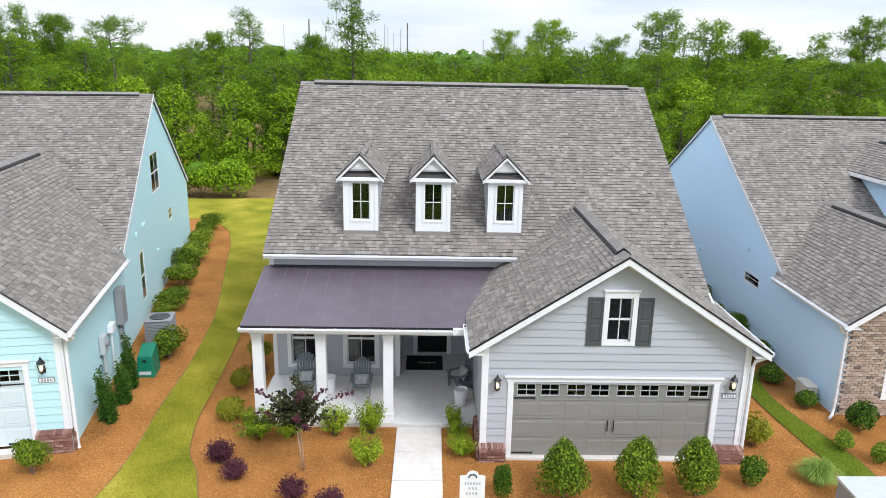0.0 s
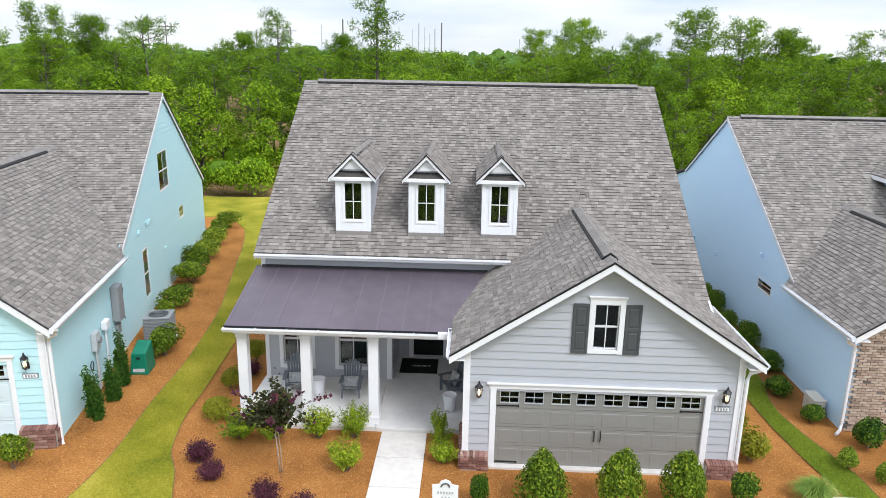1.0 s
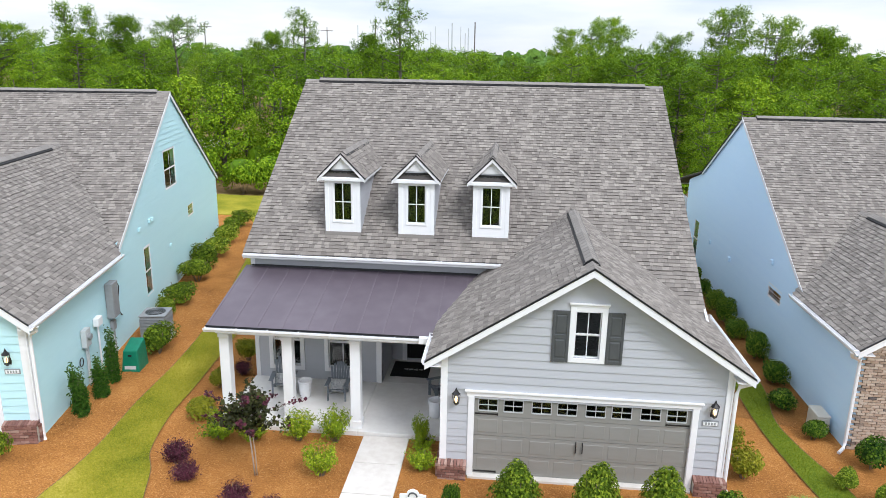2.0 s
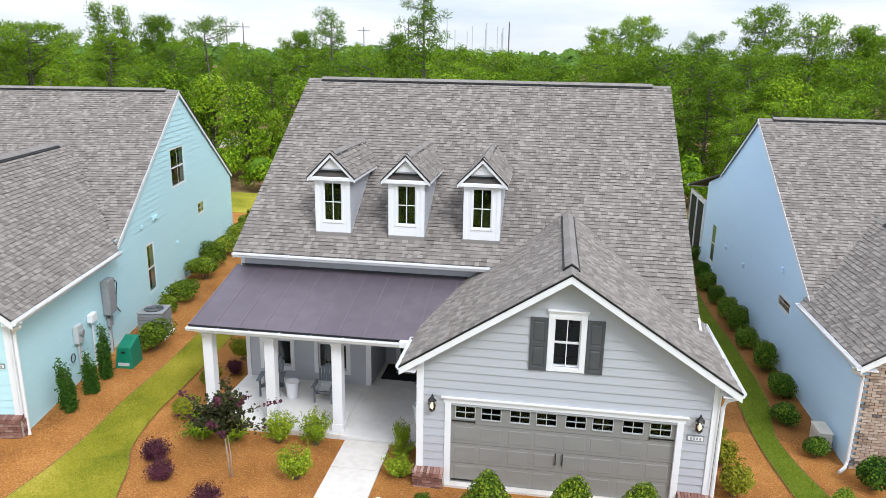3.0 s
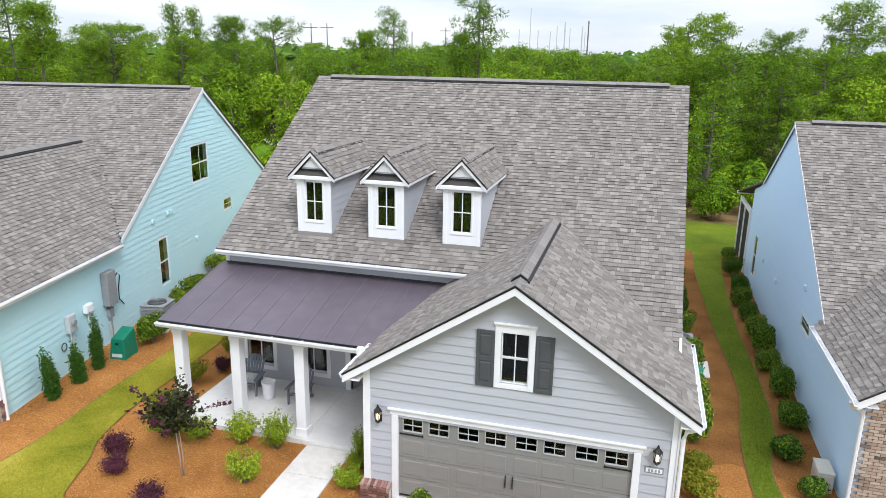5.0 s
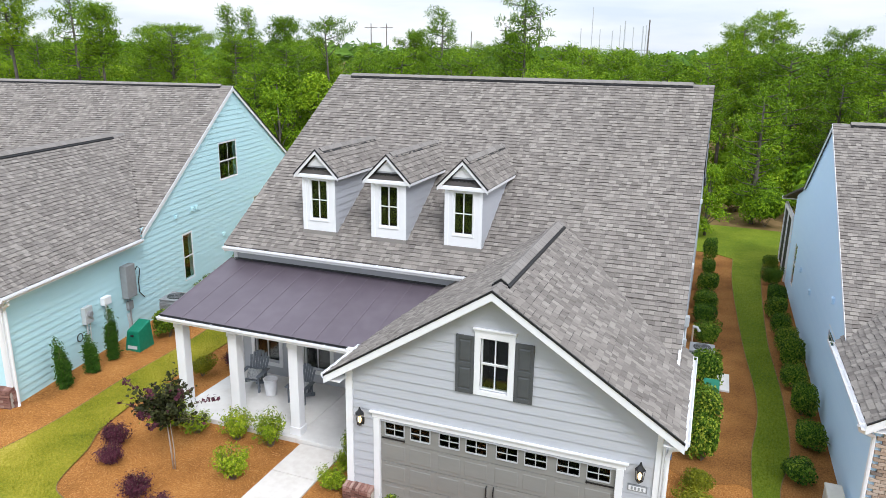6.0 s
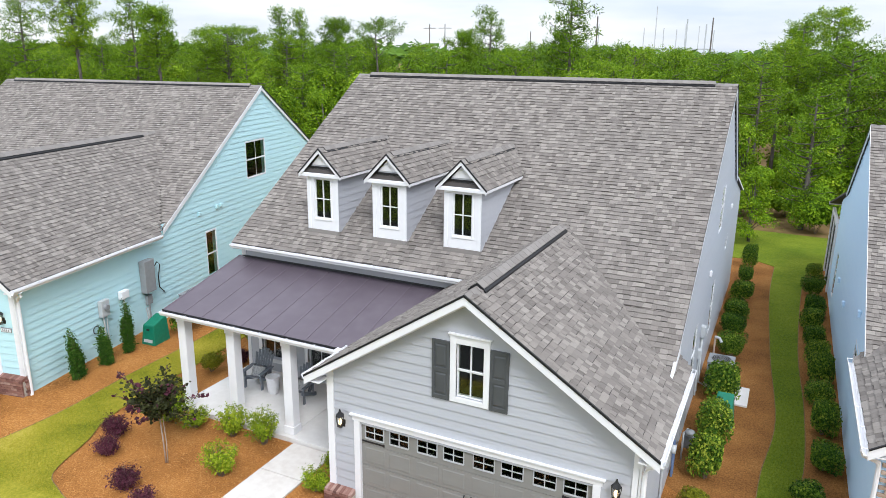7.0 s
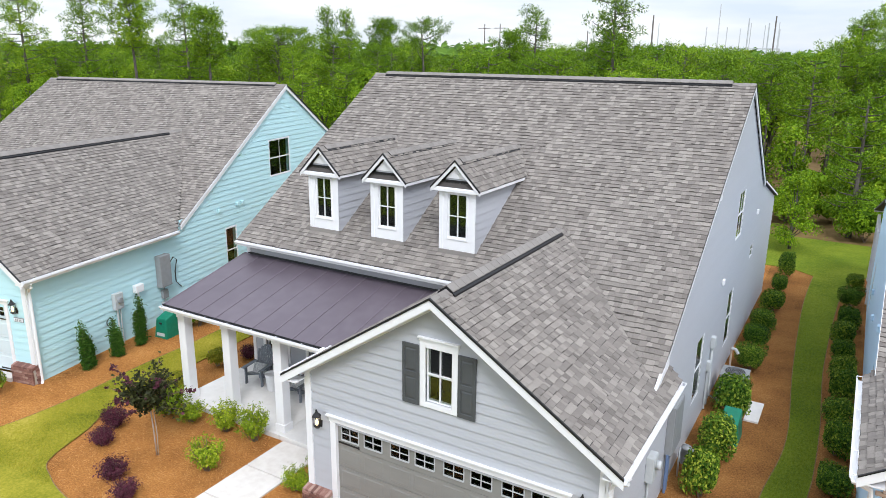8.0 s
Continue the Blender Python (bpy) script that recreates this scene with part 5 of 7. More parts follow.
# ---- neighbour with blue siding ----
blue = thing("house", "blue clapboard house with a tan brick front and shingled roof", "house")
BK, BR, BZ, BX = 0.587, 29.3, 7.45, 11.5
side_b = Face((BX, 0, 0), (0, 1, 0), (-1, 0, 0))
B_WIN = [(23.45, 24.55, 1.95, 2.35), (33.9, 34.6, 0.6, 2.3)]
bez = 2.84


def blue_z(y):
    return BZ - BK * abs(y - BR)


clapboard_wall(blue, side_b, [(18.05, bez), (21.7, bez), (21.9, blue_z(21.9) - 0.1), (BR, BZ - 0.1), (34.1, blue_z(34.1) - 0.1), (36.5, blue_z(34.1) - 0.75)], 0.0, B_WIN, M_BLUE, name="side_wall", expo=0.19)
for w in B_WIN:
    window(blue, side_b, *w, cols=1, trim=0.04, hung=w[3] - w[2] > 0.6, sw=0.028, flush=0.055)
part("foundation", MB().box(BX - 0.01, BX + 0.1, 18.05, 36.5, -0.05, 0.1), M_CONC, blue)
roof_plane(blue, [(BX - 0.10, 21.7, blue_z(21.7)), (25, 21.7, blue_z(21.7)), (25, BR, BZ), (BX - 0.10, BR, BZ)], name="main_roof")
roof_plane(blue, [(25, 34.1, blue_z(34.1)), (BX - 0.10, 34.1, blue_z(34.1)), (BX - 0.10, BR, BZ), (25, BR, BZ)], expo=0.3, name="rear_roof")
roof_plane(blue, [(25, 40.2, blue_z(34.1) - 1.5), (BX - 0.25, 40.2, blue_z(34.1) - 1.5), (BX - 0.10, 34.1, blue_z(34.1)), (25, 34.1, blue_z(34.1))], expo=0.3, name="rear_porch_roof")
ridge_vent(blue, (BX - 0.10, BR, BZ), (25, BR, BZ), BK, start=0.5, cap_end=0.5, lift=0.065, w=0.14)
for a, b, nm, tall, m in ((21.7, BR, "rake_trim", 0.06, M_WHITE), (BR, 34.1, "drip_edge", 0.07, M_DRIP)):
    board(blue, "rake_board", (BX - 0.10, a, blue_z(a) - 0.03), (BX - 0.10, b, blue_z(b) - 0.03), 0.13, 0.03, (1, 0, 0), M_WHITE)
    board(blue, nm, (BX - 0.10, a, blue_z(a) + 0.008), (BX - 0.10, b, blue_z(b) + 0.008), tall, 0.012, (-1, 0, 0), m)
BG, BGK, BGH = 14.15, 0.68, 2.95
bgz = 2.86 + BGK * BGH
roof_plane(blue, [(BG - BGH, 21.9, 2.86), (BG - BGH, 17.62, 2.86), (BG, 17.62, bgz), (BG, 24.95, bgz)], name="garage_roof")
roof_plane(blue, [(BG + BGH, 17.62, 2.86), (BG + BGH, 23, 2.86), (BG, 24.95, bgz), (BG, 17.62, bgz)], name="garage_roof")
ridge_vent(blue, (BG, 17.62, bgz), (BG, 24.8, bgz), BGK, start=0.5, cap_end=0.7)
for sg in (-1, 1):
    board(blue, "rake_board", (BG + sg * BGH, 17.62, 2.84), (BG, 17.62, bgz), 0.18, 0.022, (0, -1, 0), M_WHITE, top=0.0)
    board(blue, "drip_edge", (BG + sg * BGH, 17.62, 2.88), (BG, 17.62, bgz + 0.022), 0.03, 0.04, (0, -1, 0), M_DRIP)
part("soffit", MB().box(BG - BGH, BX + 0.1, 17.64, 21.88, 2.72, 2.75), M_WHITE, blue)
gutter(blue, (BG - BGH, 17.6, 2.86), (BG - BGH, 21.9, 2.86), (-1, 0, 0))
downspout(blue, [(BG - BGH - 0.07, 17.8, 2.74), (BG - BGH - 0.03, 17.85, 2.62), (BX - 0.07, 17.98, 2.48), (BX - 0.05, 18.0, 2.3), (BX - 0.05, 18.0, 0.2), (BX - 0.12, 17.9, 0.08), (BX - 0.3, 17.72, 0.05)])
front_b = Face((0, 18.05, 0), (1, 0, 0), (0, -1, 0))
core = MB()
front_b.box(core, BX, 12.72, -0.15, -0.012, 0, 2.9)
front_b.box(core, 12.72, 15.5, -0.15, -0.012, 0, 0.45)
front_b.box(core, 15.5, 16.8, -0.15, -0.012, 0, 2.9)
front_b.box(core, 12.72, 15.5, -0.15, -0.012, 2.2, 2.9)
core.prism([front_b.p(11.55, -0.012, 2.9), front_b.p(16.75, -0.012, 2.9), front_b.p(BG, -0.012, bgz - 0.2)], (0, 0.13, 0))
bwall = part("brick_wall", core, M_MORTAR, blue, "tan brick front wall with darker bricks")
brick_me = mesh_of("brick", MB().box(-0.095, 0.095, -0.06, 0.0, 0, 0.062), M_TANBRICK)
rest, z, r, count = MB(), 0.02, 0, 0
while z < 3.3:
    a = BX + 0.0 - (0.1 if r % 2 else 0)
    while a < 17.0:
        c = a + 0.1
        room = min(3.35, bgz - BGK * abs(c - BG) - 0.2)
        if c - 0.095 > BX - 0.02 and z < room and not (12.62 < c < 15.6 and 0.42 < z < 2.2):
            if count < 300 and c < 13.6:
                b = new("brick", brick_me)
                b.parent, b.matrix_local = bwall, Matrix.Translation(front_b.p(c, 0.004, z))
                count += 1
            else:
                rest.box(c - 0.095, c + 0.095, 18.046, 18.1, z, z + 0.062)
        a += 0.203
    z, r = z + 0.0745, r + 1
tagged(part("bricks", rest, M_TANBRICK_J, bwall), kind="stuff")
window(blue, front_b, 12.85, 13.6, 0.6, 2.1, cols=2, trim=0.12)
window(blue, front_b, 13.9, 15.3, 0.6, 2.1, cols=2, trim=0.12)
part("front_wall", MB().box(17.1, 25, 21.9, 22.1, 0, blue_z(21.9) - 0.1), M_BLUE, blue)
part("back_wall", MB().box(BX + 0.1, 25, 36.3, 36.5, 0, 3.4), M_BLUE, blue)
part("end_wall", MB().prism([(24.9, 21.9, 0), (24.9, 36.4, 0), (24.9, 36.4, 3.3), (24.9, BR, BZ - 0.1), (24.9, 21.9, blue_z(21.9) - 0.1)], (0.1, 0, 0)), M_BLUE, blue)
# screened rear porch
for y in (36.6, 38.3, 40.0):
    part("porch_post", MB().box(BX - 0.1, BX + 0.02, y - 0.06, y + 0.06, 0.0, 2.95), M_WHITE, blue)
for a, b in ((36.66, 38.24), (38.36, 39.94)):
    part("screen", MB().box(BX - 0.05, BX - 0.04, a, b, 0.15, 2.75), M_SCREEN, blue)
part("porch_rail", MB().box(BX - 0.09, BX + 0.01, 36.66, 39.94, 2.75, 2.95), M_WHITE, blue)
gutter(blue, (BX - 0.25, 40.25, blue_z(34.1) - 1.5), (20, 40.25, blue_z(34.1) - 1.5), (0, 1, 0))
for y, z in ((28.9, 1.95), (24.5, 3.1), (31.8, 1.9)):
    part("wall_vent", side_b.box(MB(), y - 0.09, y + 0.09, 0.02, 0.10, z - 0.09, z + 0.09), M_BLUE, blue, bevel=0.02)
# cross gable on the front slope
bd = part("roof_dormer", MB().prism([(16.0, 22.6, blue_z(22.6)), (16.0, 22.6, 5.74), (16.0, 26.45, 5.74)], (0.08, 0, 0)), M_BLUE, blue, "blue roof dormer")
z = blue_z(22.6)
while z < 5.7:
    part("plank", MB().hexa([(15.998, 22.6, z), (15.998, 21.7 + (z - blue_z(21.7)) / BK, z), (15.975, 21.7 + (z - blue_z(21.7)) / BK, z), (15.975, 22.6, z),
                             (15.998, 22.6, z + 0.19), (15.998, 21.7 + (z + 0.19 - blue_z(21.7)) / BK, z + 0.19), (15.99, 21.7 + (z + 0.19 - blue_z(21.7)) / BK, z + 0.19), (15.99, 22.6, z + 0.19)]), M_BLUE, bd)
    z += 0.19
part("dormer_front", MB().prism([(16.0, 22.6, 3.4), (19.0, 22.6, 3.4), (19.0, 22.6, 5.74), (17.5, 22.6, 6.7), (16.0, 22.6, 5.74)], (0, 0.1, 0)), M_BLUE, bd)
roof_plane(blue, [(15.68, 26.6, 5.74), (15.68, 22.3, 5.74), (17.5, 22.3, 6.75), (17.5, 28.1, 6.75)], name="dormer_roof")
roof_plane(blue, [(19.32, 22.3, 5.74), (19.32, 26.6, 5.74), (17.5, 28.1, 6.75), (17.5, 22.3, 6.75)], name="dormer_roof")
ridge_vent(blue, (17.5, 22.3, 6.75), (17.5, 27.9, 6.75), 0.55, start=0.4, cap_end=0.5)
board(blue, "fascia", (15.68, 22.3, 5.72), (15.68, 26.6, 5.72), 0.14, 0.03, (-1, 0, 0), M_WHITE)


# ---- porch furniture ----
def adirondack_chair(m):
    root = thing("adirondack_chair", "slate-grey slatted wooden garden chair with a fan back", "chair", m, group="porch chairs")
    for sx in (-1, 1):
        part("front_leg", MB().box(sx * 0.30 - 0.02, sx * 0.30 + 0.02, -0.40, -0.30, 0, 0.52), M_CHAIR, root)
        part("rear_leg", MB().prism([(sx * 0.27, -0.42, 0.30), (sx * 0.27, -0.42, 0.40), (sx * 0.27, 0.42, 0.10), (sx * 0.27, 0.42, 0.0), (sx * 0.27, 0.34, 0.0)], (-sx * 0.03, 0, 0)), M_CHAIR, root)
        part("arm", MB().box(sx * 0.33 - 0.07, sx * 0.33 + 0.07, -0.46, 0.24, 0.52, 0.545), M_CHAIR, root, bevel=0.006)
        part("back_post", MB().prism([(sx * 0.31, 0.14, 0.16), (sx * 0.31, 0.20, 0.16), (sx * 0.31, 0.24, 0.52), (sx * 0.31, 0.18, 0.52)], (-sx * 0.03, 0, 0)), M_CHAIR, root)
    for i in range(6):
        y0 = -0.44 + i * 0.095
        z0 = 0.395 - i * 0.033
        part("seat_slat", MB().hexa([(-0.27, y0, z0), (0.27, y0, z0), (0.27, y0 + 0.085, z0 - 0.03), (-0.27, y0 + 0.085, z0 - 0.03),
                                     (-0.27, y0, z0 + 0.02), (0.27, y0, z0 + 0.02), (0.27, y0 + 0.085, z0 - 0.01), (-0.27, y0 + 0.085, z0 - 0.01)]), M_CHAIR, root)
    for i in range(7):
        k = i - 3
        x0, x1, top = k * 0.075, k * 0.098, 1.02 - 0.018 * k * k
        yb, yt = 0.11, 0.11 + (top - 0.2) * 0.42
        part("back_slat", MB().hexa([(x0 - 0.033, yb, 0.2), (x0 + 0.033, yb, 0.2), (x0 + 0.033, yb + 0.02, 0.2), (x0 - 0.033, yb + 0.02, 0.2),
                                     (x1 - 0.043, yt, top), (x1 + 0.043, yt, top), (x1 + 0.043, yt + 0.02, top), (x1 - 0.043, yt + 0.02, top)]), M_CHAIR, root, bevel=0.006)
    part("back_rail", MB().box(-0.34, 0.34, 0.20, 0.235, 0.47, 0.52), M_CHAIR, root)
    return root


SMALLER = Matrix.Diagonal((0.9, 0.9, 0.95, 1))
ch = adirondack_chair(pose(-3.55, 19.1, 0.13, 0, 0, 8) @ SMALLER)
copy_thing(ch, pose(-1.92, 18.95, 0.13, 0, 0, 2) @ SMALLER)
copy_thing(ch, pose(1.0, 19.3, 0.13, 0, 0, -62) @ SMALLER)


def cushion(m):
    bm = bmesh.new()
    bmesh.ops.create_cube(bm, size=1)
    bmesh.ops.subdivide_edges(bm, edges=bm.edges, cuts=5, use_grid_fill=True)
    for v in bm.verts:
        edge = max(abs(v.co.x), abs(v.co.z)) * 2
        v.co.y *= 1 - 0.8 * edge ** 3
        v.co.x, v.co.y, v.co.z = v.co.x * 0.42, v.co.y * 0.17, v.co.z * 0.36
    me = bpy.data.meshes.new("cushion")
    bm.to_mesh(me)
    bm.free()
    me.materials.append(M_PILLOW)
    me.polygons.foreach_set("use_smooth", [True] * len(me.polygons))
    ob = tagged(new("cushion", me), "grey and white patterned cushion on a porch chair", "cushion", group="cushions")
    ob.matrix_world = m
    return ob


cushion(pose(-3.55, 19.07, 0.50, 66, 0, 8) @ pose(0, 0, 0, -90, 0, 0))
cushion(pose(-1.92, 18.92, 0.49, 66, 0, 2) @ pose(0, 0, 0, -90, 0, 0))
cushion(pose(0.98, 19.26, 0.60, 0, 0, -70) @ pose(0, 0.05, 0, -22, 0, 0))


def planter(x, y, r=0.19, h=0.5):
    root = thing("planter", "tall tapered white ceramic pot on the porch", "planter", pose(x, y, 0.13), group="porch pots")
    part("body", MB().lathe([(r * 0.72, 0), (r * 0.78, 0.02), (r * 0.98, h - 0.05), (r * 0.9, h - 0.04), (r * 0.88, h - 0.045), (0.0, h - 0.045)], n=28), M_POT, root, smooth=True)
    part("rim", MB().lathe([(r * 0.90, h - 0.05), (r * 1.06, h - 0.05), (r * 1.06, h), (r * 0.92, h), (r * 0.90, h - 0.05)], n=28), M_POT, root)


planter(-2.86, 18.85)
planter(0.92, 18.15)
mat_root = part("doormat", MB().box(-0.70, 0.46, 20.45, 21.5, 0.13, 0.15), M_MAT, None)
tagged(mat_root, "large black doormat with pale script before the door", "doormat")
for i, w in enumerate((0.06, 0.05, 0.07, 0.05, 0.06, 0.05, 0.07, 0.05)):
    part("bar", MB().box(-0.34 + i * 0.075, -0.34 + i * 0.075 + w, 20.93 - 0.02 * (i % 3), 20.99 + 0.02 * (i % 2), 0.15, 0.153), M_PALEMARK, mat_root)


# ---- yard equipment ----
def green_cabinet(m, label):
    root = thing("utility_cabinet", label, "utility box", m)
    part("body", MB().hexa([(-0.27, -0.36, 0), (0.27, -0.36, 0), (0.27, 0.36, 0), (-0.27, 0.36, 0), (-0.21, -0.28, 0.66), (0.21, -0.28, 0.66), (0.21, 0.34, 0.86), (-0.21, 0.34, 0.86)]), M_GREENBOX, root, bevel=0.03)
    part("plate", MB().hexa([(-0.17, -0.352, 0.10), (0.17, -0.352, 0.10), (0.17, -0.33, 0.10), (-0.17, -0.33, 0.10), (-0.17, -0.34, 0.2), (0.17, -0.34, 0.2), (0.17, -0.31, 0.2), (-0.17, -0.31, 0.2)]), M_LIGHTSTEEL, root)
    part("latch", MB().box(-0.05, 0.05, -0.33, -0.27, 0.50, 0.55), M_BLACK, root)


green_cabinet(pose(-8.42, 19.82, 0.22, 0, 0, 6), "dark green utility cabinet on pine straw")
green_cabinet(pose(8.62, 23.1, 0, 0, 0, 0) @ Matrix.Diagonal((1, 1, 0.85, 1)), "dark green utility cabinet behind shrubs")


def condenser(m, s=0.8, h=0.82):
    root = thing("air_conditioner", "grey outdoor air-conditioning condenser on a concrete pad", "air conditioner", m)
    part("pad", MB().box(-s * 0.56, s * 0.56, -s * 0.56, s * 0.56, -0.03, 0.08), M_CONC, root, bevel=0.01)
    body = part("body", MB().box(-s / 2 + 0.02, s / 2 - 0.02, -s / 2 + 0.02, s / 2 - 0.02, 0.08, h - 0.05), M_STEEL, root)
    for i in range(14):
        z = 0.14 + i * (h - 0.24) / 14
        part("louvre", MB().box(-s / 2, s / 2, -s / 2, s / 2, z, z + 0.022), M_STEEL, body)
    part("top", MB().box(-s / 2 - 0.01, s / 2 + 0.01, -s / 2 - 0.01, s / 2 + 0.01, h - 0.05, h), M_STEEL, root, bevel=0.03)
    part("fan_opening", MB().lathe([(0.0, 0.0), (s * 0.38, 0.0), (s * 0.38, 0.012), (0.0, 0.012)], (0, 0, h), 28), M_BLACK, root)
    gu = MB()
    for k in range(5):
        r = s * (0.08 + 0.07 * k)
        gu.tube([(r * math.cos(t), r * math.sin(t), h + 0.025) for t in np.linspace(0, 2 * math.pi, 25)], 0.005, 4)
    part("fan_guard", gu, M_STEEL, root)


condenser(pose(-8.85, 22.1, 0.22, 0, 0, 10), 0.84, 0.95)
condenser(pose(8.3, 25.6, 0, 0, 0, 0), 0.72, 0.76)
part("stone_slab", MB().box(8.8, 9.16, 24.25, 25.45, 0.0, 0.06), M_CONC)
tagged(bpy.data.objects["stone_slab"], "small pale concrete slab on pine straw", "slab")
bbx = thing("equipment_cabinet", "beige equipment cabinet with a rounded lid beside blue siding", "utility box", pose(11.2, 19.05, 0))
part("body", MB().box(-0.17, 0.17, -0.33, 0.33, 0, 0.46), M_BEIGE, bbx, bevel=0.04)
part("lid", MB().box(-0.18, 0.18, -0.34, 0.34, 0.46, 0.52), M_BEIGE, bbx, bevel=0.04)
tbx = thing("transformer", "grey-green pad transformer with a pale weathered lid", "utility box", pose(9.75, 13.35, 0, 0, 0, 0))
part("body", MB().box(-0.55, 0.55, -0.5, 0.5, 0, 0.62), M_STEEL, tbx, bevel=0.02)
part("lid", MB().hexa([(-0.58, -0.53, 0.62), (0.58, -0.53, 0.62), (0.58, 0.53, 0.62), (-0.58, 0.53, 0.62), (-0.58, -0.53, 0.66), (0.58, -0.53, 0.66), (0.58, 0.53, 0.70), (-0.58, 0.53, 0.70)]), M_LIGHTSTEEL, tbx, bevel=0.01)
part("pad", MB().box(-0.7, 0.7, -0.65, 0.65, -0.05, 0.03), M_CONC, tbx)

sign = thing("yard_sign", "white yard sign with an arched top and pale grey lettering", "sign", pose(0.98, 13.3, 0, 0, 0, 0))
prof_s = [(-0.27, 0.45), (0.27, 0.45), (0.27, 0.98), (0.13, 1.0), (0.10, 1.07), (0.0, 1.11), (-0.10, 1.07), (-0.13, 1.0), (-0.27, 0.98)]
part("panel", MB().prism([(a, 0.0, z) for a, z in prof_s], (0, 0.04, 0)), M_WHITE, sign)
arc = [(0.085 * math.cos(t), -0.006, 0.955 + 0.085 * math.sin(t)) for t in np.linspace(0, math.pi, 12)]
part("emblem", MB().tube(arc, 0.018, 6), M_SHUTTER, sign)
for z, xs in ((0.82, (-0.17, -0.11, -0.05, 0.01, 0.07, 0.13)), (0.70, (-0.08, -0.01, 0.06)), (0.58, (-0.14, -0.07, 0.0, 0.07))):
    for x in xs:
        part("bar", MB().box(x, x + 0.04, -0.008, 0.0, z - 0.03, z + 0.03), M_LIGHTSTEEL, sign)
for x in (-0.2, 0.2):
    part("stake", MB().box(x - 0.02, x + 0.02, 0.04, 0.07, -0.1, 0.9), M_WHITE, sign)


# ---- plants ----
def leaf_mesh(name, pos, nrm, size, mat, rng, aspect=0.6, fold=0.15, extra=None):
    """One folded diamond leaf at each place, turned to about its normal."""
    n = len(pos)
    nrm = nrm / np.linalg.norm(nrm, axis=1)[:, None] + rng.normal(0, 0.38, (n, 3))
    nrm /= np.linalg.norm(nrm, axis=1)[:, None]
    t = np.cross(nrm, rng.normal(0, 1, (n, 3)))
    t /= np.linalg.norm(t, axis=1)[:, None]
    b = np.cross(nrm, t)
    L = (size * rng.uniform(0.65, 1.3, n))[:, None]
    W = L * aspect
    v = np.stack([pos - t * L / 2, pos + b * W / 2 + nrm * L * fold, pos + t * L / 2, pos - b * W / 2 + nrm * L * fold], 1).reshape(-1, 3)
    q = np.arange(4 * n).reshape(-1, 4)
    verts, faces = v.tolist(), q.tolist()
    if extra:
        base = len(verts)
        verts += extra.v
        faces += [[base + i for i in f] for f in extra.f]
    me = bpy.data.meshes.new(name)
    me.from_pydata(verts, [], faces)
    me.materials.append(mat)
    return me


def lumpy(dirs, rng, k=7, amp=0.22):
    """Uneven radius over directions."""
    r = np.ones(len(dirs))
    for _ in range(k):
        c = rng.normal(0, 1, 3)
        c /= np.linalg.norm(c)
        r += amp * rng.uniform(0.3, 1) * np.exp(-((1 - dirs @ c) / 0.22)) - amp * 0.18
    return r


def sphere_dirs(n, rng, low=-0.6):
    z = rng.uniform(low, 1, n)
    a = rng.uniform(0, 2 * math.pi, n)
    s = np.sqrt(1 - z * z)
    return np.stack([s * np.cos(a), s * np.sin(a), z], 1)


def core_blob(rx, h, rng, k=0.78):
    bm = bmesh.new()
    bmesh.ops.create_icosphere(bm, subdivisions=2, radius=1)
    d = np.array([v.co[:] for v in bm.verts])
    mb = MB()
    r = k * (1 + rng.normal(0, 0.05, len(d)))
    mb.add([(x * rx * q, y * rx * q, h * 0.5 + z * h * 0.5 * q) for (x, y, z), q in zip(d, r)], [[v.index for v in f.verts] for f in bm.faces])
    bm.free()
    return mb


def shrub(kind, mat, seed, rx=0.5, h=0.8, n=1300, size=0.075, amp=0.22, taper=0.0, loose=0.0, core=0.72, aspect=0.6, boxy=False):
    """Foliage of many leaves over stems; unit copies are placed by copy_thing."""
    rng = np.random.default_rng(seed)
    d = sphere_dirs(n, rng, -0.8)
    r = lumpy(d, rng, 9, amp) * rng.uniform(0.80 - loose, 1.06, n)
    if boxy:
        r = r * np.minimum(1.28, (np.abs(d) ** 4).sum(1) ** -0.25)
    zz = d[:, 2] * r
    shrink = 1 - taper * np.clip(zz, -0.4, 1)
    pos = np.stack([d[:, 0] * r * rx * shrink, d[:, 1] * r * rx * shrink, h * 0.5 + zz * h * 0.5], 1)
    pos[:, 2] = np.maximum(pos[:, 2], 0.03)
    extra = core_blob(rx * (1 - taper * 0.2), h, rng, core) if core else None
    if extra and taper:
        extra.v = [(x * (1 - taper * max(-0.4, (z / h - 0.5) * 2)), y * (1 - taper * max(-0.4, (z / h - 0.5) * 2)), z) for x, y, z in extra.v]
    me = leaf_mesh("foliage", pos, d * np.array([1, 1, 0.8]) + np.array([0, 0, 0.5]), size, mat, rng, aspect, extra=extra)
    stems = MB()
    for i in range(6):
        a = rng.uniform(0, 6.28)
        x, y = math.cos(a), math.sin(a)
        stems.tube([(x * 0.03, y * 0.03, -0.03), (x * rx * 0.3, y * rx * 0.3, h * 0.35), (x * rx * 0.55, y * rx * 0.55, h * 0.72)], 0.014, 5, 0.005)
    return me, mesh_of("stem", stems, M_STEM)


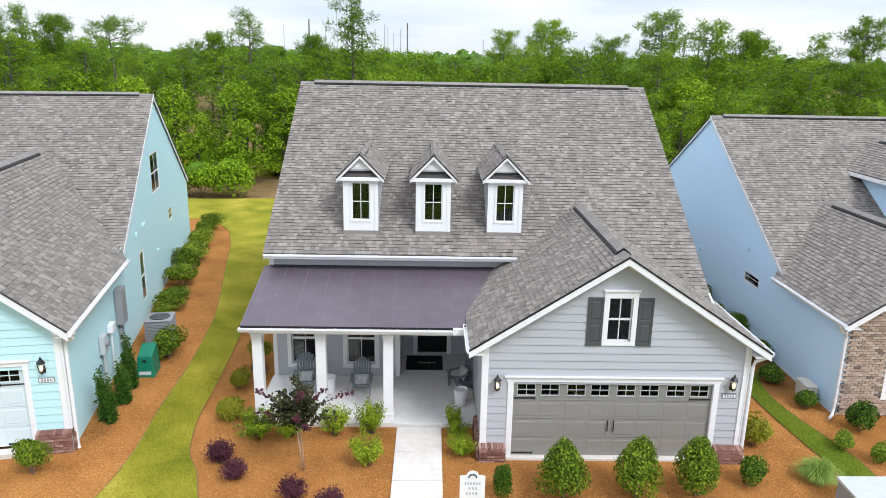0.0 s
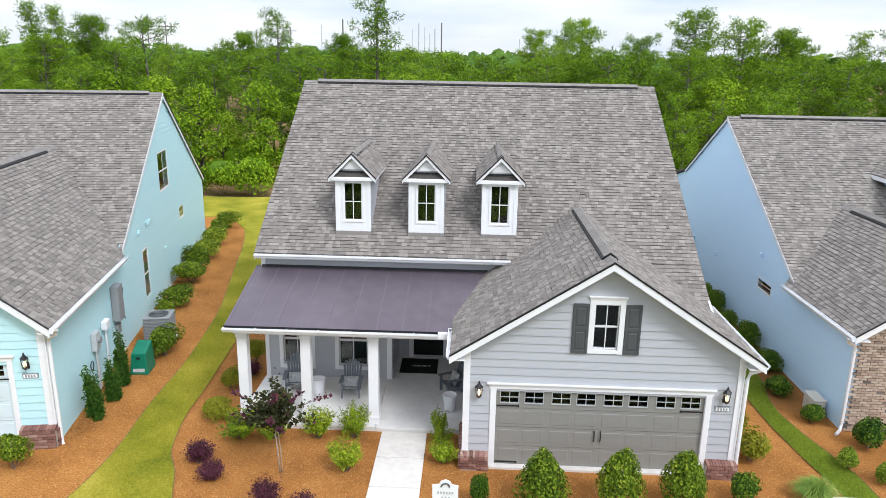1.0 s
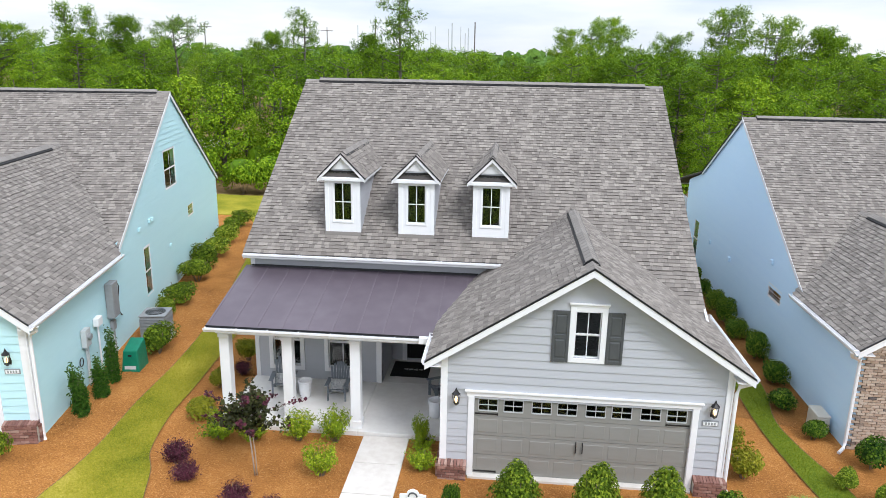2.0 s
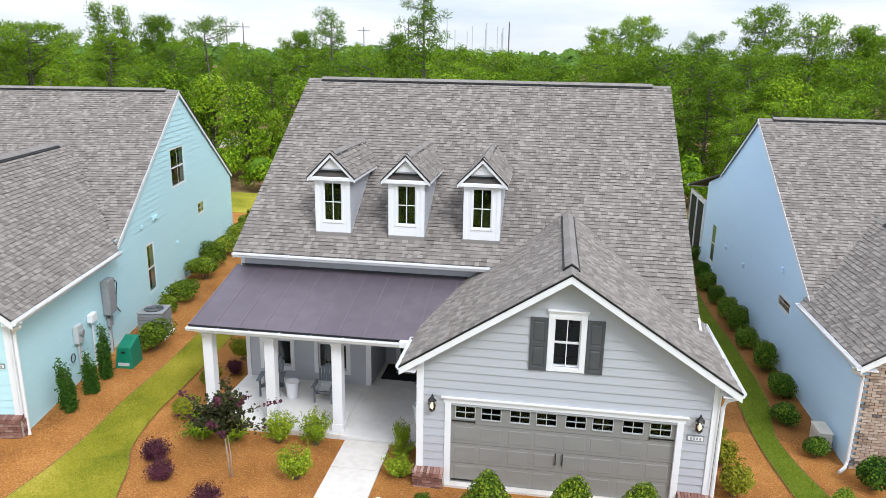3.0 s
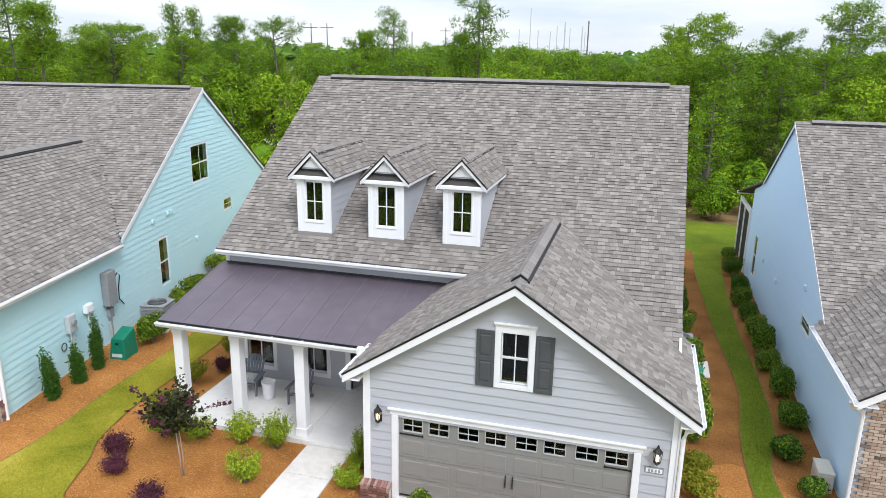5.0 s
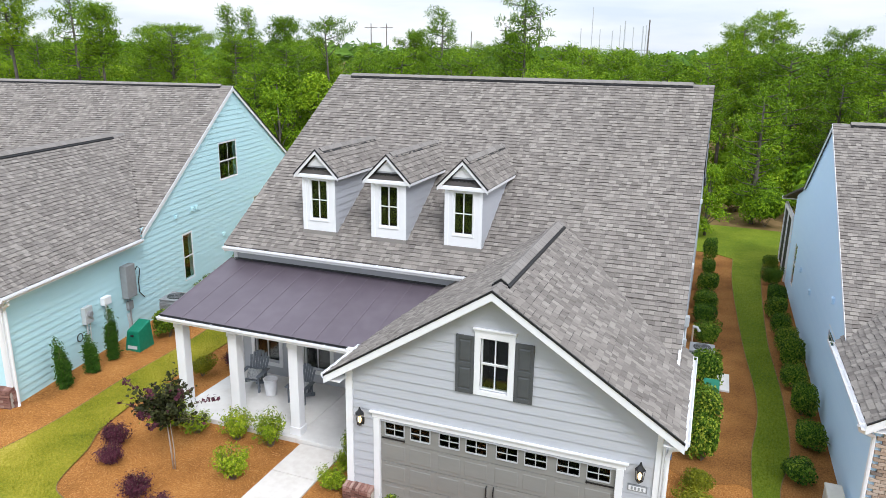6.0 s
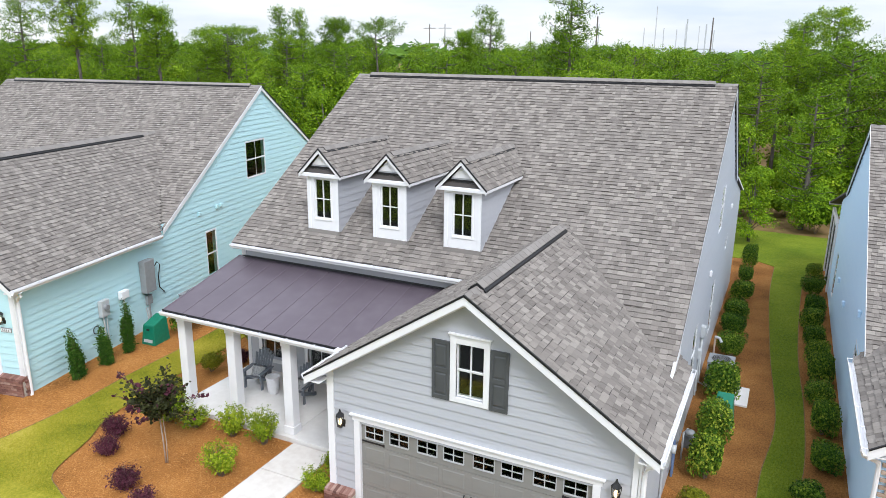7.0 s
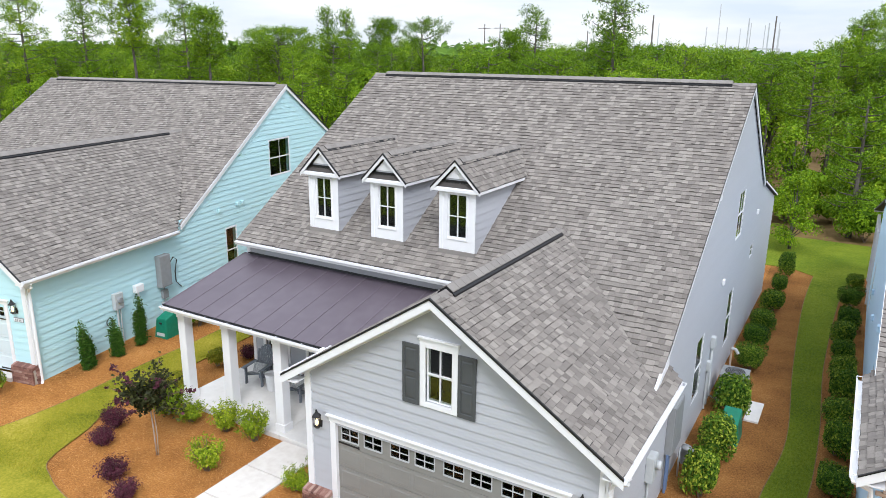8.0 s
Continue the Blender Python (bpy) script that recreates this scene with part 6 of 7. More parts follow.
def sprig_shrub(mat, seed, rx=0.5, h=0.9, n_stem=46, leaves=46, size=0.07, arch=0.25, aspect=0.5, low=0.3):
    """Stems that rise fanwise from the root, leafy over their upper two thirds."""
    rng = np.random.default_rng(seed)
    pos, nr, stems = [], [], MB()
    for i in range(n_stem):
        a, q = rng.uniform(0, 6.28), math.sqrt(rng.uniform(0.02, 1))
        L = h * rng.uniform(0.7, 1.08) * (1 - 0.35 * q * q)
        d = np.array([math.cos(a), math.sin(a), 0.0])
        foot, top = d * 0.07 * q, d * rx * q * rng.uniform(0.8, 1.1) + np.array([0, 0, L])
        mid = foot * 0.5 + top * 0.5 + d * -arch * 0.3 * q * rx + np.array([0, 0, arch * 0.25 * L])
        stems.tube([foot - np.array([0, 0, 0.03]), mid, top], 0.007, 4, 0.003)
        u = rng.uniform(low, 1.04, leaves)[:, None]
        p = (1 - u) ** 2 * foot + 2 * u * (1 - u) * mid + u * u * top
        pos.append(p + rng.normal(0, 0.045, (leaves, 3)))
        nr.append(np.tile(d * 0.6 + np.array([0, 0, 0.7]), (leaves, 1)) + rng.normal(0, 0.3, (leaves, 3)))
    pos = np.concatenate(pos)
    pos[:, 2] = np.maximum(pos[:, 2], 0.04)
    return leaf_mesh("foliage", pos, np.concatenate(nr), size, mat, rng, aspect), mesh_of("stem", stems, M_STEM)


SHRUBS = {}


def plant(kind, x, y, sx=1.0, sz=1.0, rot=None, z=0.0, by_wall=False):
    name, label, cat, meshes = SHRUBS[kind]
    fol, stem = meshes[random.randrange(len(meshes))]
    if x < -6.6 and 10 < y < 41:
        x, y = (x, y) if by_wall else uphill(x, y)
        z = float(land(x))
    root = thing(name, label, cat, Matrix.Translation((x, y, z)) @ Matrix.Rotation(random.uniform(0, 6.28) if rot is None else rot, 4, "Z") @ Matrix.Diagonal((sx, sx, sz, 1)), group=name + "s")
    for nm, me in (("foliage", fol), ("stem", stem)):
        o = new(nm, me)
        o.parent = root
    return root


SHRUBS["box"] = ("boxwood_shrub", "rounded dark green clipped shrub beside the house wall", "shrub", [shrub("box", M_BOX, s, 0.56, 0.92, 2600, 0.08, 0.28, 0, 0.4, 0.45) for s in (1, 2, 3)])
SHRUBS["holly"] = ("holly_shrub", "dense egg-shaped light green clipped shrub before the garage", "shrub", [shrub("holly", M_HOLLY, s, 0.62, 1.5, 5200, 0.075, 0.2, 0.52, 0.36, core=0.5) for s in (4, 5, 6)])
SHRUBS["hedge"] = ("hedge_shrub", "dense block-shaped dark green clipped shrub with yellow-green new tips", "shrub", [shrub("hedge", M_BOX, s, 0.46, 0.92, 4600, 0.066, 0.24, 0, 0.4, 0.5, boxy=True) for s in (61, 62, 63)])
SHRUBS["lime"] = ("rounded_shrub", "rounded yellow-green clipped shrub beside the aqua house", "shrub", [shrub("lime", M_HOLLY, s, 0.56, 0.92, 3200, 0.075, 0.35, 0, 0.45, 0.42) for s in (71, 72)])
SHRUBS["bright"] = ("green_shrub", "loose bright green shrub in pine straw", "shrub", [sprig_shrub(M_BRIGHT, s, 0.52, 0.82, 44, 42, 0.075) for s in (7, 8, 9)])
SHRUBS["gold"] = ("golden_shrub", "rounded golden-green shrub in pine straw", "shrub", [shrub("gold", M_GOLD, s, 0.5, 0.75, 2200, 0.07, 0.3, 0, 0.4, 0.42) for s in (10, 11)])
SHRUBS["purple"] = ("purple_shrub", "low mounded dark purple-leaved shrub in pine straw", "shrub", [sprig_shrub(M_PURPLE, s, 0.34, 0.50, 60, 40, 0.052, 0.3) for s in (12, 13)])
SHRUBS["column"] = ("columnar_shrub", "narrow upright dark green shrub by the wall", "shrub", [sprig_shrub(M_COLUMN, s, 0.085, 1.42, 20, 90, 0.085, 0.0, 0.45, 0.04) for s in (14, 15)])
SHRUBS["wild"] = ("wild_shrub", "large wild green bush at the wood's edge", "bush", [shrub("wild", M_DECID, s, 2.0, 2.8, 4200, 0.2, 0.35, 0, 0.45, 0.5) for s in (16, 17, 18)])

for x, y, s, h in ((3.07, 14.0, 0.98, 1.1), (4.75, 14.05, 0.93, 1.15), (6.18, 14.1, 0.92, 1.08)):
    plant("holly", x, y, s, h)
plant("hedge", 1.72, 14.05, 0.52, 0.98)
for x, y, s, h in ((-4.42, 16.55, 1.15, 1.0), (-2.42, 16.7, 0.9, 1.05), (-1.46, 16.75, 0.85, 1.15), (-1.44, 15.25, 0.9, 1.05), (-3.55, 16.6, 0.85, 0.7), (0.86, 15.75, 0.75, 0.75), (0.78, 16.5, 0.6, 0.7)):
    plant("bright", x, y, s, h)
for x, y, s, h in ((-5.55, 19.3, 0.95, 0.95), (-5.35, 17.55, 1.1, 0.9), (-5.4, 21.2, 1.0, 1.2), (8.45, 16.35, 1.15, 1.2), (8.4, 17.6, 1.1, 1.05), (8.45, 18.7, 0.9, 0.9)):
    plant("gold", x, y, s, h)
for x, y, s, h in ((-4.98, 15.35, 1.1, 1.15), (-4.5, 14.7, 1.0, 0.95), (-3.0, 13.9, 1.1, 1.0), (-2.1, 13.6, 1.0, 0.9), (-5.2, 20.2, 0.9, 0.9)):
    plant("purple", x, y, s, h)
for x, y, s, h in ((7.6, 14.55, 0.75, 0.95), (10.6, 20.1, 0.9, 0.75), (10.85, 18.4, 0.78, 0.72), (11.7, 17.15, 0.95, 1.0)):
    plant("box", x, y, s, h)
for x, y, s, h in ((10.75, 16.25, 0.85, 0.62), (11.3, 15.55, 0.9, 0.68)):
    plant("lime", x, y, s * 0.85, h)
for x, y, s, h in ((8.52, 20.15, 1.0, 1.5), (8.5, 22.2, 1.12, 1.22), (8.48, 24.45, 1.18, 1.45), (8.46, 27.7, 0.98, 1.0), (8.3, 29.8, 1.05, 0.98), (8.3, 31.4, 1.12, 0.95), (8.4, 33.8, 1.12, 1.05), (8.36, 36.5, 0.8, 0.8), (8.36, 38.9, 0.85, 1.4)):
    plant("hedge", x, y, s, h, rot=random.choice((0, 1.57, 3.14, 4.71)) + random.uniform(-0.12, 0.12))
for x, y, s, h in ((10.97, 21.8, 0.95, 0.9), (10.98, 23.62, 0.92, 1.22), (10.95, 25.5, 0.95, 0.85), (10.95, 27.0, 0.98, 1.15), (10.95, 28.3, 0.92, 1.05), (10.88, 30.0, 0.86, 0.92), (10.85, 31.6, 1.0, 1.05), (10.88, 33.2, 0.98, 1.05), (10.92, 35.8, 1.0, 0.95), (11.0, 38.6, 0.85, 0.8)):
    plant("hedge", x, y, s, h, rot=random.choice((0, 1.57, 3.14, 4.71)) + random.uniform(-0.12, 0.12))
A_M = aqua.matrix_world
for u, v, s, h in ((0.95, 9.9, 1.25, 1.1), (0.95, 12.6, 1.4, 1.3), (0.85, 14.6, 1.4, 1.3), (0.85, 16.6, 1.3, 1.2), (0.85, 19.0, 1.25, 1.25), (0.85, 20.6, 1.2, 1.2), (0.95, 22.4, 1.2, 1.15), (0.85, 8.6, 0.8, 0.8)):
    p = A_M @ Vector((u, v, 0))
    plant("lime", p.x - 0.15, p.y, s * 1.1, h * 1.05, by_wall=True)
plant("lime", -8.55, 21.35, 1.3, 1.25)
for x, y, s, h in ((-8.55, 17.15, 1.1, 0.85), (-8.78, 17.28, 1.1, 1.02), (-8.68, 17.4, 0.85, 0.7), (-8.72, 18.25, 1.2, 0.8), (-8.6, 18.32, 0.9, 0.66), (-8.98, 19.4, 1.25, 1.05), (-8.84, 19.2, 1.1, 0.85)):
    plant("column", x, y, s, h)
plant("lime", -9.35, 14.75, 0.78, 1.2)
plant("bright", 0.7, 16.95, 0.5, 1.0)


def tuft(x, y, r, h, n=1300):
    rng = np.random.default_rng(77)
    a, k = rng.uniform(0, 6.28, n), np.sqrt(rng.uniform(0, 1, n))
    mb = MB()
    for t, q in zip(a, k):
        d = Vector((math.cos(t), math.sin(t), 0))
        j = rng.uniform(0.6, 1.25)
        p0, tip = d * q * r * 0.25, d * (q * r * j + 0.08) + Z * h * (0.25 + 0.7 * (1 - q)) * j
        mid = p0 * 0.45 + tip * 0.55 + Z * h * 0.3 * j
        w = Vector((-d.y, d.x, 0)) * 0.005
        mb.add([p0 - w, p0 + w, mid + w, tip, mid - w], [(0, 1, 2, 4), (4, 2, 3)])
    ob = part("grass_clump", mb, M_TUFT)
    ob.matrix_world = pose(x, y, 0)
    tagged(ob, "fine-bladed bright green ornamental grass clump", "grass clump")


tuft(9.3, 14.75, 0.55, 0.62)

# young purple-leaved tree
yt = thing("young_tree", "slender young tree with dark purple-green leaves and pale stems", "tree", pose(-2.97, 15.05, 0))
rng = np.random.default_rng(21)
part("trunk", MB().tube([(0, 0, -0.05), (-0.05, 0.02, 0.6), (-0.1, 0.03, 1.15), (-0.14, 0.04, 1.6)], 0.02, 8, 0.012), M_TANSTEM, yt, smooth=True)
part("trunk", MB().tube([(0.05, 0.0, -0.05), (0.02, 0.05, 0.5), (-0.04, 0.07, 1.1), (-0.02, 0.1, 1.7)], 0.013, 8, 0.009), M_TANSTEM, yt, smooth=True)
pos, nr, tips, tip_n = [], [], [], []
for i in range(40):
    sprig = i < 7               # long shoots with red new leaves
    a, el = rng.uniform(0, 6.28), rng.uniform(0.05, 1.2) if not sprig else rng.uniform(0.2, 0.9)
    L = rng.uniform(0.42, 0.92) if not sprig else rng.uniform(1.05, 1.35)
    d = Vector((math.cos(a) * math.cos(el), math.sin(a) * math.cos(el), math.sin(el) * 0.9))
    p0 = Vector((-0.1, 0.05, 1.2 + 0.4 * rng.uniform(0, 1)))
    part("limb", MB().tube([p0, p0 + d * L * 0.55, p0 + d * L + Z * 0.04], 0.010, 5, 0.004), M_STEM, yt)
    for k in range(46):
        t = rng.uniform(0.25, 1.05)
        red = sprig and t > 0.62 or rng.uniform(0, 1) < 0.06
        (tips if red else pos).append(np.array(p0 + d * L * t) + rng.normal(0, 0.035 if sprig else 0.07, 3))
        (tip_n if red else nr).append(np.array([rng.normal(0, 0.5), rng.normal(0, 0.5), 0.7]))
for nm, p, q, m in (("foliage", pos, nr, M_REDBUD), ("new_leaves", tips, tip_n, M_PURPLE)):
    new(nm, leaf_mesh(nm, np.array(p), np.array(q), 0.10, m, rng, 0.85)).parent = yt


# ---- woods ----
def pine(seed, h=11.0, crown_from=0.45, spread=2.3, n_limb=34, clumps=4, needles=60, flat=0.0, mat=None):
    """Trunk and limbs with bunches of needles along them; flat draws the limbs out at one height, like an umbrella."""
    rng = np.random.default_rng(seed)
    lean = rng.normal(0, 0.25, 2)
    trunk = MB().tube([(lean[0] * t * t, lean[1] * t * t, h * t) for t in (0, 0.25, 0.5, 0.75, 0.97)], 0.17, 7, 0.04)
    cen = []
    for i in range(n_limb):
        u = (i + rng.uniform(0, 1)) / n_limb
        t = crown_from + (1 - crown_from) * u
        a = i * 2.4 + rng.uniform(-0.6, 0.6)
        L = spread * (0.3 + 0.8 * math.sin(math.pi * min(1, (1.02 - u) * 0.72 + 0.1))) * rng.uniform(0.6, 1.1)
        up = rng.uniform(0.05, 0.5) * L if not flat else (1 - t) * h * flat * rng.uniform(0.7, 1.1)
        p0 = np.array([lean[0] * t * t, lean[1] * t * t, h * t])
        tip = p0 + np.array([math.cos(a) * L, math.sin(a) * L, up])
        trunk.tube([p0, p0 * 0.5 + tip * 0.5 + np.array([0, 0, -0.08 * L]), tip], 0.045, 4, 0.015)
        for j in range(clumps):
            q = 0.42 + 0.6 * j / max(1, clumps - 1)
            cen.append(p0 + (tip - p0) * q + rng.normal(0, 0.2, 3) * np.array([1, 1, 0.6]))
    cen.append(np.array([lean[0], lean[1], h]))
    cen = np.repeat(np.array(cen), needles, 0)
    n = len(cen)
    v = rng.normal(0, 1, (n, 3))
    v /= np.linalg.norm(v, axis=1)[:, None]
    along = np.cross(v, rng.normal(0, 1, (n, 3)))
    along = along / np.linalg.norm(along, axis=1)[:, None] * 0.85 + v * 0.55
    w = np.cross(v, along)
    w *= (rng.uniform(0.024, 0.042, n) / np.linalg.norm(w, axis=1))[:, None]
    cen = cen + v * np.array([1, 1, 0.8]) * rng.uniform(0.15, 0.42, n)[:, None] + rng.normal(0, 0.06, (n, 3))
    tip = cen + (along + rng.normal(0, 0.2, (n, 3))) * rng.uniform(0.13, 0.24, n)[:, None]
    me = bpy.data.meshes.new("crown")
    me.from_pydata(np.stack([cen - w, cen + w, tip], 1).reshape(-1, 3).tolist(), [], np.arange(3 * n).reshape(-1, 3).tolist())
    me.materials.append(mat or M_PINE)
    return me, mesh_of("trunk", trunk, M_BARK, True)


def broadleaf(seed, h=7.5, r=2.6, n=5000, leaf=0.2, mat=None):
    rng = np.random.default_rng(seed)
    trunk = MB().tube([(0, 0, -0.1), (0.1, 0, h * 0.25), (0, 0.1, h * 0.5), (0.05, 0, h * 0.8)], 0.16, 7, 0.05)
    pos, nr = [], []
    k = 22
    for i in range(k):
        t = (i + 0.5) / k
        a, q = rng.uniform(0, 6.28), math.sqrt(rng.uniform(0.05, 1))
        z = h * (0.12 + 0.76 * t)
        rad = r * (1 - 0.75 * t ** 2.2) * q
        c = np.array([math.cos(a) * rad * 0.8, math.sin(a) * rad * 0.8, z])
        trunk.tube([(0.05, 0.05, max(0.3, z * 0.55)), c * np.array([0.5, 0.5, 0.85]), c], 0.05, 4, 0.02)
        cr = r * rng.uniform(0.34, 0.56)
        d = sphere_dirs(n // k, rng, -0.5)
        rr = lumpy(d, rng, 6, 0.4) * rng.uniform(0.55, 1.05, len(d)) * cr
        pos.append(c + d * rr[:, None] * np.array([1, 1, 0.8]))
        nr.append(d + np.array([0, 0, 0.6]))
    me = leaf_mesh("crown", np.concatenate(pos), np.concatenate(nr), leaf, mat or M_DECID, rng, 0.62)
    return me, mesh_of("trunk", trunk, M_BARK, True)


PINES = [pine(s, 11.0, cf, sp) for s, cf, sp in ((31, 0.45, 2.2), (32, 0.52, 2.0), (33, 0.35, 2.3), (34, 0.58, 2.4))]
YOUNG = [pine(s, 8.0, 0.06, 1.9, 46, 4, 46) for s in (35, 36, 37)]
BROAD = [broadleaf(s) for s in (41, 42, 43, 44)]
# shapes of the pines that stand out against the sky
SLIM = [pine(s, 11.0, 0.6, 0.7, 26, 2, 60) for s in (81, 82)]
ROUND = [pine(s, 11.0, 0.64, 1.7, 40, 4, 58) for s in (83,)]
SPARSE = [pine(s, 11.0, 0.66, 2.4, 13, 5, 50, flat=0.7) for s in (84, 85)]
UMBRELLA = [pine(86, 11.0, 0.55, 4.6, 46, 8, 52, flat=0.75)]
SPIRE = [pine(s, 11.0, 0.42, 1.6, 30, 3, 60) for s in (87, 88)]
BROADPINE = [pine(s, 11.0, 0.2, 2.2, 60, 5, 54) for s in (89, 90)]


def tree(kind, x, y, s, sz=None):
    pool, name, label = {"pine": (PINES, "pine_tree", "tall pine with a bare trunk and open tufted crown"), "slim": (SLIM, "pine_tree", "tall slim pine with a narrow tufted crown"),
                         "round": (ROUND, "pine_tree", "tall pine with a dense rounded crown"), "sparse": (SPARSE, "pine_tree", "tall thin-crowned pine with few spreading limbs"),
                         "umbrella": (UMBRELLA, "pine_tree", "broad flat-topped pine with a leaning bare trunk"), "spire": (SPIRE, "pine_tree", "tall open pine with whorled limbs"),
                         "wide": (BROADPINE, "pine_tree", "full dense pine with a broad crown"), "young": (YOUNG, "young_pine", "young pine with tufts of needles to the ground"),
                         "broad": (BROAD, "broadleaf_tree", "leafy light green broadleaf tree at the wood's edge")}[kind]
    crown, trunk = pool[random.randrange(len(pool))]
    root = thing(name, label, "tree", Matrix.Translation((x, y, -0.05)) @ Matrix.Rotation(random.uniform(0, 6.28), 4, "Z") @ Matrix.Diagonal((s, s, sz or s, 1)), group=name + "s")
    for nm, me in (("trunk", trunk), ("crown", crown)):
        o = new(nm, me)
        o.parent = root
    return root


for kind, x, y, h in (("spire", -6.2, 58.1, 14.0), ("wide", 22.9, 74, 13.9), ("slim", -36.0, 62.3, 13.1), ("slim", -34.5, 63.6, 12.9), ("spire", -16.8, 67.8, 12.9), ("wide", 11.6, 72, 12.8),
                      ("wide", 23.9, 64, 12.4), ("round", 28.5, 66, 12.0), ("sparse", -30.1, 70.3, 12.5), ("round", -36.5, 71.5, 12.5), ("umbrella", -47.0, 66.4, 11.6), ("wide", 9.0, 92, 12.5),
                      ("pine", -71, 52, 15.8), ("spire", -60, 52, 14.6), ("round", -52, 52, 14.7), ("spire", -45, 52.5, 14.0), ("round", -41.7, 52, 12.7), ("wide", 39, 66, 13.2), ("spire", 9.2, 66, 11.9),
                      ("round", -21, 72, 11.2), ("spire", 36, 68, 11.8), ("round", 33, 75, 11.6), ("wide", 16.5, 70, 11.2), ("round", -12, 75, 11.2)):
    tree(kind, x, y, h / 11.0 * 0.97, h / 11.0)
random.seed(5)
placed = []
for _ in range(2600):
    if len(placed) >= 285:
        break
    y = 47 + 70 * random.random() ** 1.5
    x = random.uniform(-34 - y * 0.95, 24 + y * 0.28)
    if any((x - a) ** 2 + (y - b) ** 2 < (2.2 if y < 70 else 3.2) ** 2 for a, b in placed):
        continue
    if (-21 < x < -7 and y < 55) or (-24 < x < -14 and 46 < y < 49):
        continue
    placed.append((x, y))
    u = random.random()
    if y < 56 and x < 4:
        tree("broad" if u < 0.72 else "young", x, y, random.uniform(0.72, 1.02))
    elif y < 56:
        tree("young" if u < 0.55 else "broad", x, y, random.uniform(0.7, 1.0))
    else:
        kind = "pine" if u < 0.42 else ("young" if u < 0.78 else "broad")
        tree(kind, x, y, random.uniform(0.74, 0.95) if kind == "pine" else random.uniform(0.95, 1.25))
for x, y, s in ((-14.5, 53.5, 1.08), (-11.5, 56.5, 1.0), (-18.5, 52, 1.05), (-22.5, 55, 1.1), (8.0, 43.9, 0.56), (10.6, 54, 0.9), (-27, 56, 1.15)):
    tree("broad", x, y, s)
for x, y, s in ((-15.7, 48.0, 0.95), (-13.7, 48.5, 1.0), (-19.6, 48.2, 1.15), (-21, 48.5, 1.0), (-24.5, 48, 1.1), (4, 50, 0.7), (7.2, 50.2, 0.8), (11.2, 47.6, 0.75), (13.5, 50, 0.9), (16, 51, 0.9), (-1, 50, 0.8), (19, 50, 0.9)):
    plant("wild", x, y, s * 1.08, s * 1.22)

SHRUBS["scrub"] = ("wild_shrub", "wild green undergrowth bush at the wood's edge", "bush", [shrub("scrub", M_DECID, s, 1.7, 2.6, 1000, 0.38, 0.4, 0, 0.4, 0.6) for s in (51, 52, 53)])
for i in range(130):
    y = random.uniform(48.5, 66)
    x = random.uniform(-30 - y * 0.8, 20 + y * 0.22)
    if not (-16 < x < -6 and y < 56):
        plant("scrub", x, y, random.uniform(0.7, 1.25), random.uniform(0.7, 1.4))

for i in range(30):     # undergrowth across the street
    plant("scrub", -46 + i * 3.3, random.uniform(-9.5, -7), random.uniform(0.9, 1.2), random.uniform(0.9, 1.5))
for i in range(12):     # trees across the street, behind the camera
    tree("broad" if i % 3 else "pine", -46 + i * 8.4 + random.uniform(-1, 1), random.uniform(-22, -14), random.uniform(0.75, 0.95))

rng = np.random.default_rng(9)
n = 40000
yy = 112 + 480 * rng.uniform(0, 1, n) ** 2.0
xx = rng.uniform(-1, 1, n) * (90 + yy * 0.9) - yy * 0.35
bump = np.array([noise.noise((x * 0.06, y * 0.03, 0)) + 0.6 * noise.noise((x * 0.23, y * 0.1, 3)) for x, y in zip(xx, yy)])
zt = 8.6 + 3.2 * bump
zz = np.where(rng.uniform(0, 1, n) < 0.8, zt - rng.uniform(0, 1.6, n), zt * rng.uniform(0.2, 1, n))
far = new("far_woods", leaf_mesh("far_woods", np.stack([xx, yy, zz], 1), np.tile([0, -0.4, 0.8], (n, 1)), 2.0, M_FARWOOD, rng, 0.7))
tagged(far, "distant green woods to the horizon", "woods", kind="stuff")


def pole(x, y, h, mat, r=0.16, arms=0):
    root = thing("utility_pole", "tall thin utility pole beyond the woods", "pole", pose(x, y, 0), group="utility poles")
    part("shaft", MB().tube([(0, 0, 0), (0, 0, h)], r, 8, r * 0.7), mat, root)
    for k in range(arms):
        part("crossarm", MB().box(-1.6, 1.6, -0.08, 0.08, h - 1.0 - k * 1.4, h - 0.85 - k * 1.4), mat, root)


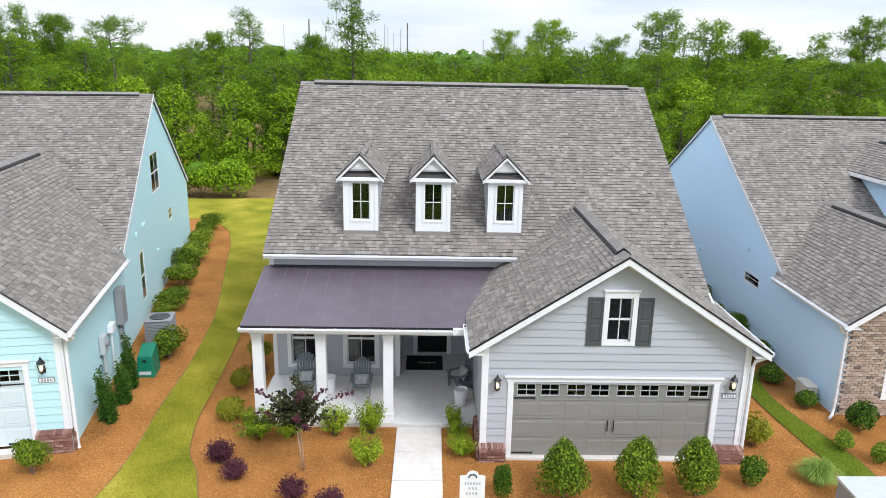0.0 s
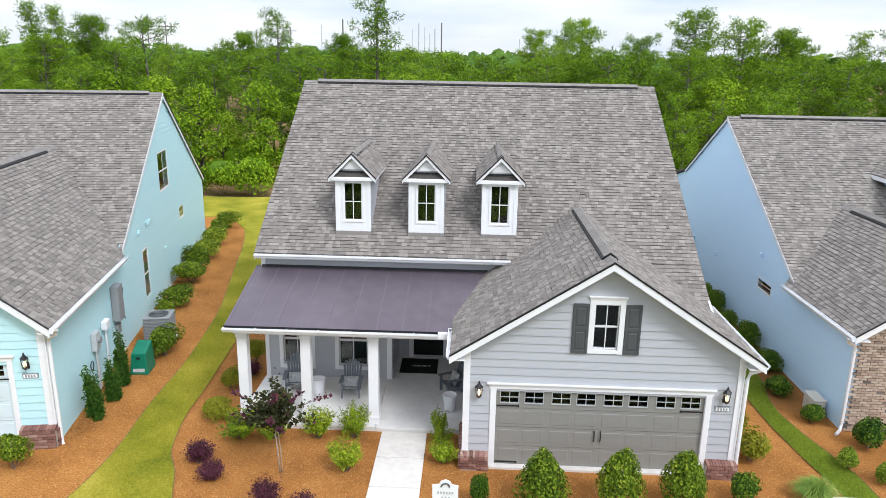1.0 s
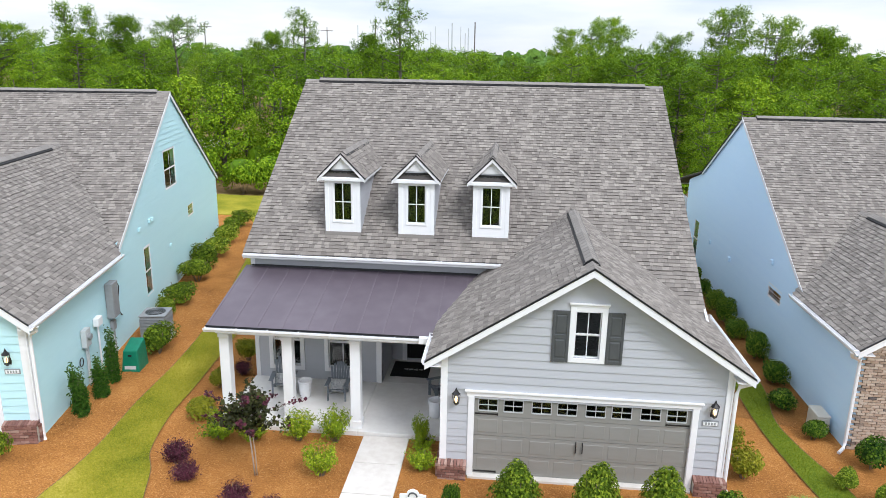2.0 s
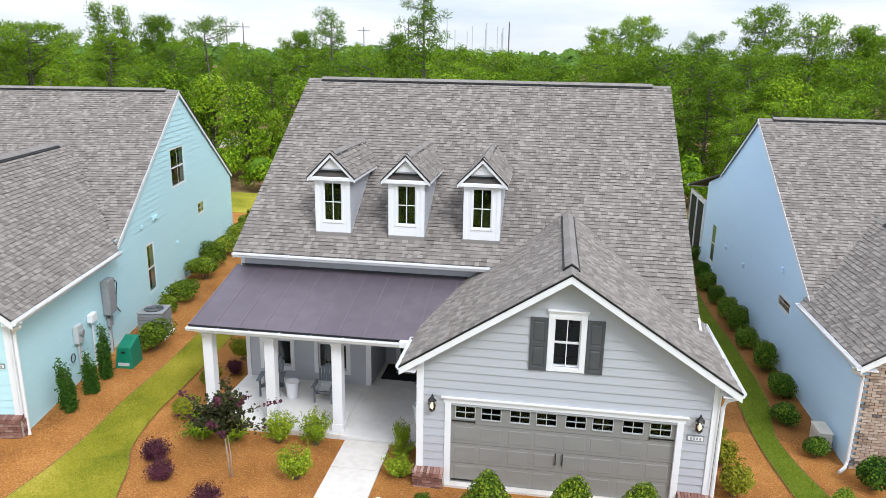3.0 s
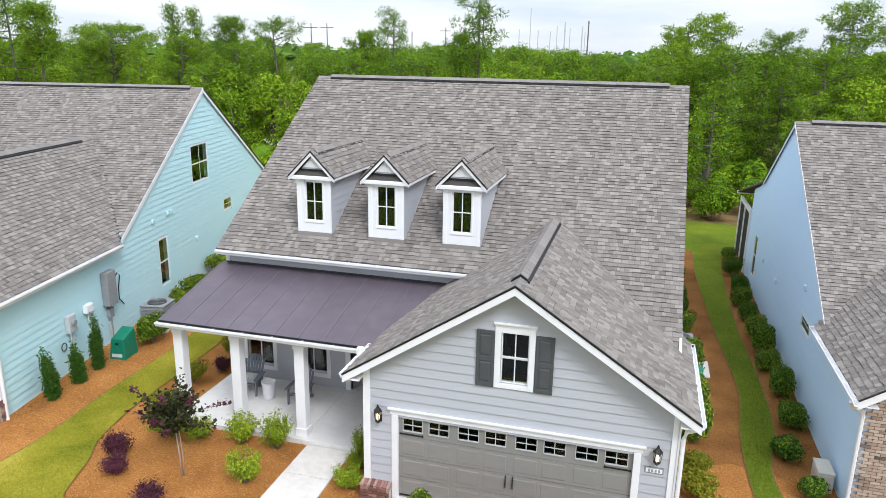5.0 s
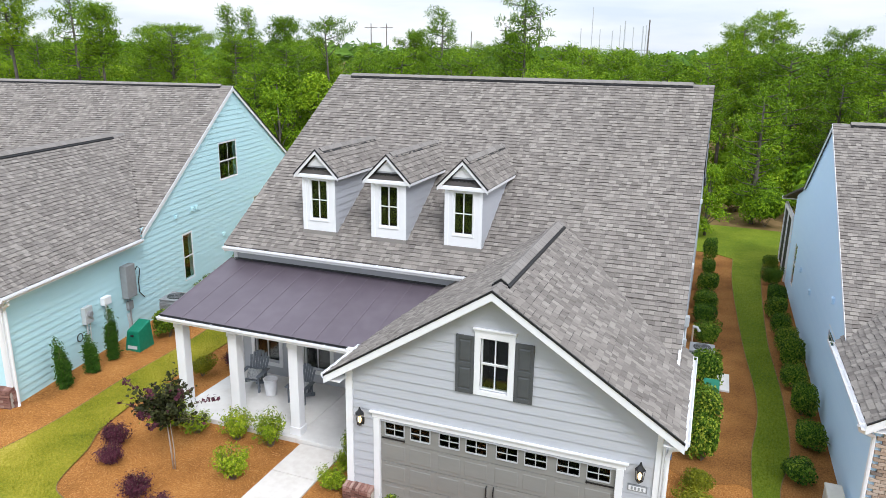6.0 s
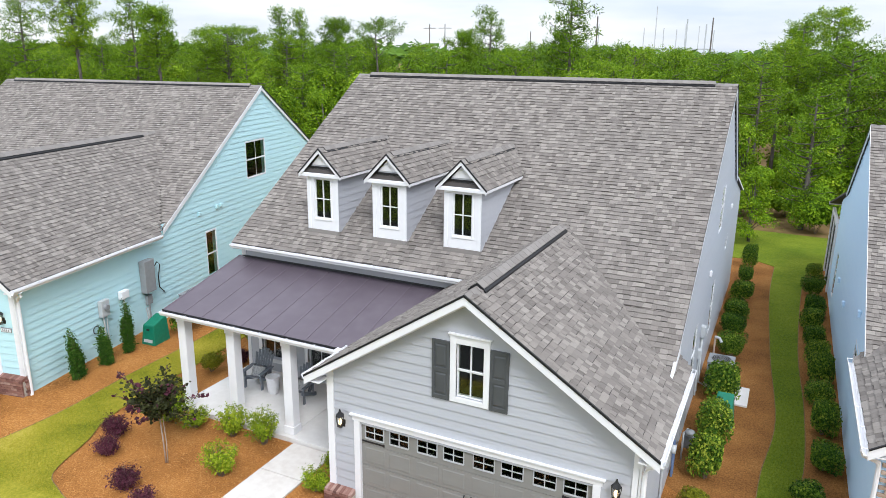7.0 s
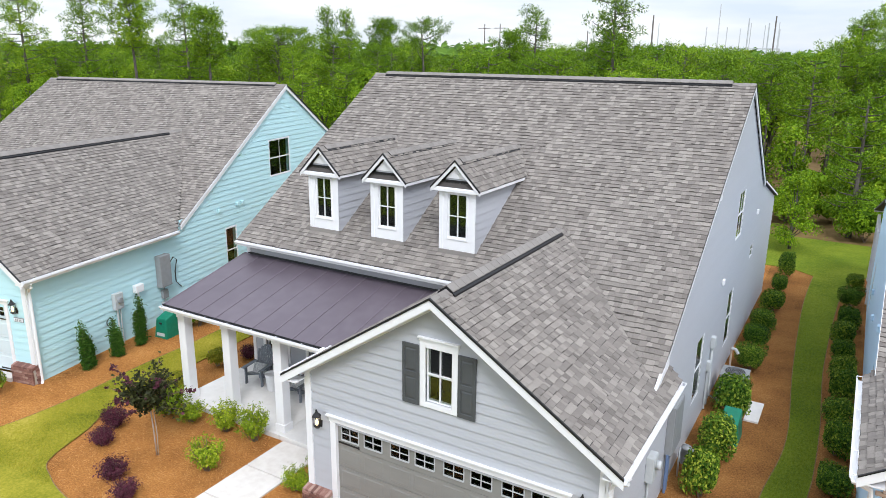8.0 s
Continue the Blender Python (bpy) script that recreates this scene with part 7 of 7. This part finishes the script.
for x, y, h, m, a in ((-19.6, 118, 14.9, M_POLE, 0), (-8.9, 137, 15.2, M_PALEPOLE, 0), (-6.0, 139, 14.4, M_PALEPOLE, 0), (-4.6, 135, 15.3, M_POLE, 0), (-27, 210, 22, M_PALEPOLE, 0), (-22, 230, 18, M_PALEPOLE, 0), (-17, 220, 17, M_PALEPOLE, 0),
                      (-13, 215, 17.5, M_PALEPOLE, 0), (-70, 160, 15.6, M_POLE, 1), (-66, 160, 15.6, M_POLE, 1), (48, 140, 14.6, M_POLE, 1), (50, 138, 14.8, M_POLE, 1), (58, 150, 14.2, M_POLE, 1), (-40, 200, 17, M_PALEPOLE, 0), (-46, 190, 16, M_POLE, 1),
                      (-20, 200, 15.5, M_PALEPOLE, 0), (-24, 205, 16, M_PALEPOLE, 0), (-31, 215, 16.5, M_PALEPOLE, 0), (-52, 180, 14.5, M_POLE, 0), (-10, 190, 15, M_PALEPOLE, 0), (12, 175, 13.6, M_PALEPOLE, 0)):
    pole(x, y, h, m, 0.15, a)


gantry = thing("substation_gantry", "pale steel substation gantry beyond the woods", "gantry", pose(-36, 175, 0))
for k in range(5):
    part("upright", MB().tube([(k * 7, 0, 0), (k * 7, 0, 10.6)], 0.2, 6), M_PALEPOLE, gantry)
for z in (9.3, 10.4):
    part("beam", MB().box(0, 28, -0.2, 0.2, z, z + 0.25), M_PALEPOLE, gantry)


# ---- pine straw and grass ----
def scatter(name, n, box, keep, length, width, mat, label, category, upright, seed, lift):
    """Many loose strands as one object, over the stretch of ground where keep() says so."""
    rng = np.random.default_rng(seed)
    x, y = rng.uniform(box[0], box[1], n), rng.uniform(box[2], box[3], n)
    ok = keep(x, y)
    x, y = x[ok], y[ok]
    n = len(x)
    a = rng.uniform(0, 2 * math.pi, n)
    L = length * rng.uniform(0.5, 1.3, n)
    d = np.stack([np.cos(a), np.sin(a)], 1)
    w = np.stack([-d[:, 1], d[:, 0]], 1) * width
    p = np.stack([x, y], 1)
    lift = lift + land(x)
    if upright:
        v = np.stack([np.c_[p - w, lift], np.c_[p + w, lift], np.c_[p + d * L[:, None] * 0.5, lift + L]], 1).reshape(-1, 3)
        f = np.arange(3 * n).reshape(-1, 3)
    else:
        z0, z1 = lift + rng.uniform(0, 0.012, n), lift + rng.uniform(0.004, 0.03, n)
        q = p + d * L[:, None]
        v = np.stack([np.c_[p - w, z0], np.c_[p + w, z0], np.c_[q + w, z1], np.c_[q - w, z1]], 1).reshape(-1, 3)
        f = np.arange(4 * n).reshape(-1, 4)
    me = bpy.data.meshes.new(name)
    me.from_pydata(v.tolist(), [], f.tolist())
    me.materials.append(mat)
    return tagged(new(name, me), label, category, kind="stuff")


def edge_x(line, y):
    q = sorted((p.y, p.x) for p in smooth_line(line))
    return np.interp(y, [a for a, _ in q], [b for _, b in q])


def on_left_lawn(x, y):
    return (x > edge_x(LEFT_EDGE, y)) & (x < edge_x(LEFT_INNER, y))


def thinning(inside):
    r = np.random.default_rng(8)
    return lambda x, y: inside(x, y) & (r.uniform(0, 1, len(x)) < np.clip((36 - y) / 16, 0, 1))


def on_right_lawn(x, y):
    return (x > edge_x(RIGHT_INNER, y)) & (x < edge_x(RIGHT_OUTER, y))


def on_straw(x, y):
    slabs = ((x > -4.75) & (x < 1.4) & (y > 17.05)) | ((x > -0.85) & (x < 0.41)) | ((x > 1.2) & (x < 7.8) & (y > 15.4))
    side_bed = (x > 7.6) & (y > 19.2)
    return ~side_bed & ~on_left_lawn(x, y) & ~on_right_lawn(x, y) & ~slabs & (x > -8.6 - (y - 15.5) * 0.187 + 0.05) & (x < 11.45)


scatter("pine_straw", 110000, (-10.5, 11.5, 12.8, 27), on_straw, 0.11, 0.0032, M_NEEDLE, "scattered orange-brown pine needles", "pine straw", False, 3, 0.002)
scatter("grass", 120000, (-11, -4, 12.9, 36), thinning(on_left_lawn), 0.05, 0.006, M_BLADE, "short mown grass blades", "grass", True, 4, 0.03)
# strip between the houses: blade colour carries the shade there
scatter("grass", 40000, (9.2, 11.2, 13, 36), thinning(on_right_lawn), 0.05, 0.006, M_BLADE_SHADED, "short mown grass blades", "grass", True, 5, 0.03)
